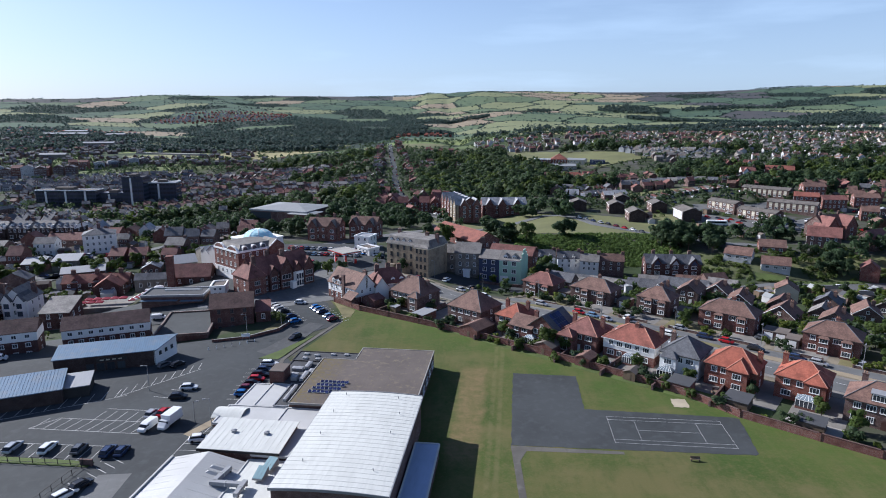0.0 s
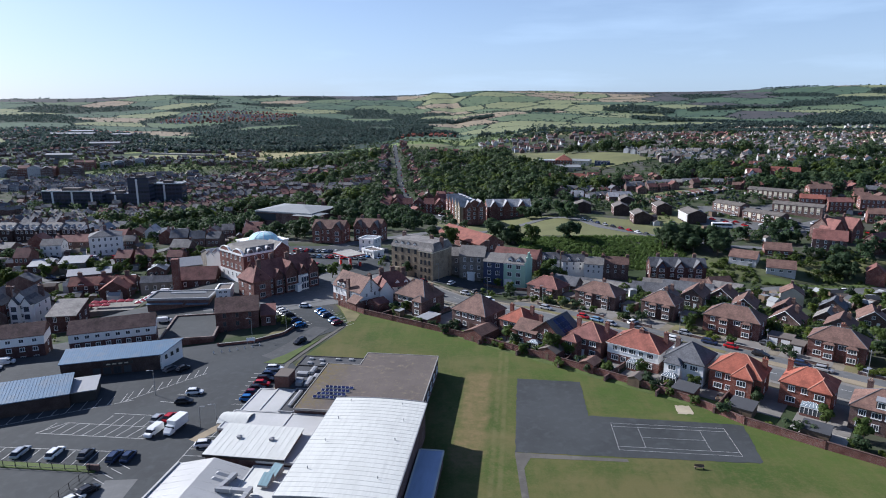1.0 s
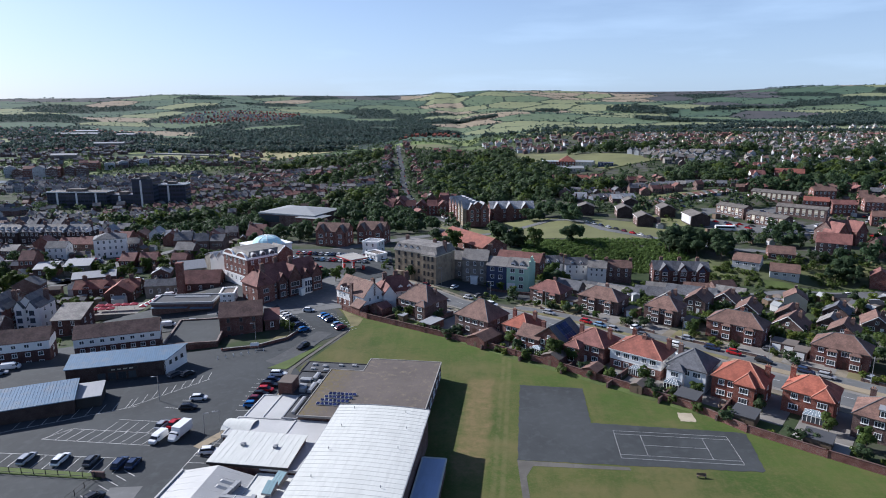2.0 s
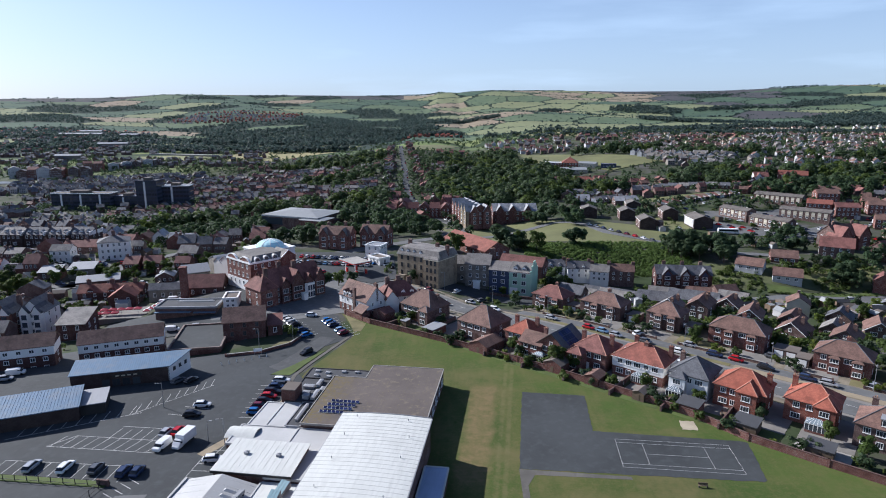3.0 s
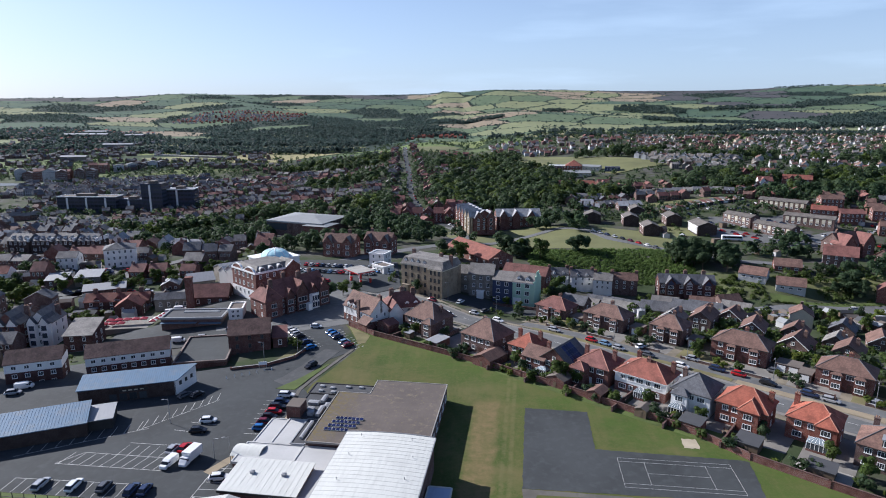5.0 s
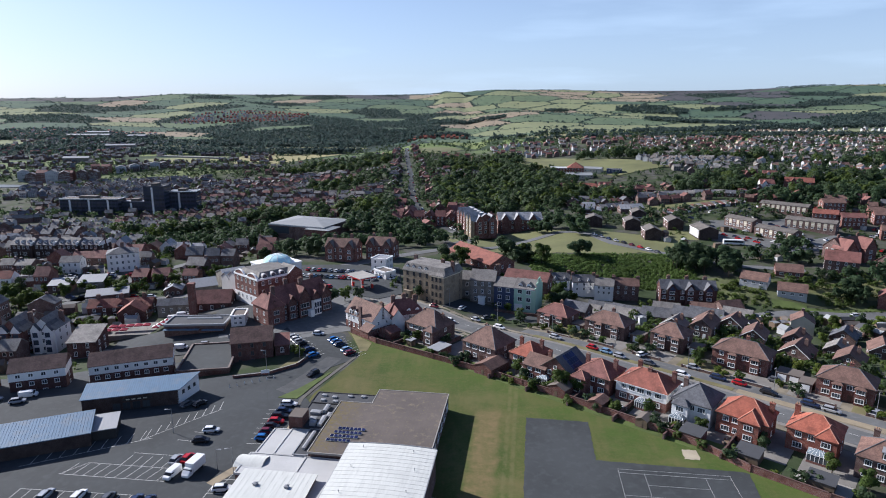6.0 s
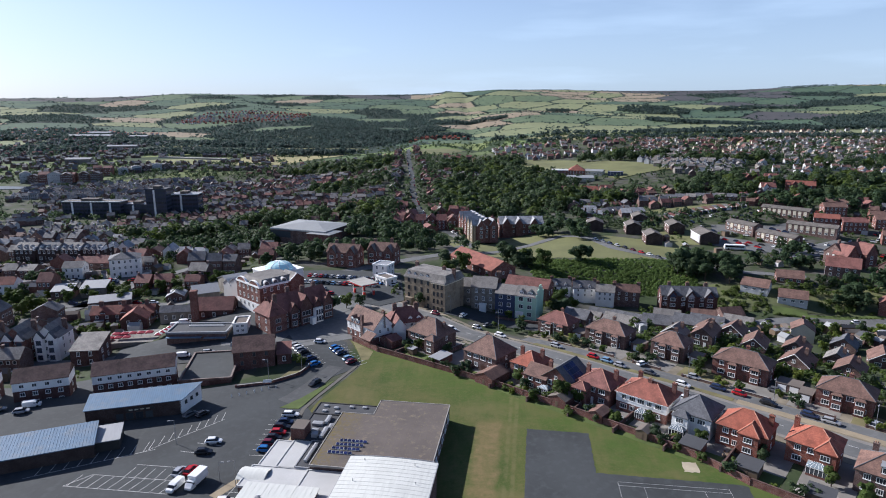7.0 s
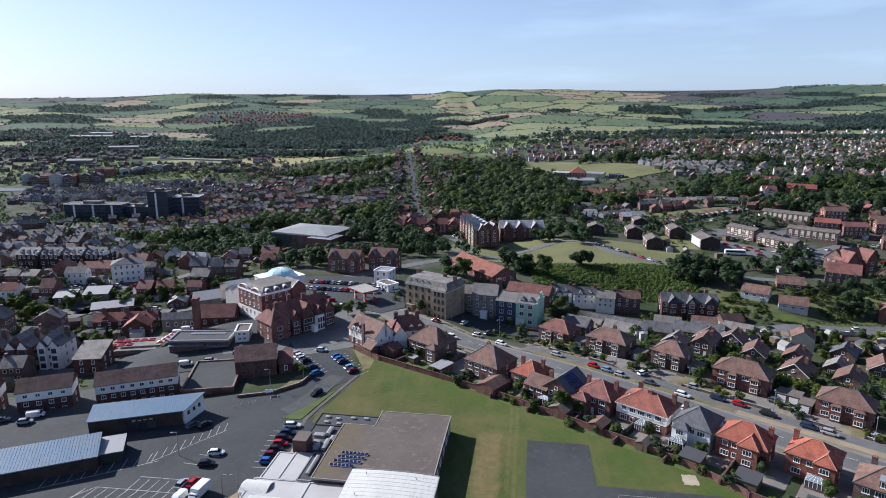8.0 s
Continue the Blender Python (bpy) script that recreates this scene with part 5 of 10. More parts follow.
house(40.8, 165.0, ST, 10.5, 10, 5.2, 3.4, wall=M_BRICK, tile=M_TILE_ROSE, wins=3, stacks=((-4.2, 0.5, 9.0), (4.2, 0.8, 9.2)), wing=(-2.6, -6.4, 4.6, 4.4, 4.8, 1.6), label="red brick house with a rose tile roof and rear wing", group=NEAR)
semi = house(52.2, 157.4, ST, 14.0, 10, 5.4, 3.4, wall=M_BRICK, upper=M_RENDER, tile=M_TILE_RED, wins=5, stacks=((-4.0, 3.6, 9.2), (0.4, -0.4, 9.6), (6.2, 2.0, 9.2)), label="brick and white-rendered semi-detached house with a red hipped roof", group=NEAR)
house(62.2, 148.0, ST, 9.5, 10, 5.6, 3.6, wall=M_RENDER, tile=M_SLATE, wins=3, stacks=((-4.0, 2.0, 9.0),), wing=(-2.2, -5.6, 4.0, 2.6, 5.0, 1.5), label="white-rendered house with a dark slate hipped roof", group=NEAR)
house(71.3, 140.5, ST, 11.5, 9, 5.3, 3.8, wall=M_ORANGE_BRICK, tile=M_TILE_ORANGE, wins=4, stacks=((5.0, 1.6, 8.8),), wing=(1.9, -2.7, 4.6, 6.6, 5.3, 2.3), label="orange brick house with hipped orange tile roofs", group=NEAR)
house(84.2, 133.4, ST, 10.6, 8.6, 5.3, 3.2, wall=M_ORANGE_BRICK, tile=M_TILE_ORANGE, wins=3, stacks=((-4.6, 2.0, 9.0),), wing=(2.9, -2.3, 4.4, 6.4, 5.3, 2.1), label="orange brick house with an orange tile roof", group=NEAR)
for k in (-4.4, 0.9, 2.3):
    w = part("roof_window", Build().box(-0.45, -0.6, 0, 0.45, 0.6, 0.1), M_WHITE, semi, "white-framed roof window", pose(k, -2.6, 7.1, 34.2, 0, 0))
    part("pane", Build().box(-0.36, -0.5, 0.1, 0.36, 0.5, 0.13), M_GLASS, w)
dorm = house(93.8, 121.6, ST, 12.0, 9.5, 5.2, 3.4, wall=M_BROWN_BRICK, tile=M_TILE_BROWN, wins=4, stacks=((-3.5, 3.0, 9.0),), label="brown brick house with a dormer in its tile roof", group=NEAR)
house(104.5, 112.5, ST, 12.0, 9.5, 5.2, 3.4, wall=M_BRICK, tile=M_TILE_RED, wins=4, stacks=((-3.5, 3.0, 9.0),), label="red brick house with a hipped red roof", group=NEAR)

# ---- houses across the street ----
OPP = "houses across the street"
for x, y, w, tile, wall, lab in ((*street(42.6, 59.6), 12.6, M_TILE_ROSE, M_BROWN_BRICK, "brick semi-detached pair with square bays, rose tile roof"), (*street(63.4, 60.0), 15.0, M_TILE_BROWN, M_BROWN_BRICK, "brown brick semi-detached pair with square bays"), (*street(85.0, 61.5), 11.0, M_TILE_BROWN, M_BROWN_BRICK, "brown brick house with paired square bays"), (*street(108.0, 60.2), 16.0, M_TILE_BROWN, M_BRICK, "long red brick semi-detached pair, brown tile roof"), (*street(135.8, 57.2), 13.5, M_TILE_BROWN, M_BRICK, "brick semi-detached pair with white bays, brown roof"), (*street(157.2, 58.5), 15.0, M_TILE_BROWN, M_BRICK, "brick semi-detached pair under a hipped brown roof")):
    house(x, y, ST, w, 9, 5.2, 3.2, wall=wall, tile=tile, wins=4, stacks=((0.3, 2.0, 9.2),), bays=((-w * 0.12, 2.6, 4.6), (w * 0.28, 2.6, 4.6)), label=lab, group=OPP)
for x, y, w in ((*street(52.2, 59.5), 4.5), (*street(74.5, 60.0), 4.0), (*street(121.5, 58.5), 6.4), (*street(93.5, 61.5), 3.6), (*street(126.6, 55.0), 3.4)):
    g = thing("garage", at(x, y, ST), "flat-roofed garage with pale doors", "garage", "garages")
    part("wall", Build().box(-w / 2, -2.6, -1, w / 2, 2.6, 2.4), M_BROWN_BRICK, g)
    part("roof", Build().box(-w / 2 - 0.15, -2.75, 2.4, w / 2 + 0.15, 2.75, 2.6), M_FELT, g)
    n = max(1, int(w / 3))
    for i in range(n):
        cx = -w / 2 + w * (i + 0.5) / n
        part("garage_door", Build().box(cx - 1.15, -2.66, 0, cx + 1.15, -2.58, 2.1), M_WHITE, g, "white garage door")

# ---- the second line of gabled houses ----
BEHIND = "gabled houses behind the street"
for x, y, w, d, h, tile, rot in ((84, 205, 8, 11, 4.6, M_TILE_BROWN, ST + 4), (101.5, 221, 9, 10, 3.0, M_TILE_BROWN, ST), (101.0, 203, 8.5, 12, 3.2, M_TILE_BROWN, ST + 6), (107.5, 187, 10, 11, 3.2, M_TILE_BROWN, ST - 4), (120.5, 180.5, 9, 11, 3.2, M_TILE_BROWN, ST), (135, 167, 10, 12, 3.2, M_TILE_BROWN, ST), (141, 196, 9, 11, 3.0, M_TILE_BROWN, ST + 10), (126, 196, 8, 9, 2.8, M_SLATE_LIGHT, ST), (89, 216, 9, 9, 3.0, M_TILE_BROWN, ST), (75.5, 210, 9, 8, 3.0, M_SLATE_LIGHT, ST), (152, 181, 9, 11, 3.2, M_TILE_BROWN, ST), (118, 207, 9, 10, 3.0, M_TILE_BROWN, ST), (138, 212, 9, 9, 3.0, M_SLATE, ST), (156, 205, 9, 10, 3.0, M_SLATE_LIGHT, ST)):
    x, y, w, d = x + 3.6, y + 4.6, w * 0.9, d * 0.88
    house(x, y, rot, w, d, h * 0.95, w * 0.36, "gable", wall=M_BROWN_BRICK, tile=tile, wins=2, axis="y", stacks=((w * 0.22, 1.0, h + w * 0.36 + 0.7),), label="brick gabled house, its gable to the road", group=BEHIND)

# the dormer of the end house
part("dormer", Build().box(-1.6, -4.4, 5.6, 1.6, -1.0, 7.4), M_DARK, dorm, "dark flat-roofed dormer")
part("dormer_roof", Build().box(-1.8, -4.6, 7.4, 1.8, -0.6, 7.6), M_METAL_GREY, dorm)
window(dorm, 0, -4.4, 5.9, 0, 2.8, 1.4, 3)


# ---- vehicles ----
def loft(rings, slot=0):
    """A closed skin through rings of equal length."""
    b = Build()
    n = len(rings[0])
    for r in rings:
        b.v += r
    for k in range(len(rings) - 1):
        for i in range(n):
            j = (i + 1) % n
            b.f.append((k * n + i, k * n + j, (k + 1) * n + j, (k + 1) * n + i))
    b.f += [tuple(range(n - 1, -1, -1)), tuple(range((len(rings) - 1) * n, len(rings) * n))]
    b.m = [slot] * len(b.f)
    return b


def car_shell(stations):
    """Cross-sections along the length: x, half width, sill height, shoulder height."""
    rings = []
    for x, w, z0, z1 in stations:
        c = 0.12
        rings.append([(x, -w + c, z0), (x, w - c, z0), (x, w, z0 + c), (x, w, z1 - c), (x, w - c, z1), (x, -w + c, z1), (x, -w, z1 - c), (x, -w, z0 + c)])
    return loft(rings)


WHEEL = None


def vehicle(paint, kind):
    global WHEEL
    paint_mat = PAINT[paint]
    tint = {"white": "white", "silver": "silver", "black": "black", "navy": "dark blue", "blue": "bright blue", "red": "red", "maroon": "dark red", "grey": "grey", "sky": "pale blue"}[paint]
    names = {"hatch": ("car", "hatchback parked on asphalt"), "estate": ("car", "estate car parked on asphalt"), "van": ("van", "panel van parked on asphalt"), "box": ("van", "box van with a tall body")}
    nm, lab = names[kind]
    ob = thing(nm, pose(0, -400, -50), f"{tint} {lab}", nm, "parked vehicles")
    L = {"hatch": 4.1, "estate": 4.6, "van": 4.5, "box": 6.0}[kind]
    h = L / 2
    if kind in ("hatch", "estate"):
        shoulder = 0.92
        st = [(-h, 0.70, 0.38, 0.72), (-h + 0.12, 0.82, 0.24, 0.84), (-h + 0.9, 0.87, 0.2, shoulder + 0.02), (0.2, 0.88, 0.2, shoulder), (h - 1.15, 0.86, 0.2, 0.9), (h - 0.3, 0.8, 0.22, 0.74), (h, 0.66, 0.34, 0.62)]
        part("body", car_shell(st), paint_mat, ob, f"{tint} painted body")
        back = -h + (0.15 if kind == "estate" else 0.3)
        gl = [(back, 0.74, 0.86, 0.95), (back + 0.45, 0.70, 0.86, 1.38), (0.35, 0.68, 0.86, 1.42), (1.15, 0.76, 0.86, 0.95)]
        part("glazing", car_shell(gl), M_CARGLASS, ob, "dark car windows")
        part("roof", car_shell([(back + 0.4, 0.62, 1.33, 1.42), (back + 0.7, 0.66, 1.34, 1.46), (0.2, 0.65, 1.35, 1.47), (0.5, 0.58, 1.33, 1.4)]), paint_mat, ob, f"{tint} painted roof")
        wb, wr = L * 0.3, 0.31
    elif kind == "van":
        st = [(-h, 0.82, 0.4, 1.7), (-h + 0.1, 0.9, 0.25, 1.8), (0.5, 0.9, 0.25, 1.84), (1.1, 0.89, 0.25, 1.6), (1.5, 0.88, 0.25, 1.1), (h - 0.1, 0.85, 0.25, 0.95), (h, 0.75, 0.35, 0.8)]
        part("body", car_shell(st), paint_mat, ob, f"{tint} painted body")
        part("glazing", car_shell([(0.6, 0.915, 1.15, 1.6), (1.05, 0.9, 1.12, 1.62), (1.6, 0.84, 1.06, 1.14)]), M_CARGLASS, ob, "dark windscreen and cab windows")
        wb, wr = 1.4, 0.33
    else:
        st = [(1.3, 0.9, 0.3, 1.9), (1.9, 0.95, 0.3, 2.0), (2.3, 0.93, 0.3, 1.6), (2.7, 0.9, 0.3, 1.1), (h, 0.8, 0.35, 0.85)]
        part("cab", car_shell(st), paint_mat, ob, f"{tint} cab")
        part("glazing", car_shell([(1.7, 0.965, 1.2, 1.8), (2.1, 0.95, 1.2, 1.85), (2.5, 0.86, 1.15, 1.3)]), M_CARGLASS, ob, "dark windscreen and cab windows")
        part("box_body", Build().box(-h, -1.05, 0.7, 1.28, 1.05, 2.75), paint_mat, ob, "tall white box body")
        part("chassis", Build().box(-h + 0.2, -0.5, 0.45, 1.3, 0.5, 0.74), M_DARK, ob)
        wb, wr = 1.9, 0.37
    if WHEEL is None:
        b = Build().tube(0, 0, -0.1, 0.1, 0.31, None, 12)
        WHEEL = (b.data("tyre", M_RUBBER), Build().tube(0, 0, -0.11, 0.11, 0.19, None, 8).data("rim", M_ALLOY))
    for sx in (-1, 1):
        for sy in (-1, 1):
            w = part("wheel", WHEEL[0], None, ob, "black tyre", pose(sx * wb, sy * 0.8, wr, 90, 0, 0) @ Matrix.Diagonal((wr / 0.31, wr / 0.31, 1, 1)))
    return ob


FLEET = {}


def park(paint, x, y, rot, kind="hatch", dz=0.06):
    """A vehicle at x, y that points along rot."""
    key = (paint, kind)
    m = at(x, y, rot, dz)
    if key not in FLEET:
        FLEET[key] = vehicle(paint, kind)
        FLEET[key].matrix_basis = m
        return FLEET[key]
    return copy_thing(FLEET[key], m)


for p, x, y, r, k in (("silver", -84.6, 109.8, 88, "estate"), ("white", -77.6, 109.6, 88, "estate"), ("grey", -71.2, 109.2, 88, "hatch"), ("navy", -65.1, 108.4, 88, "estate"), ("navy", -62.4, 108.4, 88, "hatch"), ("white", -65.2, 94.2, 60, "estate"), ("black", -64.0, 97.2, 60, "hatch"), ("white", -58.0, 119.6, 257, "box"), ("red", -61.2, 124.2, 80, "hatch"), ("silver", -63.6, 123.6, 80, "hatch"), ("white", -61.9, 117.9, 257, "van"), ("black", -61.4, 131.9, 8, "hatch"), ("white", -60.9, 136.8, 8, "hatch"), ("white", -49.2, 113.0, 10, "hatch")):
    park(p, x, y, r, k)
for p, x, y, r, k in (("blue", -46.8, 133.4, 0, "hatch"), ("maroon", -46.7, 136.3, 0, "hatch"), ("black", -46.4, 138.9, 0, "hatch"), ("red", -46.1, 141.6, 0, "hatch"), ("black", -45.9, 144.3, 0, "estate"), ("navy", -45.7, 147.0, 0, "hatch"), ("white", -45.4, 151.0, 0, "estate"), ("grey", -72.6, 150.2, 60, "hatch"), ("black", -69.4, 150.6, 60, "hatch")):
    park(p, x, y, r, k)
for p, x, y in (("silver", -57.4, 201.0), ("white", -55.9, 198.8), ("silver", -54.4, 196.6), ("black", -52.9, 194.4), ("navy", -49.2, 189.4), ("blue", -46.8, 185.0)):
    park(p, x, y, 46)
for p, x, y in (("blue", -43.0, 199.0), ("blue", -41.5, 196.7), ("navy", -40.0, 194.5), ("sky", -36.8, 189.8), ("maroon", -35.2, 187.0)):
    park(p, x, y, 46)
park("black", -43.4, 170.6, 240, "estate")
park("white", -49.5, 204.4, 0)
for p, x, y, r, k in (("red", 81.6, 167.2, ST, "hatch"), ("navy", 76.9, 170.8, ST, "estate"), ("black", 87.2, 161.4, ST, "estate"), ("navy", 94.9, 154.6, ST, "estate"), ("silver", 98.6, 151.2, ST, "estate"), ("white", 67.2, 172.8, ST, "estate"), ("grey", 59.8, 181.0, ST, "hatch"), ("silver", 52.0, 186.5, ST, "hatch"), ("white", 59.6, 188.0, 30, "hatch"), ("silver", 72.5, 178.2, ST, "hatch"), ("silver", 34.0, 203.0, ST, "estate"), ("red", 44.8, 193.6, ST, "hatch"), ("sky", 48.6, 190.2, ST, "hatch"), ("grey", 93.0, 169.4, ST, "hatch"), ("silver", 109.5, 150.0, 35, "estate"), ("black", 71.0, 158.5, ST, "hatch"), ("white", 64.2, 163.6, ST, "hatch"), ("sky", 88.5, 146.0, ST, "estate"), ("navy", 104.5, 133.6, ST, "hatch"), ("silver", 57.8, 169.2, ST, "hatch"), ("white", 15.2, 214.5, ST, "estate"), ("silver", 6.8, 222.8, ST, "hatch"), ("white", -3.0, 219.4, ST, "estate"), ("grey", 11.0, 227.0, 40, "hatch"), ("white", 1.6, 236.4, 60, "estate"), ("maroon", -9.6, 236.2, ST, "hatch")):
    park(p, x, y, r, k, 0.15)
for p, x, y, r in (("black", 147.5, 258.6, 0), ("maroon", 157.8, 260.0, 0), ("white", 169.0, 257.6, 0), ("grey", 138.0, 264.0, 10), ("white", 175.0, 262.0, 0)):
    park(p, x, y, r, "hatch", 0.15)
rng = random.Random(7)
for i in range(26):
    k = rng.choice(("white", "silver", "black", "navy", "grey", "red", "white", "sky"))
    x, y = -74 + (i % 13) * 2.9 + rng.uniform(-0.3, 0.3), 292 - (i // 13) * 11 - (i % 13) * 0.5
    park(k, x, y, 74 + rng.uniform(-8, 8), "hatch", float(FORE - ground(x, y)))
for i, (x, y) in enumerate(((-39, 281), (-34, 283), (-44, 283), (-28, 272), (-52, 254), (-58, 262), (-36, 279), (-31, 277), (-62, 268))):
    park(("white", "silver", "red", "black", "white", "red", "blue", "white", "silver")[i], x, y, 20 + 30 * i, "hatch", float(FORE - ground(x, y)))
for i in range(9):
    x, y = 89 + i * 3.2, 398 - i * 6.2
    park(("white", "silver", "navy", "silver", "black", "maroon", "red", "white", "grey")[i], x, y, -60, "hatch", 0.32)
for i in range(18):
    park(rng.choice(("white", "silver", "black", "navy", "grey", "red")), 172 + (i % 9) * 6.0 + rng.uniform(-1, 1), 396 + (i // 9) * 22 - (i % 9) * 4.4, -40 + rng.uniform(-6, 6), "hatch", 0.1)
for p, x, y, k in (("white", -96.5, 199.0, "van"), ("silver", -88.5, 201.0, "estate"), ("silver", -79.5, 204.5, "estate"), ("white", -110.5, 232.0, "van"), ("white", -113.0, 229.5, "van")):
    park(p, x, y, 14, k, 0.22)


for i in range(22):
    x = -300 + i * 8.0 + rng.uniform(-2, 2)
    park(rng.choice(("white", "silver", "black", "navy", "grey", "red")), x, np.interp(x, [-360, -250, -160, -118], [258, 262, 264, 268]) + 2.0, 2, "hatch", 0.32)


for p, x, y, r, k in (("white", -119.0, 154.2, 22, "van"), ("silver", -119.4, 150.3, 22, "hatch"), ("white", -149.1, 188.0, 22, "estate"), ("maroon", -145.4, 189.8, 22, "hatch"), ("grey", -126.5, 151.0, 22, "estate")):
    park(p, x, y, r, k, 0.18)


# ---- walls, posts and lamps ----
def brick_wall(pts, h, label, mat=M_BRICK, t=0.25, group="garden walls"):
    for (x0, y0), (x1, y1) in zip(pts, pts[1:]):
        l, a = math.hypot(x1 - x0, y1 - y0), math.degrees(math.atan2(y1 - y0, x1 - x0))
        ob = thing("garden_wall", pose(x0, y0, min(float(ground(x0, y0)), float(ground(x1, y1))), 0, 0, a), label, "wall", group)
        part("wall", Build().box(0, -t / 2, -1, l, t / 2, h), mat, ob)
        part("coping", Build().box(-0.05, -t / 2 - 0.06, h, l + 0.05, t / 2 + 0.06, h + 0.09), M_BROWN_BRICK if h > 1 else M_CONC, ob, "brick coping" if h > 1 else "pale coping stones")
        n = max(1, int(l / 8.5))
        for i in range(n + 1):
            part("pier", Build().box(l * i / n - 0.22, -t / 2 - 0.1, -1, l * i / n + 0.22, t / 2 + 0.1, h + 0.14), mat, ob)


brick_wall(WALL, 1.75, "long red brick boundary wall of the field", M_BRICK)
for i in range(9):
    s = 14 + i * 13.2
    (x0, y0), (x1, y1) = street(s, 1.0), street(s, 20)
    brick_wall([(x0, y0), (x1, y1)], 1.3, "brick wall between two back gardens", M_BROWN_BRICK)
for i in range(8):
    s = 46 + i * 16
    (x0, y0), (x1, y1) = street(s, 47), street(s + 9, 47)
    brick_wall([(x0, y0), (x1, y1)], 0.8, "low brick front garden wall", M_BROWN_BRICK)
brick_wall([(-66.5, 167.8), (-57.0, 170.8), (-50.0, 177.0), (-48.0, 184)], 0.9, "low brick wall beside the drive", M_BRICK)
brick_wall([(-68, 104.3), (-66.0, 104.1)], 1.2, "short brick wall at the yard gate", M_BROWN_BRICK)


def fence(x0, y0, x1, y1, h=1.4, label="dark metal rail fence along the grass strip"):
    l, a = math.hypot(x1 - x0, y1 - y0), math.degrees(math.atan2(y1 - y0, x1 - x0))
    ob = thing("fence", at(x0, y0, a, 0.05), label, "fence", "fences")
    n = int(l / 2.4)
    for i in range(n + 1):
        part("post", Build().box(l * i / n - 0.05, -0.05, 0, l * i / n + 0.05, 0.05, h), M_DARK, ob)
    for z in (0.35, h - 0.1):
        part("rail", Build().box(0, -0.03, z, l, 0.03, z + 0.07), M_DARK, ob)


fence(-100, 106.6, -67.5, 103.9)
fence(-67.2, 103.0, -70.5, 84)


def lamp(x, y, h=7.0, arm=1.2, rot=0.0):
    ob = thing("street_lamp", at(x, y, rot), "grey steel street lamp with a short arm", "street lamp", "street lamps")
    part("pole", Build().tube(0, 0, -0.3, h, 0.09, 0.06, 7), M_POLE, ob)
    part("arm", Build().box(-0.04, -0.04, h - 0.1, arm, 0.04, h), M_POLE, ob)
    part("lantern", Build().box(arm - 0.1, -0.13, h - 0.06, arm + 0.55, 0.13, h + 0.1), M_METAL_GREY, ob)


for s in range(0, 170, 24):
    lamp(*street(s, 46.6), 7.5, 1.3, ST - 90)
for x, y in ((-58.5, 174.0), (-50.0, 181.0), (-70, 136), (-48.8, 118.8), (-40.0, 212)):
    lamp(x, y, 6.5, 0.9, 200)
lamp(-53.0, 120.5, 5.0, 0.6, 0)


def bench(x, y, rot):
    ob = thing("bench", at(x, y, rot, 0.05), "dark wooden bench on the grass", "bench")
    part("seat", Build().box(-0.9, -0.22, 0.4, 0.9, 0.22, 0.47), M_WOOD, ob)
    part("backrest", Build().box(-0.9, 0.2, 0.5, 0.9, 0.26, 0.9), M_WOOD, ob)
    for s in (-0.75, 0.75):
        part("leg", Build().box(s - 0.05, -0.2, 0, s + 0.05, 0.24, 0.4), M_DARK, ob)


for i in range(7):
    u = i / 6
    ob = thing("bollard", at(-65.5 + 11.0 * u, 161.6 + 6.4 * u, 0, 0.12), "short white bollard beside the drive", "bollard", "bollards by the drive")
    part("post", Build().tube(0, 0, -0.1, 0.9, 0.11, 0.09, 8), M_WHITE, ob)
    part("cap", Build().tube(0, 0, 0.9, 0.98, 0.1, 0.04, 8), M_DARK, ob)


bench(48.0, 105.6, -4)
sign = thing("sign_board", at(-57.5, 169.5, 14, 0.3), "small white sign board beside the drive", "sign")
part("board", Build().box(-1.2, -0.04, 0.7, 1.2, 0.04, 1.7), M_WHITE, sign)
for s in (-1, 1):
    part("post", Build().box(s - 0.05, 0.041, -0.3, s + 0.05, 0.12, 1.7), M_POLE, sign)


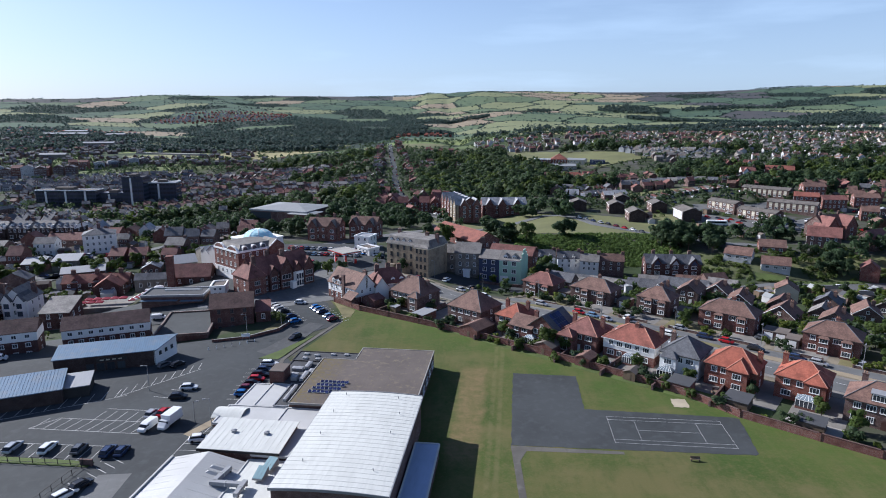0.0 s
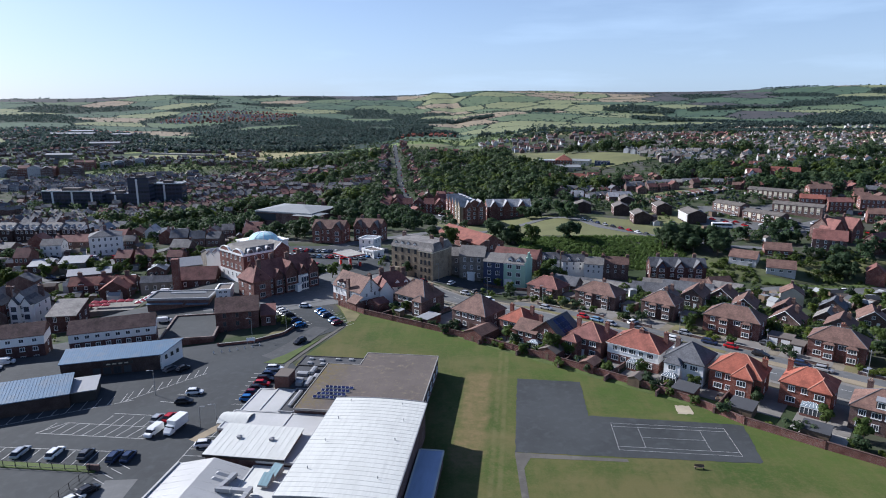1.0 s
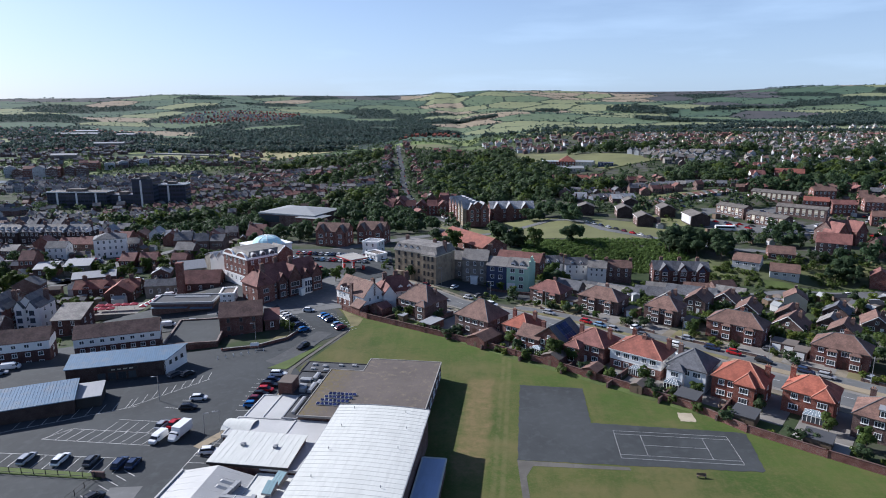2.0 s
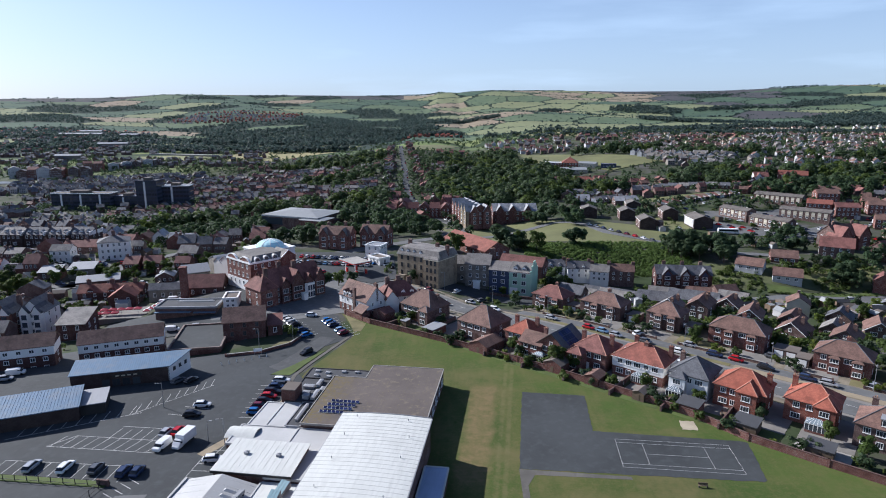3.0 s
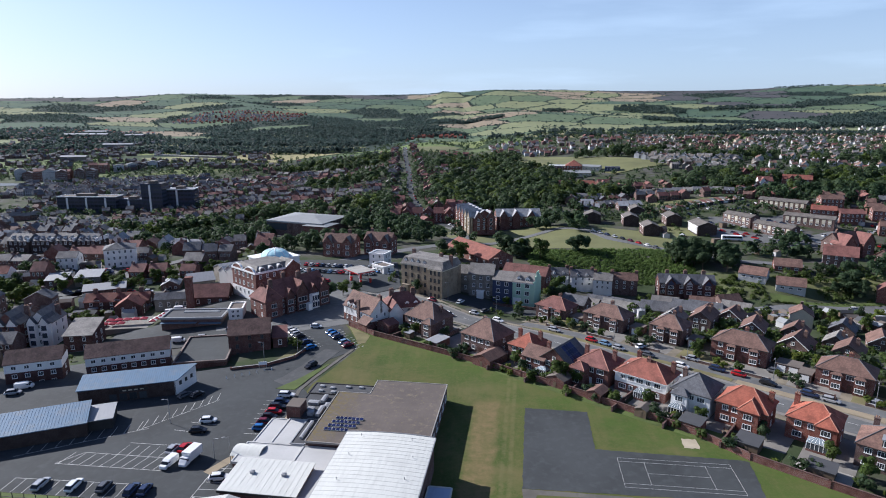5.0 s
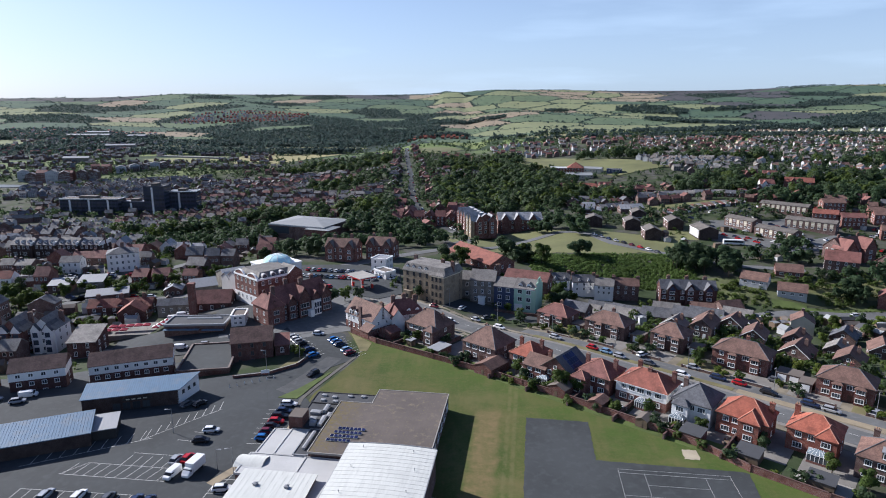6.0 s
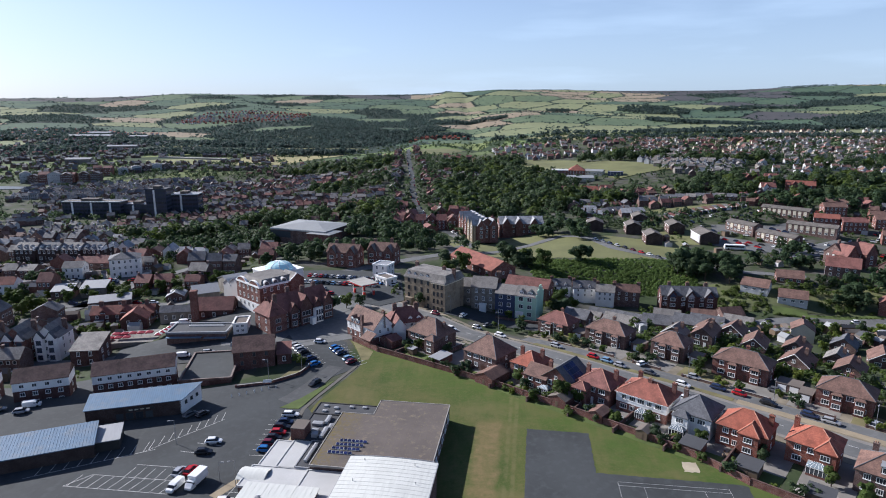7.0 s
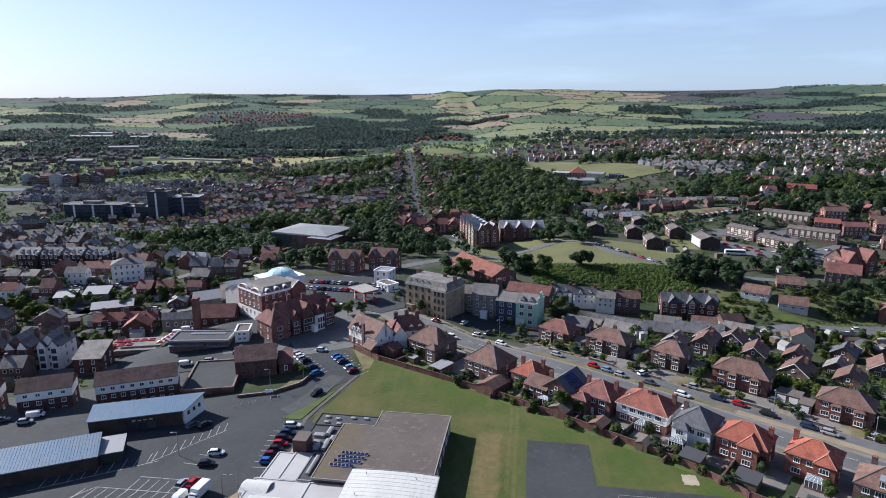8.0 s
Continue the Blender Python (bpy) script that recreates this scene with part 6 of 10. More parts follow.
def shed(x, y, rot, w, d, h, tile=M_FELT, wall=M_WOOD, label="small timber garden shed with a felt roof"):
    ob = thing("garden_shed", at(x, y, rot), label, "shed", "garden sheds")
    if tile in (M_FELT_DARK, M_METAL_GREY):
        part("wall", Build().box(-w / 2, -d / 2, -0.6, w / 2, d / 2, h), wall, ob)
        part("roof", Build().solid([(-w / 2 - 0.2, -d / 2 - 0.2, h), (w / 2 + 0.2, -d / 2 - 0.2, h), (w / 2 + 0.2, d / 2 + 0.2, h + 0.25), (-w / 2 - 0.2, d / 2 + 0.2, h + 0.25)], [(-w / 2 - 0.2, -d / 2 - 0.2, h + 0.14), (w / 2 + 0.2, -d / 2 - 0.2, h + 0.14), (w / 2 + 0.2, d / 2 + 0.2, h + 0.39), (-w / 2 - 0.2, d / 2 + 0.2, h + 0.39)], [(4, 5, 6, 7), (0, 1, 5, 4), (1, 2, 6, 5), (2, 3, 7, 6), (3, 0, 4, 7), (3, 2, 1, 0)]), tile, ob, "flat sloping roof sheet")
    else:
        part("wall", Build().gable_wall(-w / 2, w / 2, -d / 2, d / 2, -0.6, h, w * 0.22, "y"), wall, ob)
        part("roof", Build().ridge(-w / 2 - 0.2, w / 2 + 0.2, -d / 2 - 0.15, d / 2 + 0.15, h - 0.05, w * 0.22 + 0.05, "y", 0.08), tile, ob)
    part("door", Build().box(-0.4, -d / 2 - 0.04, 0, 0.4, -d / 2 + 0.02, 1.8), M_WOOD, ob)


for s, o, w, d, h, tile, wall, lab in ((30, 6, 4.5, 6.5, 2.3, M_METAL_GREY, M_BRICK, "brick garage with a pale sheet roof"), (51, 6, 6.5, 9, 2.5, M_TILE_BROWN, M_BRICK, "brick garage with a brown tile roof"), (75, 6, 5.5, 5, 2.5, M_FELT, M_BRICK, "brick outbuilding with a felt roof"), (87, 5.5, 4, 5, 2.3, M_TILE_BROWN, M_BRICK, "small brick garage with a tile roof"), (100, 4.5, 3, 4, 2.1, M_FELT, M_WOOD, "small timber garden shed with a felt roof"), (111.7, 5.6, 5.0, 5.0, 2.3, M_FELT_DARK, M_BRICK, "garage with a dark felt roof"), (124.6, 4.6, 5.0, 5.2, 2.4, M_FELT_DARK, M_WOOD, "timber garage with a dark roof"), (139.2, 3.6, 5.2, 4.4, 2.2, M_FELT_DARK, M_WOOD, "small timber shed with a dark roof"), (18, 5, 2.4, 2.2, 2.0, M_METAL_GREY, M_WOOD, "small grey shed in a garden")):
    x, y = street(s, o)
    shed(x, y, ST, w, d, h, tile, wall, lab)


def conservatory(x, y, rot, w, d):
    ob = thing("conservatory", at(x, y, rot), "white-framed glazed conservatory against a house", "conservatory", "conservatories")
    part("base_wall", Build().box(-w / 2, -d / 2, -0.5, w / 2, d / 2, 0.6), M_BRICK, ob)
    n = 5
    for i in range(n + 1):
        part("mullion", Build().box(-w / 2 + w * i / n - 0.06, -d / 2 - 0.02, 0.6, -w / 2 + w * i / n + 0.06, -d / 2 + 0.08, 2.2), M_WHITE, ob)
    part("glazing", Build().box(-w / 2 + 0.05, -d / 2 + 0.02, 0.6, w / 2 - 0.05, d / 2, 2.15), M_GLASS, ob)
    part("eaves_beam", Build().box(-w / 2 - 0.1, -d / 2 - 0.1, 2.15, w / 2 + 0.1, d / 2, 2.3), M_WHITE, ob)
    part("roof", Build().hip(-w / 2 - 0.1, w / 2 + 0.1, -d / 2 - 0.1, d / 2 + 0.1, 2.3, 0.9, 0.05, 0, d * 0.7), M_SKYLIGHT, ob, "grey glazed roof")
    for i in range(n + 1):
        u = -w / 2 + w * i / n
        part("roof_bar", Build().rod((u, -d / 2 - 0.1, 2.36), (u * 0.35, 0.1, 3.24), 0.1, 0.06), M_WHITE, ob)


for dx, dy, rot, w, d, (hx, hy) in ((-2.2, -7.6, ST, 3.6, 2.6, (62.2, 148.0)), (1.9, -6.7, ST, 4.2, 2.4, (84.2, 133.4)), (-3.0, -6.4, ST, 3.0, 2.4, (31.5, 169.2)), (1.0, -6.2, ST, 3.0, 2.2, (52.2, 157.4))):
    ca2, sa2 = math.cos(radians(rot)), math.sin(radians(rot))
    conservatory(hx + dx * ca2 - dy * sa2, hy + dx * sa2 + dy * ca2, rot, w, d)


def garden_set(s, o, kind):
    """A garden table with chairs on a back patio."""
    x, y = street(s, o)
    t = thing("garden_table", at(x, y, s * 31), "small pale garden table on a patio", "table", "garden furniture")
    part("tabletop", Build().box(-0.7, -0.45, 0.68, 0.7, 0.45, 0.74), kind, t)
    for a in (-0.6, 0.6):
        for c in (-0.36, 0.36):
            part("leg", Build().box(a - 0.03, c - 0.03, 0, a + 0.03, c + 0.03, 0.68), kind, t)
    for k, (a, c, r) in enumerate(((-0.4, -0.9, 180), (0.45, -0.95, 170), (0.0, 0.95, 5), (1.25, 0.1, -80))):
        ch = thing("garden_chair", at(x, y, s * 31) @ pose(a, c, 0, 0, 0, r), "pale garden chair beside a table", "chair", "garden furniture")
        part("seat", Build().box(-0.25, -0.25, 0.4, 0.25, 0.25, 0.45), kind, ch)
        part("backrest", Build().box(-0.25, 0.2, 0.45, 0.25, 0.26, 0.9), kind, ch)
        for u in (-0.22, 0.22):
            for v in (-0.22, 0.22):
                part("leg", Build().box(u - 0.02, v - 0.02, 0, u + 0.02, v + 0.02, 0.4), kind, ch)


for s, o, kind in ((46, 8.2, M_WOOD), (81.5, 9.0, M_WHITE), (92, 8.4, M_WHITE), (119, 8.4, M_WOOD)):
    garden_set(s, o, kind)
# back lawns and patios
for i in range(10):
    s = 20.6 + i * 13.2
    ring = [street(s - 5.4, 1.2), street(s + 5.4, 1.2), street(s + 5.4, 7.5), street(s - 5.4, 7.5)]
    slab(f"lawn_{i + 1}", Build().prism(ring, -0.3, 0.06), M_LAWN if i < 9 else M_CONC, "small green back lawn behind the wall" if i < 9 else "worn concrete yard behind the wall", "grass" if i < 9 else "paving")
    ring = [street(s - 5.4, 7.6), street(s + 5.4, 7.6), street(s + 5.4, 24), street(s - 5.4, 24)]
    slab(f"patio_{i + 1}", Build().prism(ring, -0.3, 0.05), M_PAVE, "paved yard round a house", "paving")
for i in range(8):
    s = 52 + i * 15.5
    ring = [street(s - 6.4, 47.2), street(s + 6.4, 47.2), street(s + 6.4, 55), street(s - 6.4, 55)]
    slab(f"front_yard_{i + 1}", Build().prism(ring, -0.6, 0.06), M_PAVE if i % 3 else M_VERGE, "paved front garden and drive", "paving")


# ---- larger buildings of the town ----
def block(name, x, y, rot, w, d, h, floors, cols, side, wall, roof, rise, tile, label, category="building", group="", win=(1.1, 1.7), trim=None, stacks=(), base=None, frame_mat=None, dz=0.0, backs=False):
    """A larger building: roof is flat, hip, gable (ridge along x) or cross (ridge along y)."""
    ob = thing(name, at(x, y, rot, dz), label, category, group)
    if roof in ("gable", "cross"):
        part("wall", Build().gable_wall(-w / 2, w / 2, -d / 2, d / 2, -3, h, rise, "x" if roof == "gable" else "y"), wall, ob)
    else:
        part("wall", Build().box(-w / 2, -d / 2, -3, w / 2, d / 2, h), wall, ob)
    if base is not None:
        part("ground_floor", Build().box(-w / 2 - 0.06, -d / 2 - 0.06, -3, w / 2 + 0.06, d / 2 + 0.06, h / floors * 0.95), base, ob, "pale rendered ground floor")
    if roof == "flat":
        part("roof", Build().box(-w / 2 + 0.3, -d / 2 + 0.3, h, w / 2 - 0.3, d / 2 - 0.3, h + 0.08), tile, ob)
        for s in (-1, 1):
            part("parapet", Build().box(s * w / 2 - 0.28, -d / 2 - 0.08, h - 0.25, s * w / 2 + 0.28, d / 2 + 0.08, h + 0.5), trim or wall, ob)
            part("parapet", Build().box(-w / 2 + 0.29, s * d / 2 - 0.28, h - 0.25, w / 2 - 0.29, s * d / 2 + 0.28, h + 0.497), trim or wall, ob)
    elif roof == "hip":
        part("roof", Build().hip(-w / 2 - 0.4, w / 2 + 0.4, -d / 2 - 0.4, d / 2 + 0.4, h, rise), tile, ob)
    elif roof == "mansard":
        k = rise * 0.45
        e, t = [(-w / 2 - 0.3, -d / 2 - 0.3), (w / 2 + 0.3, -d / 2 - 0.3), (w / 2 + 0.3, d / 2 + 0.3), (-w / 2 - 0.3, d / 2 + 0.3)], []
        part("roof", Build().solid([(a, b, h) for a, b in e], [(a - math.copysign(k, a), b - math.copysign(k, b), h + rise) for a, b in e], [(4, 5, 6, 7), (0, 1, 5, 4), (1, 2, 6, 5), (2, 3, 7, 6), (3, 0, 4, 7), (3, 2, 1, 0)]), tile, ob)
    elif roof == "mono":
        part("roof", Build().solid([(-w / 2 - 0.3, -d / 2 - 0.4, h), (w / 2 + 0.3, -d / 2 - 0.4, h), (w / 2 + 0.3, d / 2 + 0.2, h + rise), (-w / 2 - 0.3, d / 2 + 0.2, h + rise)], [(-w / 2 - 0.3, -d / 2 - 0.4, h + 0.2), (w / 2 + 0.3, -d / 2 - 0.4, h + 0.2), (w / 2 + 0.3, d / 2 + 0.2, h + rise + 0.2), (-w / 2 - 0.3, d / 2 + 0.2, h + rise + 0.2)], [(4, 5, 6, 7), (0, 1, 5, 4), (1, 2, 6, 5), (2, 3, 7, 6), (3, 0, 4, 7), (3, 2, 1, 0)]), tile, ob)
        part("gable_fill", Build().face([(w / 2, -d / 2, h), (w / 2, d / 2, h), (w / 2, d / 2, h + rise)]).face([(-w / 2, d / 2, h), (-w / 2, -d / 2, h), (-w / 2, d / 2, h + rise)]).face([(w / 2, d / 2, h), (-w / 2, d / 2, h), (-w / 2, d / 2, h + rise), (w / 2, d / 2, h + rise)]), wall, ob)
    else:
        ax = "x" if roof == "gable" else "y"
        part("roof", Build().ridge(-w / 2 - 0.3, w / 2 + 0.3, -d / 2 - 0.3, d / 2 + 0.3, h - 0.1, rise + 0.15, ax), tile, ob)
    if trim is not None and roof != "flat":
        part("cornice", Build().box(-w / 2 - 0.22, -d / 2 - 0.22, h - 0.35, w / 2 + 0.22, d / 2 + 0.22, h - 0.02), trim, ob, "pale cornice")
    fh = h / floors
    for f in range(floors):
        off = 0.06 if (base is not None and f == 0) else 0.0
        z = f * fh + fh * 0.32
        for cx in row_of(cols, w, 0.7) if cols else ():
            window(ob, cx, -d / 2 - off, z, 0, win[0], min(win[1], fh * 0.6), 1, frame_mat)
            if backs:
                window(ob, cx, d / 2 + off, z, 180, win[0], min(win[1], fh * 0.6), 1, frame_mat)
        for cy in row_of(side, d, 0.9) if side else ():
            window(ob, -w / 2 - off, cy, z, -90, win[0], min(win[1], fh * 0.6), 1, frame_mat)
            window(ob, w / 2 + off, cy, z, 90, win[0], min(win[1], fh * 0.6), 1, frame_mat)
    for cx, cy, cz in stacks:
        chimney(ob, cx, cy, h - 0.3, cz, 1.6, 0.8, 3, M_BROWN_BRICK)
    return ob


def dormer(ob, x, y, z, w=1.5, h=1.5, d=1.8, tile=None, wall=None, rot=0):
    """A small gabled dormer on a roof slope of the thing ob."""
    m = pose(x, y, z, 0, 0, rot)
    p = part("dormer", Build().gable_wall(-w / 2, w / 2, 0, d, -0.4, h, w * 0.45, "y"), wall or M_WHITE, ob, "", m)
    part("dormer_roof", Build().ridge(-w / 2 - 0.15, w / 2 + 0.15, -0.15, d, h - 0.08, w * 0.45 + 0.08, "y", 0.1), tile or M_SLATE, p)
    window(ob, x + 0.0 * rot, y - 0.02, z + 0.2, rot, w - 0.4, h - 0.35, 1)
    return p


# beside the car park
# shop walls in near-black brick: the shade under the eaves side is painted
o = block("low_shop", -87.6, 151.2, 17.6, 23.4, 7.4, 4.2, 2, 0, 0, M_DARK_SHADED_BRICK, "mono", 1.2, M_METAL_SKY_BLUE, "low brick building with a pale sky-tinted blue sheet roof and white end", "shop", win=(1.2, 0.9))
part("sign_board", Build().box(-2, -3.82, 2.7, 5, -3.71, 3.4), M_DARK, o, "dark shop sign board")
for k in range(4):
    part("sign_bar", Build().box(-1.2 + k * 1.4, -3.86, 2.9, -0.3 + k * 1.4, -3.825, 3.2), M_CREAM, o)
for k in range(4):
    window(o, -3.6 + k * 2.4, -3.7, 0.3, 0, 1.9, 2.0, 1, M_DARK)
part("end_wall", Build().solid([(11.4, -3.7, -1), (11.72, -3.7, -1), (16.2, 3.7, -1), (11.4, 3.7, -1)], [(11.4, -3.7, 4.18), (11.72, -3.7, 4.18), (16.2, 3.7, 5.38), (11.4, 3.7, 5.38)], [(0, 1, 5, 4), (1, 2, 6, 5), (2, 3, 7, 6)]), M_RENDER, o, "white rendered end wall, set askew")
part("end_roof", Build().solid([(11.3, -4.1, 4.2), (12.1, -4.1, 4.2), (16.8, 3.9, 5.42), (11.3, 3.9, 5.42)], [(11.3, -4.1, 4.4), (12.1, -4.1, 4.4), (16.8, 3.9, 5.62), (11.3, 3.9, 5.62)], [(4, 5, 6, 7), (0, 1, 5, 4), (1, 2, 6, 5), (2, 3, 7, 6), (3, 0, 4, 7), (3, 2, 1, 0)]), M_METAL_SKY_BLUE, o, "pale sky-tinted blue sheet over the askew end")
for i in range(3):
    window(o, 12.75 + i * 1.2, -2.1 + i * 1.98, 2.4, 58.8, 0.9, 1.0, 1, M_DARK)
o = block("low_shop", -104.2, 127.0, 24, 34, 9.6, 3.4, 1, 0, 0, M_DARK_SHADED_BRICK, "mono", 1.2, M_METAL_SKY_BLUE, "long low building with a wide sky-tinted pale blue sheet roof", "shop")
for k in range(49):
    part("roof_rib", Build().rod((-16.8 + k * 0.7, -5.15, 3.58), (-16.8 + k * 0.7, 4.95, 4.78), 0.16, 0.06), M_METAL_SKY_BLUE, o)
block("low_shop", -86.7, 135.8, 22, 5.6, 7.6, 2.7, 1, 0, 0, M_DARK, "mono", 0.4, M_METAL_GREY, "low porch with a pale grey sheet roof", "shop")
# terraces of flats over shops
for x, y, w, n in ((-98.6, 172.0, 22.4, 8), (-121.3, 163.5, 14.0, 4), (-140.0, 157.0, 16.0, 4)):
    o = block("terrace_flats", x, y, 22, w, 8.5, 7.6, 3, n, 1, M_DARK_BRICK, "gable", 2.6, M_TILE_BROWN, "three-storey brown brick flats with a white top band", "flats", "flats beside the car park", win=(1.3, 1.2), dz=-1.0)
    part("upper_band", Build().box(-w / 2 - 0.05, -4.3, 5.0, w / 2 + 0.05, 4.3, 7.4), M_RENDER, o, "greyish white rendered top storey")
    for cx in row_of(n, w, 0.7):
        window(o, cx, -4.3, 5.8, 0, 1.3, 1.2, 1)
o = block("brick_house", -67.0, 187.6, 15, 12.8, 10.6, 8.0, 3, 3, 2, M_DARK_BRICK, "gable", 3.3, M_TILE_BROWN, "tall dark brown brick building with a plain tile roof", "building", dz=-1.9, frame_mat=M_BROWN_BRICK)
block("brick_house", -57.8, 189.0, 15, 4.4, 7, 3.4, 1, 1, 1, M_DARK_BRICK, "mono", 1.6, M_TILE_ROSE, "low brick lean-to with a rose tile roof", "building")
block("walled_yard", -79.0, 181.5, 11, 15, 22, 2.8, 1, 0, 0, M_DARK_BRICK, "flat", 0, M_COURT, "raised yard of dark gravel inside brick walls", "yard", trim=M_BROWN_BRICK)
o = block("flat_roofed_store", -96.5, 214.5, 4, 21.5, 10, 5.0, 1, 0, 0, M_BROWN_BRICK, "flat", 0, M_FELT_DARK, "flat-roofed workshop with a long white rooflight", "workshop", trim=M_METAL_GREY, dz=float(-3.8 - ground(-96.5, 214.5)))
part("rooflight", Build().hip(-5, 8, 1.8, 3.0, 5.08, 0.4, 0.25), M_MEMBRANE, o, "long white rooflight")
part("canopy_sheet", Build().box(-10.7, -6.6, 3.6, 2.0, -5.1, 3.75), M_METAL_SKY_BLUE, o, "pale sheet canopy")
part("canopy_sheet", Build().box(3.0, -6.6, 3.4, 10.7, -5.1, 3.55), M_METAL_SKY_BLUE, o, "pale sheet canopy")
block("flat_roofed_store", -82.0, 217.5, 10, 5, 8, 3.6, 2, 2, 2, M_RENDER, "flat", 0, M_FELT, "small white-rendered flat-roofed house", "building")
# low pale roofs among the gardens of the lower town
for x, y, r, w, d, h, wall in ((-189.0, 277.0, 14, 9, 8, 3.6, M_BROWN_BRICK), (-176.0, 281.0, 14, 11, 9, 4.2, M_GREY_STONE), (-158.0, 262.0, 24, 17, 6, 3.4, M_BROWN_BRICK)):
    block("workshop", x, y, r, w, d, h, 1, 2, 0, wall, "mono", 1.6, M_METAL_GREY, "low workshop with a grey sheet roof", "workshop", "pale-roofed workshops", dz=0.4)
# old gabled houses and the hall at the left
for x, y, w, m in ((-147.5, 207, 8.5, M_RENDER), (-157.5, 205, 8.5, M_BRICK), (-168.0, 203, 8.5, M_BRICK)):
    o = block("gabled_house", x, y, 5, w, 10, 8.6, 3, 3, 2, m, "cross", 4.2, M_SLATE_LIGHT, "tall gabled house with bays and a weathered slate roof", "house", "gabled houses by the lane", win=(1.1, 1.6), stacks=((3.2, 2.0, 13.4),))
    for g in (-2.1, 2.1):
        part("bay", Build().prism([(g - 1.2, -6.1), (g + 1.2, -6.1), (g + 1.7, -5.0), (g - 1.7, -5.0)], -1, 8.4), m, o)
        p = part("front_gable", Build().gable_wall(g - 1.6, g + 1.6, -6.2, -1, 8.3, 8.8, 2.4, "y"), M_RENDER, o, "white bay gable")
        part("gable_roof", Build().ridge(g - 1.85, g + 1.85, -6.5, 0.5, 8.65, 2.6, "y"), M_SLATE, p)
        for f in range(3):
            window(o, g, -6.1, 0.8 + f * 2.75, 0, 1.7, 1.7, 2, M_BLUE)
block("chapel", -131.5, 202.5, 9, 9.4, 11, 5.8, 2, 2, 2, M_DARK_BRICK, "mono", 2.8, M_SLATE_LIGHT, "brick workshop with a broad pale slate roof", "workshop")
block("hall", -100.5, 240.5, 8, 14.5, 11, 7.4, 2, 3, 2, M_DARK_BRICK, "gable", 4.0, M_TILE_ROSE, "dark red brick hall with a rose tile roof", "hall", dz=-4.6)
part("chimney", Build().box(-1.3, -1.3, -2, 1.3, 1.3, 13).box(-1.5, -1.5, 12.2, 1.5, 1.5, 12.7), M_BRICK, thing("chimney_tower", at(-105.6, 231.0, 12, 0.4), "square red brick tower beside the hall", "tower"))
o = block("terrace", -141.5, 244, 10, 25, 8, 4.6, 2, 6, 1, M_DARK_BRICK, "gable", 2.6, M_TILE_RED, "row of brick cottages under one long rose tile roof", "terrace", stacks=((-9, 0, 9.2), (0, 0, 9.2), (9, 0, 9.2)))
for k in (-7.5, 0.5, 8.0):
    dormer(o, k, -3.9, 4.3, 2.4, 1.2, 3.4, M_TILE_RED, M_DARK_BRICK)
block("cottage", -133.0, 236.5, 14, 10, 7, 4.6, 2, 2, 1, M_DARK_BRICK, "cross", 3.4, M_TILE_RED, "brick cottage with a steep rose tile gable", "house")
block("cottage", -116.5, 240.5, 10, 14, 6, 4.2, 1, 4, 1, M_GREY_STONE, "gable", 2.0, M_SLATE, "low grey cottage row with a slate roof", "house")


def parasol(x, y, z, striped=False):
    ob = thing("parasol", pose(x, y, z, 0, 0, 12), "red and white striped canvas parasol" if striped else "square red canvas parasol in the yard", "parasol", "red parasols")
    part("pole", Build().tube(0, 0, 0, 2.3, 0.04, None, 6), M_POLE, ob)
    for k, (a, b, c, d) in enumerate(((-1.3, -1.1, 1.3, -1.1), (1.3, -1.1, 1.3, 1.1), (1.3, 1.1, -1.3, 1.1), (-1.3, 1.1, -1.3, -1.1))):
        q = Build().face([(a, b, 2.1), (c, d, 2.1), (0, 0, 2.75)]).face([(a, b, 1.8), (c, d, 1.8), (c, d, 2.1), (a, b, 2.1)])
        part("canvas_panel", q, M_WHITE if striped and k % 2 else M_REDCLOTH, ob)


yard = slab("beer_yard", Build().prism([(-134, 212), (-108, 217), (-110, 231), (-136, 225)], -9, -4.6), M_PAVE, "paved yard of the inn with red parasols", "yard")
for i in range(5):
    for j in range(2):
        if i < 3 or j:
            parasol(-131.0 + i * 2.9 + j * 0.2, 213.6 + i * 0.6 + j * 4.2, -4.6)
for j in range(4):
    parasol(-114.6 + j * 0.3, 218.0 + j * 2.5, -4.6, True)
brick_wall([(-136, 214), (-108, 220)], 2.2, "brick wall round the inn yard", M_BRICK)

# the big gabled inn and the domed hotel
def timbered_gable(o, x, y, w, z, rise, wall, tile, depth=6.0, label="projecting front gable"):
    """A gable in the front of o that runs back into its roof."""
    g = part("front_gable", Build().gable_wall(x - w / 2, x + w / 2, y, y + depth, -2, z, rise, "y"), wall, o, label)
    part("gable_roof", Build().ridge(x - w / 2 - 0.3, x + w / 2 + 0.3, y - 0.3, y + depth + 1.4, z - 0.12, rise + 0.22, "y"), tile, g)
    part("bargeboard", Build().rod((x - w / 2 - 0.3, y - 0.34, z - 0.1), (x, y - 0.34, z + rise + 0.1), 0.08, 0.24).rod((x + w / 2 + 0.3, y - 0.34, z - 0.1), (x, y - 0.34, z + rise + 0.1), 0.08, 0.24), M_DARK, g)
    return g


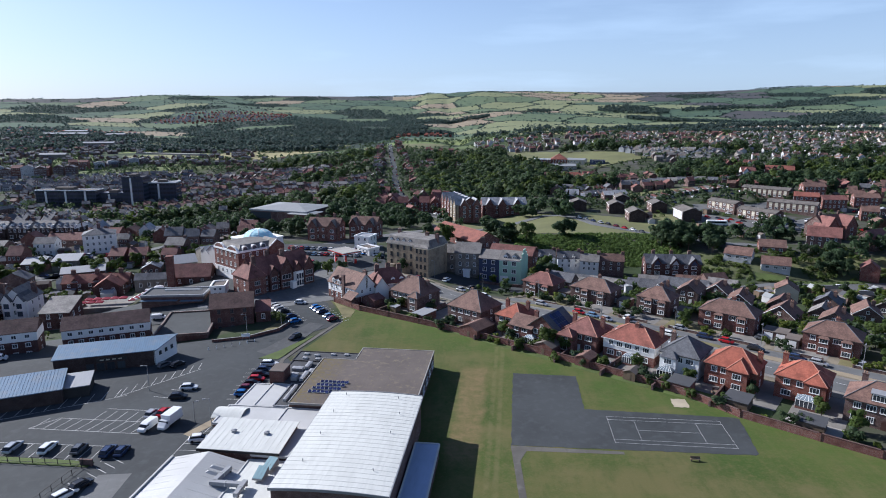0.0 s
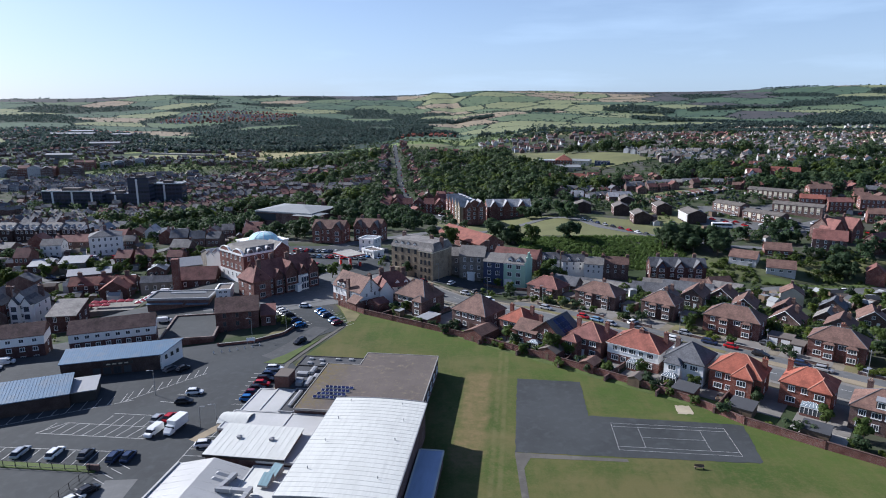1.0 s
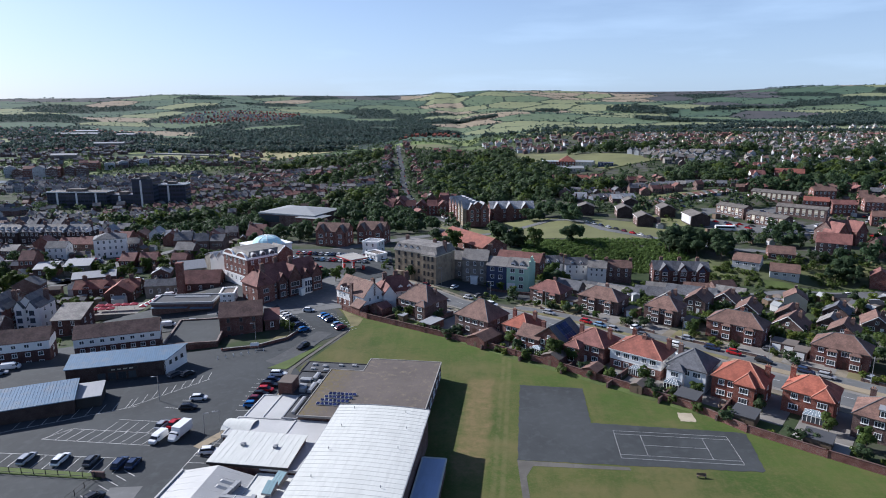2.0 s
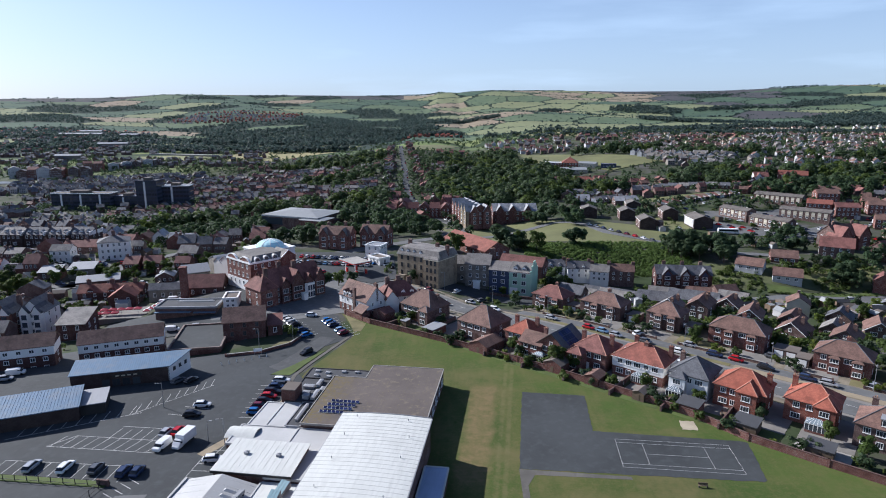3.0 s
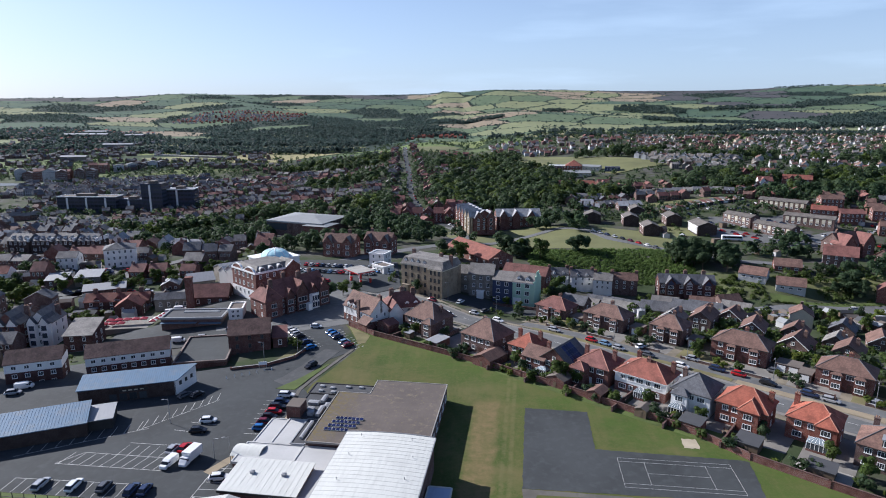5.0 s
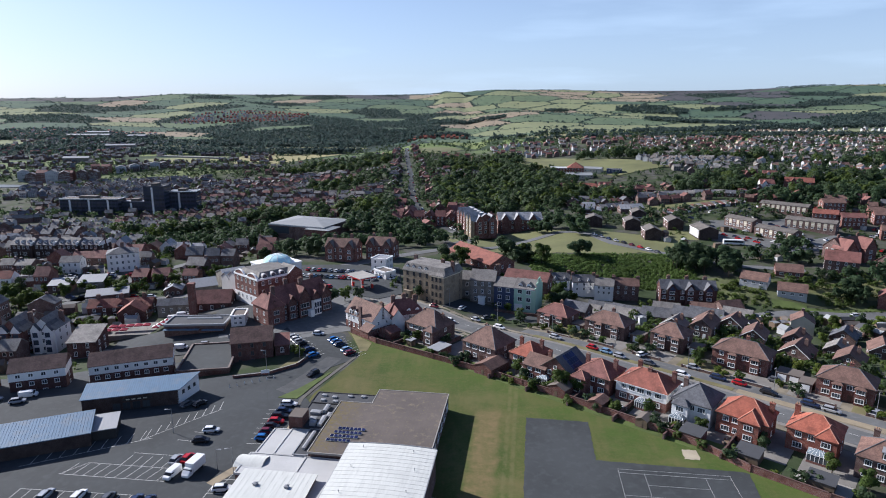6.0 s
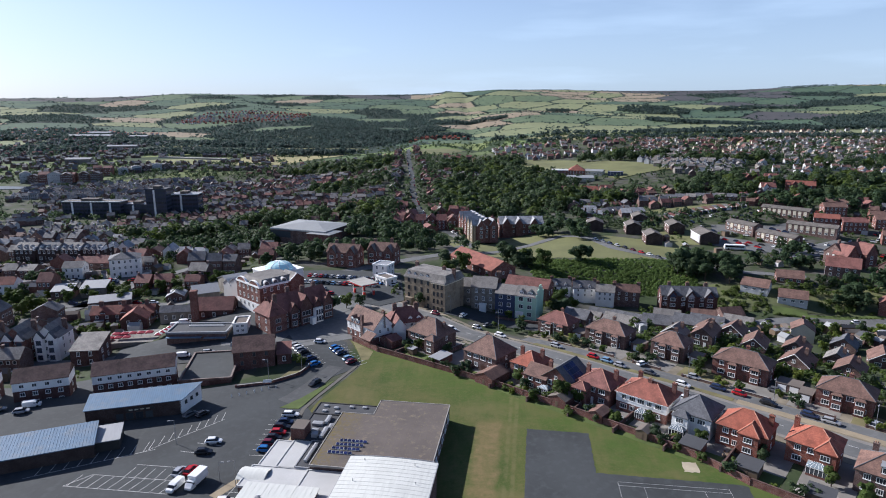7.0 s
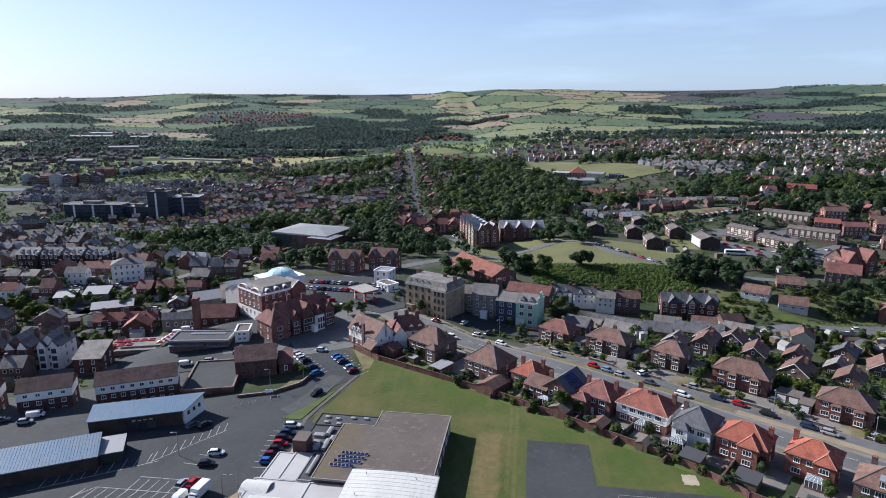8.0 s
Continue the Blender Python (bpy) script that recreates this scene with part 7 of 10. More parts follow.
# the shaded front is painted with the darker of two red bricks
o = block("gabled_inn", -63.7, 227.2, 47.5, 24.5, 11, 7.0, 3, 9, 0, M_DARK_BRICK, "gable", 5.4, M_TILE_ROSE, "large red brick inn with steep gables and bays", "inn", win=(1.1, 1.5), stacks=((-10.8, -2.6, 13.8), (-3.4, 0.4, 14.6), (2.2, -1.0, 14.2), (8.5, 0.6, 14.0)), frame_mat=M_DASH)
# the end block under its own hip; lighter brick paints its sunlit side wall
part("end_block", Build().box(-15.2, -6.2, -2, -8.2, 4.6, 6.6), M_BRICK, o, "end block in red brick lightened as sunlit")
part("end_roof", Build().hip(-15.6, -7.8, -6.6, 5.0, 6.6, 4.8), M_TILE_ROSE, o, "rose tiled hipped roof")
part("end_ridge_tiles", Build().hip_ridges(-15.6, -7.8, -6.6, 5.0, 6.6, 4.8), M_RIDGE, o)
for f in range(2):
    window(o, -11.7, -6.2, 0.8 + f * 3.0, 0, 2.2, 1.6, 2, M_DASH)
    for cy in (-3.4, 1.6):
        window(o, -15.2, cy, 0.9 + f * 3.0, -90, 0.9, 1.5, 1)
dormer(o, -11.7, -5.2, 6.9, 2.0, 1.4, 2.6, M_TILE_ROSE, M_DARK_BRICK)
for gx, gw, gz, gr in ((-4.9, 3.4, 6.8, 2.9), (0.4, 5.0, 7.2, 4.6), (5.6, 3.4, 6.6, 2.9), (10.4, 4.4, 6.8, 4.0)):
    timbered_gable(o, gx, -6.6, gw, gz, gr, M_DARK_BRICK, M_TILE_ROSE)
    for f in range(2):
        window(o, gx, -6.6, 1.0 + f * 2.9, 0, gw - 1.2, 1.8, 2, M_DASH)
part("bay", Build().prism([(4.0, -7.6), (7.2, -7.6), (7.8, -6.5), (3.4, -6.5)], -2, 6.0), M_RENDER, o, "white timbered bay with dark framing")
for f in range(2):
    for c in range(3):
        window(o, 4.5 + c * 1.1, -7.6, 0.8 + f * 2.6, 0, 0.8, 1.8, 0, M_BLUE)
for k in range(5):
    part("timber", Build().box(3.95 + k * 0.8, -7.68, 2.7, 4.07 + k * 0.8, -7.61, 3.4), M_DARK, o, "dark timber strut")
part("porch", Build().box(1.6, -8.6, -1, 3.2, -6.6, 2.6).box(1.4, -8.8, 2.6, 3.4, -6.6, 2.85), M_WHITE, o, "white entrance porch")


def domed_hotel():
    """Brick hotel: white base and cornice, grey mansard with round dormers, curved gables, a glazed dome behind."""
    w, d, h = 20.0, 18.5, 10.6
    o = block("hotel", -79.7, 246.3, 48, w, d, h, 3, 6, 5, M_BRICK, "flat", 0, M_METAL_GREY, "red brick hotel with a white base and parapet", "hotel", win=(1.1, 1.7), trim=M_WHITE, base=M_RENDER, dz=float(1.0 - ground(-79.7, 246.3)))
    part("string_course", Build().box(-w / 2 - 0.12, -d / 2 - 0.12, 3.15, w / 2 + 0.12, d / 2 + 0.12, 3.5), M_WHITE, o, "white string course")
    e, k = [(-w / 2 + 0.7, -d / 2 + 0.7), (w / 2 - 0.7, -d / 2 + 0.7), (w / 2 - 0.7, d / 2 - 0.7), (-w / 2 + 0.7, d / 2 - 0.7)], 2.0
    part("mansard_roof", Build().solid([(a, b, h + 0.1) for a, b in e], [(a - math.copysign(k, a), b - math.copysign(k, b), h + 2.3) for a, b in e], [(4, 5, 6, 7), (0, 1, 5, 4), (1, 2, 6, 5), (2, 3, 7, 6), (3, 0, 4, 7), (3, 2, 1, 0)]), M_SLATE_LIGHT, o, "grey slate mansard with a flat top")
    for x in (-6.4, -2.4, 1.6):
        m = pose(x, -d / 2 + 0.5, h + 0.25)
        ring = [[(1.25 * math.cos(math.pi * i / 8), yy, 0.5 + 1.35 * math.sin(math.pi * i / 8)) for i in range(9)] + [(-1.25, yy, 0), (1.25, yy, 0)] for yy in (0.0, 2.6)]
        q = part("arched_dormer", loft(ring[::-1]), M_MEMBRANE, o, "round-headed white dormer", m)
        part("pane", Build().face([(0.95 * math.cos(math.pi * i / 8), -0.02, 0.5 + 1.0 * math.sin(math.pi * i / 8)) for i in range(9)] + [(-0.95, -0.02, 0.15), (0.95, -0.02, 0.15)]), M_GLASS, q)
    # curved brick gables with white coping on the side wall
    for y, r in ((-d / 2 + 4.4, 3.6), (d / 2 - 4.4, 3.6)):
        arc = [(r * math.cos(math.pi * i / 12), 2.0 * math.sin(math.pi * i / 12)) for i in range(13)]
        part("curved_gable", loft([[(xx, y - a, h + b) for a, b in arc] for xx in (-w / 2 - 0.1, -w / 2 + 0.5)]), M_BRICK, o, "curved brick gable")
        part("coping", loft([[(xx, y - a * s, h + b * s + 0.02) for a, b in arc for s in (1,)] + [(xx, y - a * 1.1, h + b * 1.14 + 0.02) for a, b in arc[::-1]] for xx in (-w / 2 - 0.2, -w / 2 + 0.62)]), M_WHITE, o, "white curved coping")
    p = part("pavilion", Build().gable_wall(w / 2 - 6.4, w / 2 + 0.3, -d / 2 - 0.9, -d / 2 + 6, -2, h + 0.5, 2.6, "y"), M_BRICK, o, "projecting brick pavilion")
    part("pavilion_coping", Build().rod((w / 2 - 6.6, -d / 2 - 0.92, h + 0.45), (w / 2 - 3.05, -d / 2 - 0.92, h + 3.15), 0.5, 0.28).rod((w / 2 + 0.5, -d / 2 - 0.92, h + 0.45), (w / 2 - 3.05, -d / 2 - 0.92, h + 3.15), 0.5, 0.28), M_WHITE, p, "white gable coping")
    part("pavilion_roof", Build().ridge(w / 2 - 6.4, w / 2 + 0.3, -d / 2 - 0.6, -d / 2 + 8, h + 0.45, 2.6, "y"), M_SLATE_LIGHT, p)
    part("rear_block", Build().box(2.0, 2.0, -2, 18.0, 17.0, h + 0.8), M_RENDER, o, "white rendered rear block")
    part("rear_cornice", Build().box(1.7, 1.7, h + 0.8, 18.3, 17.3, h + 1.2), M_WHITE, o)
    dome, cx, cy, z0 = [], 10.0, 8.6, h + 1.2
    for k in range(7):
        a = math.pi / 2 * k / 6
        dome.append([(cx + 6.2 * math.cos(a) * math.cos(2 * math.pi * i / 18) + 0.001, cy + 6.2 * math.cos(a) * math.sin(2 * math.pi * i / 18), z0 + 3.4 * math.sin(a)) for i in range(18)])
    part("glass_dome", loft(dome), M_DOME, o, "pale green glazed dome")
    for k in range(9):
        a, ring = 2 * math.pi * k / 9, []
        for q in range(7):
            e2 = math.pi / 2 * q / 6
            px, py, pz = cx + 6.26 * math.cos(e2) * math.cos(a), cy + 6.26 * math.cos(e2) * math.sin(a), z0 + 3.46 * math.sin(e2)
            nx, ny = -math.sin(a) * 0.14, math.cos(a) * 0.14
            ring.append([(px - nx, py - ny, pz - 0.05), (px + nx, py + ny, pz - 0.05), (px + nx, py + ny, pz + 0.06), (px - nx, py - ny, pz + 0.06)])
        part("dome_rib", loft(ring), M_WHITE, o, "white dome rib")
    # white stepped roofs of the yard behind
    for y, z, a in ((d / 2 + 3.4, h - 2.6, 3.6), (d / 2 + 9.6, h - 4.2, 3.4)):
        part("white_roof", Build().gable_wall(-9.5, 0.5, y - a, y + a, -2, z, 2.2, "x").ridge(-9.8, 0.8, y - a - 0.2, y + a + 0.2, z, 2.3, "x"), M_MEMBRANE, o, "white pitched roof")


domed_hotel()
for x, y, w, d, r in ((-107, 279, 11, 14, 40), (-117, 268, 11, 13, 30)):
    block("market_shed", x, y, r, w, d, 5.0, 1, 0, 0, M_GREY_STONE, "gable", 2.4, M_METAL_GREY, "low hall with a pale grey sheet roof", "hall", "pale-roofed halls")

# the white inn at the field's corner
o = block("white_inn", -32.4, 211.4, -45, 16.0, 9.0, 5.3, 2, 5, 2, M_RENDER, "gable", 4.7, M_TILE_BROWN, "white-rendered corner inn with brick base and brown tiles", "inn", base=M_BRICK, win=(0.9, 1.4), stacks=((7.2, 0.4, 11.2),), dz=0.2)
for k in (-4.6, -1.6):
    dormer(o, k, -4.6, 5.0, 1.7, 2.0, 3.2, M_TILE_BROWN)
part("front_stack", Build().box(0.6, -4.9, -1, 1.9, -4.2, 9.2).box(0.5, -5.0, 9.2, 2.0, -4.1, 9.5), M_BROWN_BRICK, o, "brick chimney breast on the front")
part("lean_to", Build().box(4.6, -7.4, -1, 9.4, -4.52, 2.4), M_BRICK, o)
part("lean_to_roof", Build().solid([(4.3, -7.7, 2.4), (9.7, -7.7, 2.4), (9.7, -4.5, 4.4), (4.3, -4.5, 4.4)], [(4.3, -7.7, 2.55), (9.7, -7.7, 2.55), (9.7, -4.5, 4.55), (4.3, -4.5, 4.55)], [(4, 5, 6, 7), (0, 1, 5, 4), (1, 2, 6, 5), (2, 3, 7, 6), (3, 0, 4, 7), (3, 2, 1, 0)]), M_TILE_BROWN, o)
o = block("white_inn", -20.3, 215.6, 20, 14, 8.6, 5.2, 2, 4, 2, M_RENDER, "hip", 4.6, M_TILE_ROSE, "white-rendered inn wing with dormers in a rose roof", "inn", base=M_BRICK, win=(1.0, 1.4), stacks=((-3.6, 0.5, 11.2), (0.6, 1.0, 11.4), (4.4, 0.0, 11.0)), dz=0.2)
part("cross_roof", Build().gable_wall(-6.0, -1.4, -7.2, 0, -1, 5.0, 3.2, "y").ridge(-6.3, -1.1, -7.5, 0.5, 4.85, 3.4, "y", 0.2, 1), (M_RENDER, M_TILE_ROSE), o, "white gabled cross wing")
for k in (1.2, 4.4):
    dormer(o, k, -3.7, 5.3, 1.5, 1.5, 2.8, M_TILE_ROSE)
shed(-24.0, 203.0, ST, 6, 5, 2.6, M_TILE_ROSE, M_BRICK, "brick outbuilding of the inn, rose tile roof")

# tall stone and rendered houses on the main road
o = block("stone_house", -10.9, 251.6, -33.5, 21.6, 13, 12.9, 4, 6, 3, M_STONE, "mansard", 2.9, M_SLATE_LIGHT, "tall buff stone terrace with a slate mansard and dormers", "terrace", win=(1.1, 1.8), trim=M_CREAM, stacks=((10.2, 0, 17.6), (-10.4, 2, 17.4), (3.6, 2.4, 17.2)), dz=float(-1.0 - ground(-10.9, 251.6)), frame_mat=M_DARK)
for k in (-8.6, -5.4, -2.2, 1.0):
    dormer(o, k, -6.2, 13.2, 1.3, 1.5, 1.2, M_SLATE)
# the higher end house, set forward under its own hip
p = part("end_house", Build().box(3.9, -7.6, -3, 10.95, 4, 12.6), M_STONE, o, "projecting end house of buff stone")
part("end_cornice", Build().box(3.7, -7.8, 12.25, 11.15, 4.2, 12.62), M_CREAM, p, "pale cornice")
part("end_roof", Build().hip(3.7, 11.15, -7.8, 4.2, 12.64, 2.6), M_SLATE_LIGHT, p, "hipped slate roof")
for f in range(4):
    for cx in (5.4, 7.4, 9.4):
        window(o, cx, -7.6, 0.9 + f * 3.15, 0, 1.0, 1.8, 1, M_DARK)
for k in (-7.8, -2.6):
    part("bay", Build().prism([(k - 1.5, -8.0), (k + 1.5, -8.0), (k + 2.2, -6.5), (k - 2.2, -6.5)], -2, 4.2), M_STONE, o, "canted stone bay")
    window(o, k, -8.0, 0.9, 0, 1.5, 2.0, 1, M_DARK)
o = block("grey_house", 11.2, 253.2, -12, 10.4, 11, 9.7, 3, 3, 2, M_GREY_STONE, "gable", 3.4, M_SLATE_LIGHT, "three-storey grey stone house with a slate roof", "house", stacks=((5.4, 0, 15.6), (5.4, 2.4, 15.2)), trim=M_GREY_STONE, dz=0.3)
part("porch", Build().box(-1.4, -7.6, -1, 1.4, -6.01, 3.0).box(-1.7, -7.8, 3.0, 1.7, -6.02, 3.3), M_WHITE, o, "white columned porch")
block("grey_house", 3.2, 256.5, -12, 7, 8, 8.2, 2, 2, 1, M_GREY_STONE, "gable", 2.8, M_SLATE_LIGHT, "two-storey grey stone house with a slate roof", "house")
o = block("navy_house", 20.6, 248.6, -20, 8.4, 11, 9.3, 3, 2, 2, M_BLUE, "gable", 2.6, M_SLATE_LIGHT, "three-storey navy-painted terraced house", "house", win=(1.6, 1.7), dz=0.3)
o = block("mint_house", 28.8, 245.4, -22, 8.6, 11, 9.5, 3, 2, 3, M_GREEN, "gable", 2.8, M_SLATE_LIGHT, "three-storey mint-green terraced house with dormers", "house", win=(1.9, 1.8), trim=M_WHITE, dz=0.3)
for k in (-2.0, 1.6):
    dormer(o, k, -4.4, 9.7, 1.9, 1.3, 2.2, M_SLATE_LIGHT)
part("stepped_gable", Build().box(4.3, -5.7, -2, 4.72, 5.7, 10.2).box(4.3, -3.4, 10.2, 4.72, 3.6, 11.9).box(4.3, -1.2, 11.9, 4.72, 1.8, 13.4), M_GREEN, o, "mint-green stepped end gable")
part("shopfront", Build().box(-3.9, -5.72, 0, -0.6, -5.52, 2.9), M_WHITE, o, "white ground-floor window bay")
brick_wall([(15, 239), (24, 235.5), (33, 232.5)], 1.4, "brick front garden wall", M_BROWN_BRICK)
block("low_hall", 11.5, 318.0, -58, 40, 15, 4.0, 1, 6, 3, M_BRICK, "gable", 4.0, M_TILE_RED, "low brick hall with a broad red tile roof", "hall", dz=0.5)
block("low_hall", 32.0, 272.0, -25, 20, 9, 5.0, 1, 4, 2, M_BRICK, "gable", 3.2, M_TILE_ROSE, "brick outbuilding with a rose tile roof", "building", dz=1.0)

# filling station
o = thing("filling_station", pose(-43.6, 264.6, FORE, 0, 0, -49), "filling station canopy with a red edge on posts", "filling station")
part("roof", Build().box(-6, -4.2, 5.0, 6, 4.2, 5.35), M_CONC, o, "flat grey canopy roof")
for a, b2, c, d2 in ((-6.1, -4.3, 6.1, -4.2), (-6.1, 4.2, 6.1, 4.3), (-6.1, -4.2, -6.0, 4.2), (6.0, -4.2, 6.1, 4.2)):
    part("fascia", Build().box(a, b2, 4.85, c, d2, 5.22), M_REDPAINT, o, "red fascia band")
    part("fascia_top", Build().box(a - 0.02, b2 - 0.02, 5.22, c + 0.02, d2 + 0.02, 5.5), M_MEMBRANE, o, "white fascia band")
for a in (-4.0, 4.0):
    for c in (-2.4, 2.4):
        part("post", Build().box(a - 0.15, c - 0.15, 0, a + 0.15, c + 0.15, 5.0), M_WHITE, o)
        part("pump", Build().box(a + 0.8, c - 0.4, 0, a + 1.6, c + 0.4, 1.9), M_REDPAINT, o, "red fuel pump")
block("kiosk", -35.0, 281.5, -45, 9, 6, 3.4, 1, 3, 1, M_RENDER, "flat", 0, M_FELT, "white filling station kiosk with a flat roof", "kiosk", trim=M_WHITE)
block("show_house", -38.0, 296.0, -20, 8, 8, 6, 2, 2, 2, M_RENDER, "flat", 0, M_METAL_GREY, "white two-storey office with a flat roof", "building", trim=M_WHITE)
for x, y, r, w in ((-61.0, 317, -10, 17), (-41.0, 322, -14, 15)):
    o = block("brick_villa", x, y, r, w, 10, 7.2, 2, 5, 2, M_BRICK, "gable", 3.8, M_TILE_BROWN, "tall red brick villa with steep gables", "house", "red brick villas", stacks=((4.0, 2.0, 13.0), (-5.0, 1.0, 12.6)), dz=0.5)
    for gx in (-w * 0.32, w * 0.3):
        timbered_gable(o, gx, -6.0, 4.4, 7.0, 3.4, M_BRICK, M_SLATE_LIGHT)
        for f in range(2):
            window(o, gx, -6.0, 1.0 + f * 3.2, 0, 2.0, 1.8, 2)

# white terrace and dark gabled houses in the dip
for x, y, r, w, wall, tile, lab in ((50.6, 298.5, -2, 9.6, M_RENDER, M_SLATE, "white-rendered cottage with a slate roof and dormers"), (61.6, 295.0, -3, 11.0, M_RENDER, M_SLATE, "white-rendered cottage pair with a slate roof and dormers"), (71.0, 289.0, -18, 8.6, M_RENDER, M_SLATE_LIGHT, "white-rendered cottage with a weathered slate roof"), (81.0, 289.5, -10, 12.0, M_BROWN_BRICK, M_TILE_BROWN, "brown brick cottage with a brown tile roof")):
    o = block("cottage", x, y, r, w, 8, 4.8, 2, 3, 1, wall, "gable", 2.8, tile, lab, "house", "cottages in the dip", stacks=((w / 2 - 0.4, 0, 8.8), (-w / 2 + 0.4, 0, 8.8)), win=(1.0, 1.4), dz=float(-9.4 - ground(x, y)))
    if tile is M_SLATE:
        dormer(o, -2.2, -3.6, 4.9, 1.2, 1.1, 1.8)
        dormer(o, 2.2, -3.6, 4.9, 1.2, 1.1, 1.8)
for i in range(3):
    x, y = 98.8 + i * 8.2, 281.0 - i * 0.8
    o = block("dark_villa", x, y, -6, 8.4, 9, 5.6, 2, 3, 1, M_DARK_BRICK, "gable", 3.4, M_SLATE, "dark brick villa with blue-black slate gables", "house", "dark gabled villas", stacks=((0, 1.5, 10.6),), dz=float(-9.0 - ground(x, y)))
    timbered_gable(o, 0.6, -5.8, 4.4, 5.6, 2.9, M_DARK_BRICK, M_SLATE)
    part("gable_band", Build().gable_wall(-0.9, 2.1, -5.86, -5.6, 5.4, 5.5, 2.0, "y"), M_BLUE if i != 1 else M_DASH, o, "painted gable boarding")
    for f in range(2):
        window(o, 0.6, -5.8, 0.9 + f * 2.6, 0, 2.4, 1.5, 3)
        window(o, -2.8, -4.5, 0.9 + f * 2.6, 0, 1.4, 1.4, 1)

for x, y, r, w, d, t in ((64, 262, -30, 12, 8, M_SLATE), (74, 256, -34, 14, 8, M_SLATE), (56, 252, -34, 10, 8, M_SLATE_LIGHT), (84, 246, -20, 14, 9, M_SLATE), (66, 240, -36, 13, 9, M_SLATE_LIGHT), (93, 238, -30, 12, 8, M_SLATE), (48, 238, -36, 10, 7, M_SLATE), (92, 262, -20, 11, 8, M_SLATE_LIGHT), (108, 262, -15, 10, 8, M_TILE_BROWN), (121, 266, 10, 10, 8, M_TILE_BROWN), (104, 248, -28, 13, 9, M_SLATE), (116, 246, -32, 11, 8, M_SLATE_LIGHT)):
    block("workshop", x, y, r, w, d, 3.4, 1, 2, 1, M_BROWN_BRICK, "gable", 2.8, t, "low workshop with a slate roof", "workshop", "workshops in the dip", dz=0.6)
for x, y, r, lab in ((143.5, 290.5, -36, "bungalow with a brown tile roof above the road"), (155.5, 279.5, -25, "pale bungalow with a brown tile roof above the road"), (165, 302, -20, "long brick bungalow with a brown tile roof")):
    block("bungalow", x, y, r, 12, 9, 2.5, 1, 3, 1, M_BRICK if "brick" in lab else M_DASH, "gable", 3.0, M_TILE_BROWN, lab, "bungalow", "bungalows on the slope", win=(1.7, 1.2), dz=0.1)
o = block("villa", 214, 336, 20, 22, 12, 6.4, 2, 6, 3, M_BROWN_BRICK, "gable", 5.4, M_TILE_BROWN, "large red brick villa with steep red-brown gables", "house", stacks=((-8, 0, 13.5), (6, 0, 13.5)), dz=1.0)
for g in (-8, 6):
    p = part("front_gable", Build().gable_wall(g - 4, g + 4, -9, -3, -2, 6.6, 5.4, "y"), M_BRICK, o)
    part("gable_roof", Build().ridge(g - 4.3, g + 4.3, -9.3, 0, 6.45, 5.6, "y"), M_TILE_ROSE, p)
    for f in range(2):
        window(o, g, -9.0, 1.0 + f * 2.9, 0, 2.0, 1.7, 2)
block("villa", 195, 309, -30, 15, 10, 5.4, 2, 4, 2, M_BROWN_BRICK, "gable", 4.4, M_TILE_ROSE, "red brick villa with a rose tile roof", "house", dz=1.0)
block("villa", 218, 306, 25, 13, 9, 5, 2, 3, 2, M_BROWN_BRICK, "gable", 4.0, M_TILE_ROSE, "red brick lodge with a rose tile roof", "house", dz=1.0)

# estate on the hill: boxy houses and long flat-topped terraces
for x, y, r, w, d in ((119.8, 424, -7, 10, 14), (123.5, 391, -5, 10, 14), (147.5, 421, -5, 10, 15), (158, 394, -1, 12, 18), (96, 434, -9, 11, 12), (133, 456, -8, 10, 14)):
    # gable shade painted as near-black brick; a brown panel lightens the sunlit side
    o = block("estate_house", x, y, r, w, d, 5.6, 2, 0, 2, M_DARK_SHADED_BRICK, "cross", 2.2, M_ESTATE_ROOF, "plain brown brick estate house with a shallow gable", "house", "estate houses on the hill", win=(1.4, 1.1), dz=0.4)
    part("side_panel", Build().box(-w / 2 - 0.05, -d / 2 + 1.0, 0.4, -w / 2 + 0.1, d / 2 - 1.0, 5.2), M_DASH if w > 11.5 else M_BROWN_BRICK, o, "pale side wall cladding" if w > 11.5 else "brown side wall coloured as sunlit")
    part("bargeboard", Build().box(-w / 2 - 0.34, -d / 2 - 0.36, 5.36, -w / 2 + 0.1, d / 2 + 0.36, 5.56), M_WHITE, o, "white eaves board")
# low brown bungalows in staggered rows beyond them
for x0, y0, x1, y1, n in ((97, 549, 137, 542, 5), (113, 497, 139, 507, 4), (149, 551, 233, 522, 11)):
    for i in range(n):
        u = (i + 0.5) / n
        o = block("estate_bungalow", x0 + (x1 - x0) * u, y0 + (y1 - y0) * u + (i % 2) * 1.6, math.degrees(math.atan2(y1 - y0, x1 - x0)), math.hypot(x1 - x0, y1 - y0) / n - 0.3, 9, 2.6, 1, 2, 0, M_BROWN_BRICK, "gable", 2.3, M_SLATE if i % 3 else M_SLATE_LIGHT, "low brown brick bungalow with a dark roof in a row", "bungalow", "rows of estate bungalows", win=(1.6, 1.2), dz=0.5)
        part("party_wall", Build().box(-0.2, -4.7, 2.4, 0.2, 0, 3.6), M_WHITE, o, "white upstand between roofs") if i % 3 == 1 else None
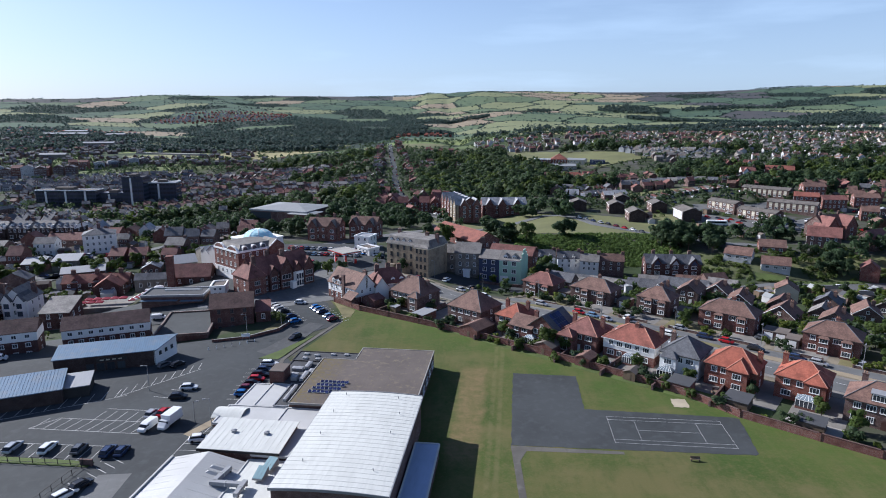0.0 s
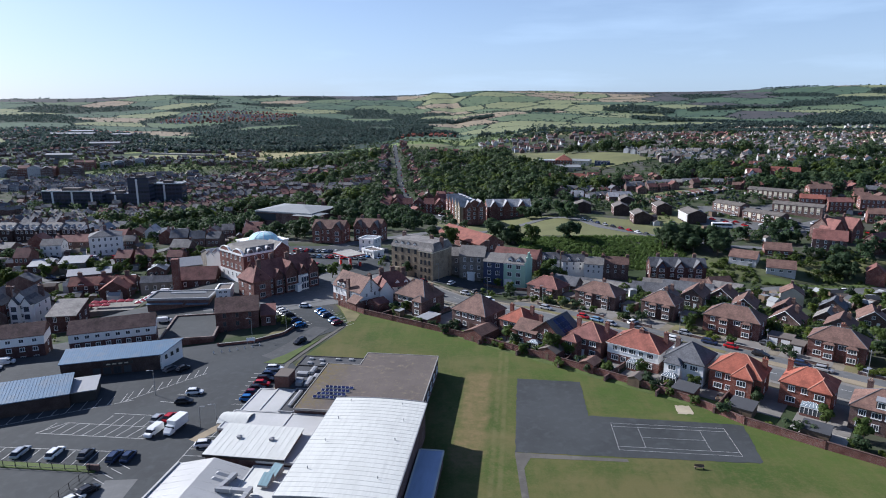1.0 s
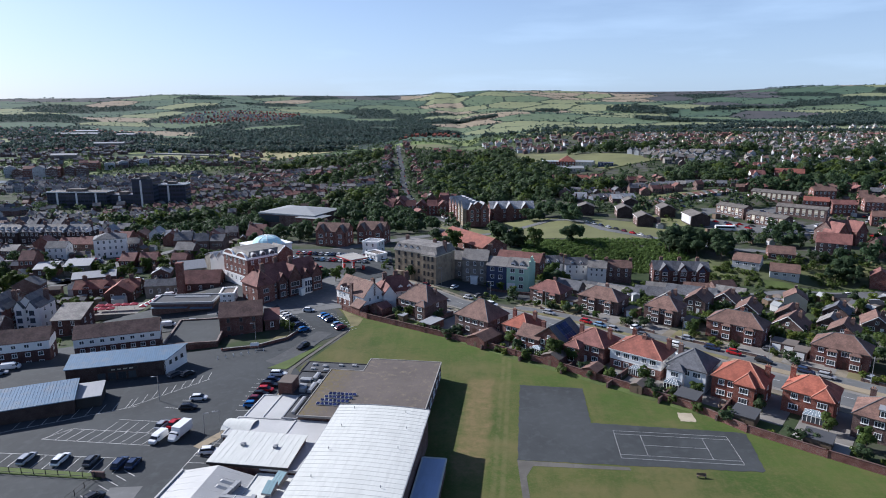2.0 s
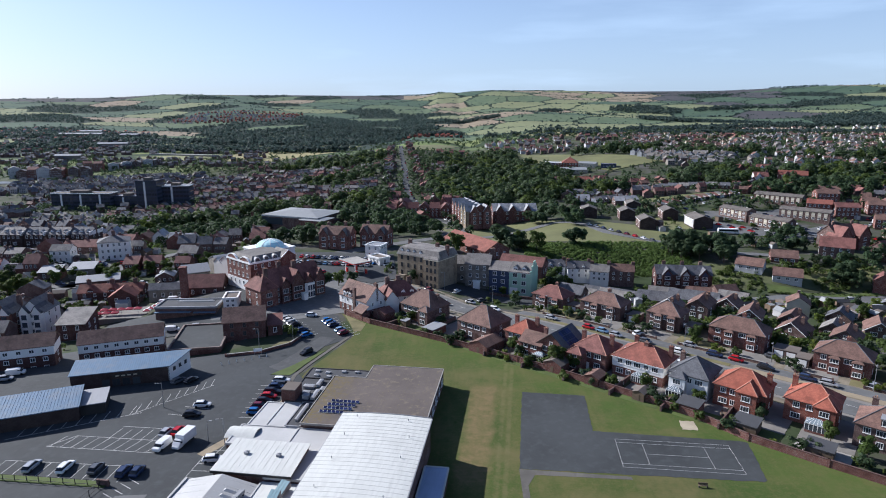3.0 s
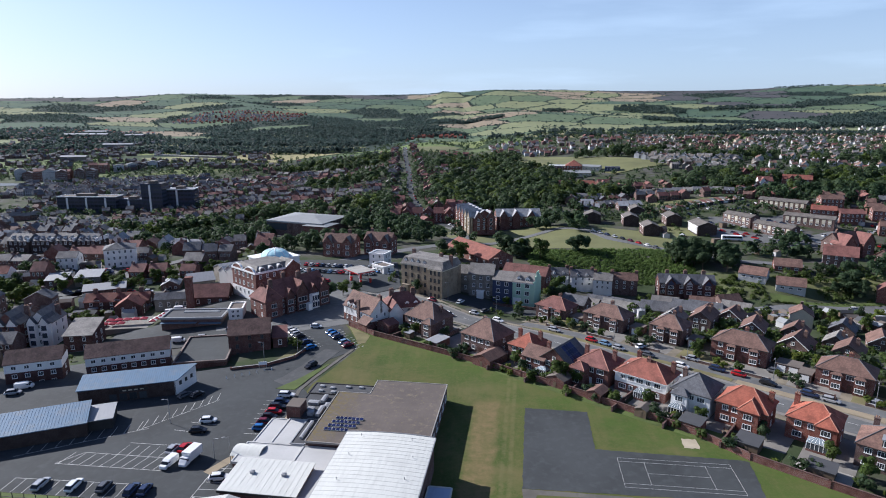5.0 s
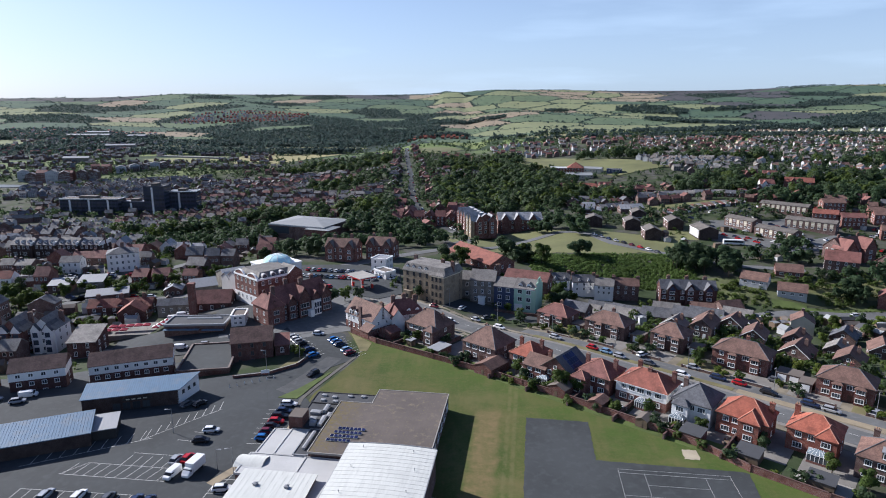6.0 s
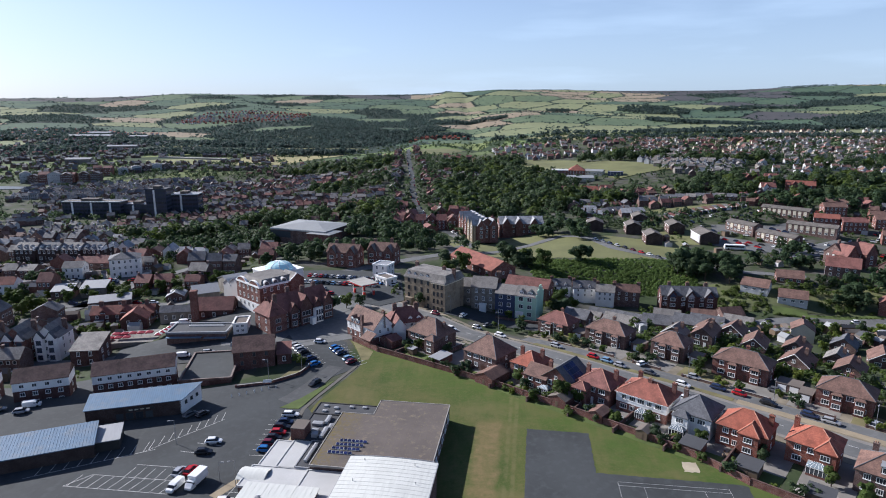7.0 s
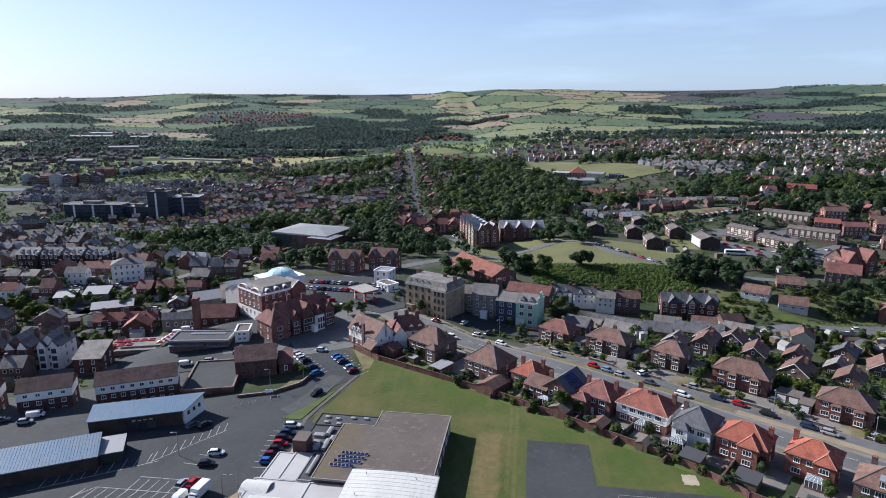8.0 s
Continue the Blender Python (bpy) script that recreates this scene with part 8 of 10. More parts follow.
for x, y, r, w, n in ((191.5, 414, -64, 22, 7), (202, 388, -60, 26, 8), (236, 447, -45, 32, 9), (234, 408, -42, 30, 8)):
    o = block("estate_terrace", x, y, r, w, 9, 5.6, 2, n, 1, M_BROWN_BRICK, "gable", 1.6, M_ESTATE_ROOF, "long two-storey brown brick terrace with pale upper panels", "terrace", "long terraces on the hill", win=(1.7, 1.3), dz=0.5)
    for k, cx in enumerate(row_of(n, w, 0.7)):
        if w > 26 or k % 2:
            part("front_panel", Build().box(cx - 1.0, -4.62, 2.3, cx + 1.0, -4.48, 5.2), M_CREAM, o, "pale panel round the upper window")
for x, y, r, t in ((251, 423, -29, M_TILE_RED), (264, 415, -10, M_TILE_ROSE), (272, 452, -10, M_TILE_BROWN), (290, 420, -20, M_TILE_BROWN), (285, 470, -20, M_TILE_BROWN)):
    block("estate_block", x, y, r, 15, 10, 6.4, 2, 5, 2, M_BRICK, "gable", 2.4, t, "brick block of flats with a tiled gable roof", "flats", "brick flats on the hill", dz=0.4)
for x, y, r, w, wall in ((289, 622, -14, 14, M_BRICK), (309, 622, -14, 13, M_BRICK), (312, 573, -25, 24, M_BRICK), (276, 560, -10, 12, M_RENDER), (104, 597, 8, 12, M_BROWN_BRICK), (124, 594, -10, 16, M_BRICK), (141, 594, 6, 13, M_BRICK)):
    o = block("brick_villa", x, y, r, w, 10, 6.4, 2, 4, 2, wall, "gable", 3.8, M_TILE_RED if w > 15 else M_TILE_ROSE, "gabled villa with a red tile roof among the trees", "house", "villas among the trees", stacks=((w / 2 - 1, 0, 12.0),), dz=0.5)
    timbered_gable(o, -w * 0.2, -6.0, 4.6, 6.2, 3.4, M_RENDER if w < 13.5 else wall, M_TILE_ROSE)
for i in range(16):
    u = i * 4.15
    g = thing("garage", at(156 + u, 461 + 0.46 * u - 0.0026 * u * u, math.degrees(math.atan(0.46 - 0.0052 * u))), "lock-up garage with a coloured door in a row", "garage", "row of lock-up garages")
    part("wall", Build().box(-2.1, -3.6, -2, 2.1, 3.6, 2.3), M_BROWN_BRICK, g)
    part("roof", Build().solid([(-2.0, -3.9, 2.3), (2.0, -3.9, 2.3), (2.0, 3.8, 3.9), (-2.0, 3.8, 3.9)], [(-2.0, -3.9, 2.45), (2.0, -3.9, 2.45), (2.0, 3.8, 4.05), (-2.0, 3.8, 4.05)], [(4, 5, 6, 7), (0, 1, 5, 4), (1, 2, 6, 5), (2, 3, 7, 6), (3, 0, 4, 7), (3, 2, 1, 0)]), (M_SLATE, M_TILE_ROSE, M_SLATE_LIGHT, M_TILE_ROSE, M_TILE_BROWN)[i % 5], g)
    part("party_wall", Build().box(2.0, -3.95, -1, 2.2, 3.85, 3.2), M_DASH, g, "pale wall between garages")
    part("garage_door", Build().box(-1.6, -3.68, 0, 1.6, -3.58, 2.0), (M_WHITE, M_DARK, M_DARK, M_BLUE)[i % 4], g)
coach = thing("coach", at(168, 372, -12, 0.2), "long white coach with dark windows, parked", "coach")
part("body", car_shell([(-6, 1.1, 0.5, 2.9), (-5.8, 1.25, 0.35, 3.15), (5.5, 1.25, 0.35, 3.2), (6, 1.1, 0.5, 2.8)]), M_WHITE, coach)
part("glazing", Build().box(-5.4, -1.27, 1.6, 5.2, 1.27, 2.6), M_CARGLASS, coach)
for sx in (-3.6, 3.8):
    for sy in (-1.1, 1.1):
        part("wheel", Build().tube(0, 0, -0.15, 0.15, 0.48, None, 12), M_RUBBER, coach, "", pose(sx, sy, 0.48, 90, 0, 0))

# farther landmarks
o = block("leisure_centre", -105, 425, -20, 44, 34, 7.0, 1, 0, 0, M_BROWN_BRICK, "hip", 2.4, M_METAL_PALE, "leisure centre with a broad pale grey metal roof", "hall", dz=3.0)
part("glazed_front", Build().box(-22.2, -17.2, 1.0, -6, -16.9, 5.4), M_GLASS, o)
part("entrance_block", Build().box(9, -20, -3, 27, -4, 5.6), M_BRICK, o, "lower brick entrance block")
part("entrance_roof", Build().hip(8.6, 27.4, -20.4, -3.6, 5.6, 1.6), M_METAL_PALE, o, "lower pale grey metal roof")
part("fascia", Build().box(-22.5, -17.6, 6.2, 22.5, -17.05, 7.0), M_MEMBRANE, o, "pale fascia band")
o = block("gothic_school", 13.2, 427, -74, 36, 16, 9.0, 3, 0, 5, M_BRICK, "gable", 5.0, M_SLATE_SUNLIT, "tall red brick Victorian school with slate gables coloured as sunlit", "school building", win=(1.3, 2.2), dz=float(-5.0 - ground(13.2, 427)))
for g in (-14.4, -7.2, 0, 7.2, 14.4):
    p = part("front_gable", Build().gable_wall(g - 2.5, g + 2.5, -10, -1, -2, 9.6, 4.4, "y"), M_STONE if g > 5 else M_BRICK, o)
    part("gable_roof", Build().ridge(g - 2.8, g + 2.8, -10.3, 2, 9.45, 4.6, "y"), M_SLATE_SUNLIT, p)
    part("buttress", Build().box(g + 3.0, -8.9, -2, g + 3.7, -8.0, 8.6), M_STONE, o, "pale stone buttress")
    for f in range(3):
        window(o, g, -10.0, 1.0 + f * 3.0, 0, 1.8, 2.0, 1)
for g in (-4.4, 4.4):
    p = part("end_gable", Build().gable_wall(12, 19.4, g - 2.6, g + 2.6, -2, 9.2, 4.2, "x"), M_BRICK, o)
    part("gable_roof", Build().ridge(10, 19.7, g - 2.9, g + 2.9, 9.05, 4.4, "x"), M_SLATE_SUNLIT, p)
    for f in range(3):
        window(o, 19.4, g, 1.0 + f * 2.9, 90, 1.8, 1.9, 1)
o = block("gothic_school", 44, 446, 4, 32, 14, 7.5, 2, 8, 3, M_BRICK, "gable", 4.6, M_SLATE_SUNLIT, "long red brick school wing with slate gables", "school building", win=(1.3, 2.0), dz=1.0)
for g in (-11, -2, 9):
    p = part("front_gable", Build().gable_wall(g - 2.6, g + 2.6, -9, -2, -2, 8, 4.0, "y"), M_BRICK, o)
    part("gable_roof", Build().ridge(g - 2.9, g + 2.9, -9.3, 2, 7.85, 4.2, "y"), M_SLATE_SUNLIT, p)
for i in range(7):
    o = block("red_villa", -46 + i * 8.0, 462 - abs(i - 3) * 2.0, -4 + (i % 3) * 4, 7.4, 9, 6.6, 3, 2, 1, M_BRICK, "cross" if i % 2 else "gable", 3.8, M_TILE_ROSE, "red brick gabled villa with a red tile roof", "house", "red brick gabled villas", dz=0.6)
for x, y, r, w, d, h, fl, cols, roof in ((-364, 598, 0, 58, 15, 14.5, 4, 15, M_FELT), (-299, 600, 2, 20, 18, 27, 7, 6, M_FELT_DARK), (-277, 612, 6, 26, 16, 20, 5, 7, M_METAL_GREY), (-322, 604, 0, 26, 14, 11, 3, 7, M_METAL_GREY)):
    o = block("office_block", x, y, r, w, d, h, fl, 0, 0, M_OFFICE, "flat", 0, roof, "dark navy flat-roofed office block with pale window columns", "office", trim=M_WHITE if fl in (4, 5) else None, dz=1.0)
    for f in range(fl):
        z = h / fl * (f + 0.32)
        part("glazing", Build().box(-w / 2 + 0.5, -d / 2 - 0.07, z, w / 2 - 0.5, -d / 2 + 0.1, z + h / fl * 0.5), M_GLASS, o, "long dark window band")
        part("glazing", Build().box(w / 2 - 0.1, -d / 2 + 0.6, z, w / 2 + 0.07, d / 2 - 0.6, z + h / fl * 0.5), M_GLASS, o, "long dark window band")
    for k, cx in enumerate(row_of(cols, w, 0.5)):
        wide = 0.9 if k % 5 == 2 else 0.22
        part("pier", Build().box(cx - wide, -d / 2 - 0.3, 0.2, cx + wide, -d / 2 - 0.02, h - 0.8), M_RENDER if wide > 0.5 else M_OFFICE, o, "pale window column" if wide > 0.5 else "")
    part("plant_room", Build().box(-w * 0.2, -d * 0.25, h, w * 0.1, d * 0.25, h + 2.6), M_FELT, o)
o = block("white_house", -182, 320, 25, 15, 12, 9.6, 3, 5, 3, M_RENDER, "hip", 2.6, M_SLATE, "tall white-rendered house with a slate roof", "house", win=(1.1, 1.7), stacks=((0, 0, 14.6),), dz=0.3)
block("white_house", -205, 312, 8, 10, 8, 6.4, 2, 3, 2, M_RENDER, "gable", 2.6, M_SLATE_LIGHT, "white-rendered house with a pale slate roof", "house")
for i in range(4):
    o = block("dark_terrace", -254 + i * 13, 348 + i * 0.6, -2, 12.6, 12, 9.8, 3, 4, 2, M_DARK_SHADED_BRICK, "gable", 3.2, M_SLATE if i % 2 else M_SLATE_LIGHT, "tall dark brick terraced house with white windows and dormers", "house", "dark brick terrace", win=(1.3, 1.8), stacks=((6.0, 0, 15.0),), dz=0.4)
    for k in (-3.6, 0.2, 4.0):
        dormer(o, k, -4.6, 9.9, 1.8, 1.5, 2.6, M_METAL_PALE, M_RENDER)
    part("parapet", Build().box(6.1, -6.4, 9.4, 6.5, 0, 11.6).box(6.1, 0, 9.4, 6.5, 6.4, 11.6), M_RENDER, o, "white party parapet")
    for k in (-3.0, 3.0):
        part("bay", Build().prism([(k - 1.3, -7.1), (k + 1.3, -7.1), (k + 2.0, -6.0), (k - 2.0, -6.0)], -1, 6.4), M_DARK_SHADED_BRICK, o, "two-storey canted bay")
        for f in range(2):
            window(o, k, -7.1, 0.9 + f * 3.2, 0, 1.9, 1.8, 2)
o = block("primary_school", 133, 711, -10, 18, 18, 6.0, 2, 5, 5, M_BRICK, "hip", 6.2, M_TILE_RED, "red brick school hall with a red pyramid roof", "school building", win=(1.2, 2.2), dz=0.5)
part("finial", Build().box(-0.6, -0.6, 11.4, 0.6, 0.6, 12.6), M_BRICK, o)
block("primary_school", 116, 718, -8, 20, 14, 6.4, 2, 6, 2, M_BRICK, "flat", 0, M_METAL_WHITE, "two-storey school wing with a white flat roof", "school building", dz=0.5, trim=M_WHITE)
block("primary_school", 152, 704, -24, 20, 13, 4.4, 1, 6, 2, M_CREAM, "gable", 1.6, M_METAL_PALE, "low school wing with a pale sheet roof", "school building", dz=0.5)
block("primary_school", 131, 679, 2, 30, 11, 3.6, 1, 9, 2, M_CREAM, "mono", 1.8, M_METAL_PALE, "long low classroom block with a pale blue-grey roof", "school building", dz=0.5)
block("primary_school", 172, 690, -14, 16, 10, 3.6, 1, 4, 2, M_BLUE, "flat", 0, M_METAL_GREY, "low blue school workshop", "school building", dz=0.5)
# viaduct across the river valley
o = thing("viaduct", pose(-506, 1155, -27.5, 0, 0, -16.5), "long grey viaduct over the wooded valley", "bridge")
part("deck", Build().box(-75, -5, 16, 75, 5, 18.5), M_CONC, o)
for i in range(5):
    part("pier", Build().box(-66 + i * 33 - 1.5, -3.5, -8, -66 + i * 33 + 1.5, 3.5, 16), M_CONC, o)


# ---- trees, hedges and woods ----
def leaf_cards(n, lobes, size, seed, squash=0.8):
    """Corner points of n small leafy cards set over a group of lobes, and their normals; shape (n, 5, 3)."""
    r = np.random.RandomState(seed)
    lob = np.array(lobes)
    k = r.choice(len(lob), n, p=lob[:, 3] ** 2 / np.sum(lob[:, 3] ** 2))
    d = r.normal(size=(n, 3))
    d /= np.linalg.norm(d, axis=1)[:, None]
    d[:, 2] = np.where(d[:, 2] < -0.45, -d[:, 2], d[:, 2])
    c = lob[k, :3] + d * (lob[k, 3] * r.uniform(0.72, 1.06, n))[:, None] * np.array([1, 1, squash])
    nrm = d + r.normal(size=(n, 3)) * 0.5 + np.array([0, 0, 0.45])
    nrm /= np.linalg.norm(nrm, axis=1)[:, None]
    a = np.cross(nrm, r.normal(size=(n, 3)))
    a /= np.linalg.norm(a, axis=1)[:, None]
    b = np.cross(nrm, a)
    s = size * r.uniform(0.6, 1.25, n)[:, None]
    return np.stack([c - a * s - b * s * 0.7, c + a * s - b * s * 0.5, c + a * s * 0.8 + b * s * 0.8, c - a * s * 0.7 + b * s * 0.6, d * 0.75 + nrm * 0.5], 1)


def card_mesh(name, cards, material):
    n = len(cards)
    me = bpy.data.meshes.new(name)
    me.vertices.add(n * 4)
    me.vertices.foreach_set("co", cards[:, :4].reshape(-1))
    me.loops.add(n * 4)
    me.loops.foreach_set("vertex_index", np.arange(n * 4))
    me.polygons.add(n)
    me.polygons.foreach_set("loop_start", np.arange(0, n * 4, 4))
    me.polygons.foreach_set("loop_total", np.full(n, 4))
    me.materials.append(material)
    me.polygons.foreach_set("use_smooth", [True] * n)
    me.update(calc_edges=True)
    nrm = cards[:, 4] / np.linalg.norm(cards[:, 4], axis=1)[:, None]
    me.normals_split_custom_set_from_vertices(np.repeat(nrm, 4, 0).tolist())
    return me


def crown_lobes(r, h, z0, seed, n=9):
    g = random.Random(seed)
    out = [(0, 0, z0 + h * 0.5, r * 0.72)]
    for i in range(n):
        a = g.uniform(0, 6.28)
        k = g.uniform(0.35, 0.75)
        out.append((math.cos(a) * r * k, math.sin(a) * r * k, z0 + h * g.uniform(0.12, 0.92), r * g.uniform(0.32, 0.52) * (1.15 - 0.4 * k)))
    return out


def tree_kind(name, h, r, material, seed, cards=420, size=0.42, label=""):
    ob = thing(name, pose(0, -420, -60), label, "tree", "trees of the town")
    g = random.Random(seed)
    b = Build().tube(0, 0, -0.6, h * 0.45, 0.03 * h, 0.016 * h, 7)
    for i in range(5):
        a = i * 1.256 + g.uniform(-0.3, 0.3)
        z, l = h * g.uniform(0.22, 0.4), r * 0.7
        ex, ey, ez = math.cos(a) * l, math.sin(a) * l, z + h * 0.26
        w = 0.009 * h
        b.solid([(-w, -w, z), (w, -w, z), (w, w, z), (-w, w, z)], [(ex - w * 0.4, ey, ez), (ex + w * 0.4, ey, ez), (ex, ey + w * 0.5, ez + w)], [(0, 1, 5, 4), (1, 2, 6, 5), (2, 3, 6), (3, 0, 4, 6)])
    part("trunk", b, M_BARK, ob, "brown bark trunk and limbs")
    cr = card_mesh("crown", leaf_cards(cards, crown_lobes(r, h * 0.86, h * 0.11, seed), size, seed), material)
    part("crown", cr, None, ob, "leafy green crown")
    return ob


GREENS = [(42, 392, 50, 40), (82, 380, 46, 34), (30, 385, 60, 42), (60, 408, 50, 34), (105, 395, 26, 44), (188, 494, 42, 14), (175, 735, 48, 62), (120, 815, 56, 62), (-512, 1128, 110, 52), (-40, 1080, 46, 64), (-330, 1350, 130, 60), (-65, 290, 46, 24), (80, 328, 50, 24), (-118, 440, 40, 34)]
KINDS = [tree_kind("tree", 10, 4.4, M_LEAF, 1, 1150, 0.40, "broad green leafy town tree"), tree_kind("tree", 12, 5.2, M_LEAF_DARK, 2, 1250, 0.43, "tall dark green leafy tree"), tree_kind("tree", 8, 3.6, M_LEAF_DARK, 3, 900, 0.36, "rounded dark green town tree"), tree_kind("tree", 9, 3.6, M_LEAF, 4, 900, 0.36, "leafy green tree in a garden"), tree_kind("tree", 7, 3.2, M_LEAF_BRIGHT, 5, 800, 0.34, "small bright green leafy tree")]
BUSHES = [tree_kind("bush", 2.6, 1.7, M_LEAF, 11, 260, 0.24, "rounded green bush in a garden"), tree_kind("bush", 2.2, 1.5, M_LEAF_BRIGHT, 12, 240, 0.22, "yellow-green bush in a garden"), tree_kind("bush", 3.2, 1.8, M_LEAF_DARK, 13, 280, 0.26, "dark green shrub in a garden")]
USED = set()


def plant(base, x, y, s=1.0, rot=0.0):
    m = at(x, y, rot) @ Matrix.Diagonal((s, s, s * 0.97, 1))
    if base.name not in USED:
        USED.add(base.name)
        base.matrix_basis = m
        return base
    made = copy_thing(base, m)
    made.scale = (s, s, s * 0.97)
    return made


rng = random.Random(21)
GROVES = []


def grove(x, y, rx, ry, n, kinds=(0, 1, 2, 3), s=(0.75, 1.2), rot=0.0):
    """n single trees in an oval."""
    c, sn = math.cos(radians(rot)), math.sin(radians(rot))
    for i in range(n):
        a, k = rng.uniform(0, 6.283), math.sqrt(rng.uniform(0, 1))
        u, v = math.cos(a) * k * rx, math.sin(a) * k * ry
        GROVES.append((x + u * c - v * sn, y + u * sn + v * c, rng.uniform(*s), rng.choice(kinds)))


# garden trees along the street
for s, o, k, sc in ((74, 7.5, 0, 0.75), (79, 8.5, 3, 0.6), (58, 9, 3, 0.55), (62, 7, 2, 0.5), (41, 5, 2, 0.45), (99, 10, 3, 0.5), (112, 10, 0, 0.45), (126, 12, 2, 0.5), (140, 11, 3, 0.55), (147, 8, 0, 0.5), (28, 12, 2, 0.55), (17, 9, 3, 0.5), (77, 54, 3, 0.5), (97, 53, 0, 0.55), (53, 51, 4, 0.5), (118, 66, 3, 0.6), (48, 52, 4, 0.4), (128, 66, 4, 0.6), (31, 52, 2, 0.6), (149, 53, 0, 0.5)):
    x, y = street(s, o)
    plant(KINDS[k], x, y, sc, s * 37 % 360)
for i in range(96):
    s, o = rng.uniform(12, 152), rng.choice((rng.uniform(1.2, 9), rng.uniform(1.2, 6), rng.uniform(47.5, 52), rng.uniform(63, 68)))
    x, y = street(s, o)
    plant(BUSHES[rng.randrange(3)], x, y, rng.uniform(0.6, 1.2), rng.uniform(0, 360))
for i in range(34):
    x, y = street(rng.uniform(50, 160), rng.uniform(64, 94))
    plant(BUSHES[rng.randrange(3)], x, y, rng.uniform(0.8, 1.5), rng.uniform(0, 360))
for x, y, k, sc in ((-53, 186, 4, 0.5), (-50.5, 183.5, 3, 0.45), (-51.8, 236, 1, 0.75), (-47, 243, 0, 0.7), (-42, 246, 2, 0.7), (-17, 247, 2, 0.8), (-6.5, 247, 2, 0.6), (20, 239, 3, 0.5), (24, 229, 0, 0.5), (34, 233, 3, 0.55), (42, 244, 1, 0.8), (44, 262, 0, 0.9), (52, 268, 3, 0.8)):
    plant(KINDS[k], x, y, sc, x * 31 % 360)
# trees over the mid town
grove(-8, 305, 10, 12, 6)
grove(-60, 352, 38, 9, 20, (0, 1, 2), (0.7, 1.1), 12)
grove(-92, 330, 16, 12, 10, (1, 2), (0.7, 1.1))
grove(-20, 372, 30, 14, 18, (1, 2, 3), (0.7, 1.1))
grove(-78, 372, 34, 8, 14, (0, 2, 3), (0.55, 0.8))
grove(36, 330, 10, 14, 9, (0, 1, 2), (0.9, 1.3))
grove(70, 343, 6, 6, 4, (1, 2), (0.9, 1.2))
grove(128, 319, 18, 11, 22, (1, 2, 2), (0.9, 1.3), -16)
grove(132, 305, 9, 7, 5, (1, 2), (0.8, 1.2))
grove(66, 424, 16, 10, 10, (1, 2), (0.9, 1.3))
grove(80, 408, 8, 10, 6, (1, 0), (0.9, 1.3))
grove(178, 277, 8, 7, 9, (1, 2), (0.7, 1.0))
grove(188, 296, 12, 5, 7, (0, 2), (0.5, 0.8))
grove(212, 290, 16, 10, 8, (0, 1, 2), (0.7, 1.1))
grove(172, 330, 18, 12, 12, (0, 2), (0.7, 1.0))
grove(196, 360, 12, 16, 10, (0, 3), (0.6, 1.0))
grove(-140, 398, 16, 14, 12, (1, 1, 2, 0), (0.8, 1.1))
grove(-72, 350, 22, 12, 14, (0, 1, 2), (0.7, 1.1))
grove(-60, 440, 22, 34, 38, (1, 2), (0.95, 1.4))
grove(-150, 420, 26, 40, 34, (0, 1, 3), (0.8, 1.25))
grove(-36, 405, 18, 18, 18, (1, 2, 3), (0.8, 1.2))
grove(-200, 400, 40, 22, 26, (1, 2, 0), (0.8, 1.2))
grove(-180, 270, 34, 20, 26, (0, 3, 4), (0.5, 0.8))
grove(-215, 250, 30, 18, 18, (0, 3, 4), (0.5, 0.8))
grove(-140, 290, 30, 16, 16, (0, 3), (0.5, 0.8))
grove(-150, 228, 10, 8, 6, (0, 3), (0.4, 0.6))
grove(-240, 300, 40, 14, 14, (0, 2), (0.6, 0.9))
grove(-220, 370, 50, 20, 20, (0, 1, 2), (0.7, 1.1))
grove(60, 240, 40, 10, 14, (0, 3, 4), (0.4, 0.7), -35)
grove(120, 235, 50, 14, 24, (0, 3, 4, 2), (0.4, 0.7), -30)
grove(165, 225, 40, 20, 26, (0, 3, 4, 2), (0.4, 0.75), -30)
grove(262, 330, 36, 46, 26, (0, 1, 2), (0.7, 1.2))
grove(280, 490, 50, 26, 36, (4, 4, 0, 1), (1.0, 1.5))
grove(60, 475, 40, 10, 14, (1, 2, 0), (0.7, 1.1))


# the nearest stand as single trees
GROVES.sort(key=lambda g: math.hypot(g[0], g[1]))
for x, y, s, k in GROVES[:185]:
    plant(KINDS[k], x, y, s, (x * 37 + y * 11) % 360)


def wood(name, spots, material, label, cards=26, size=1.5, r=4.5, h=8.0, seed=5):
    """Many tree crowns far off, as one object; spots are x, y, scale."""
    rs = np.random.RandomState(seed)
    base = [leaf_cards(cards, crown_lobes(r, h, 0.6, seed + i, 5), size, seed + i) for i in range(6)]
    sp = np.array(spots)
    z = ground(sp[:, 0], sp[:, 1])
    out = []
    for i, (x, y, s) in enumerate(sp):
        a = rs.uniform(0, 6.28)
        m = np.array([[math.cos(a), -math.sin(a), 0], [math.sin(a), math.cos(a), 0], [0, 0, 1.0]]) * s
        q = base[i % 6] @ m.T
        q[:, :4] += np.array([x, y, z[i] - 0.5])
        out.append(q)
    ob = new(name, card_mesh(name, np.concatenate(out), material))
    return tagged(ob, label, "woodland", kind="stuff")


rs = np.random.RandomState(3)


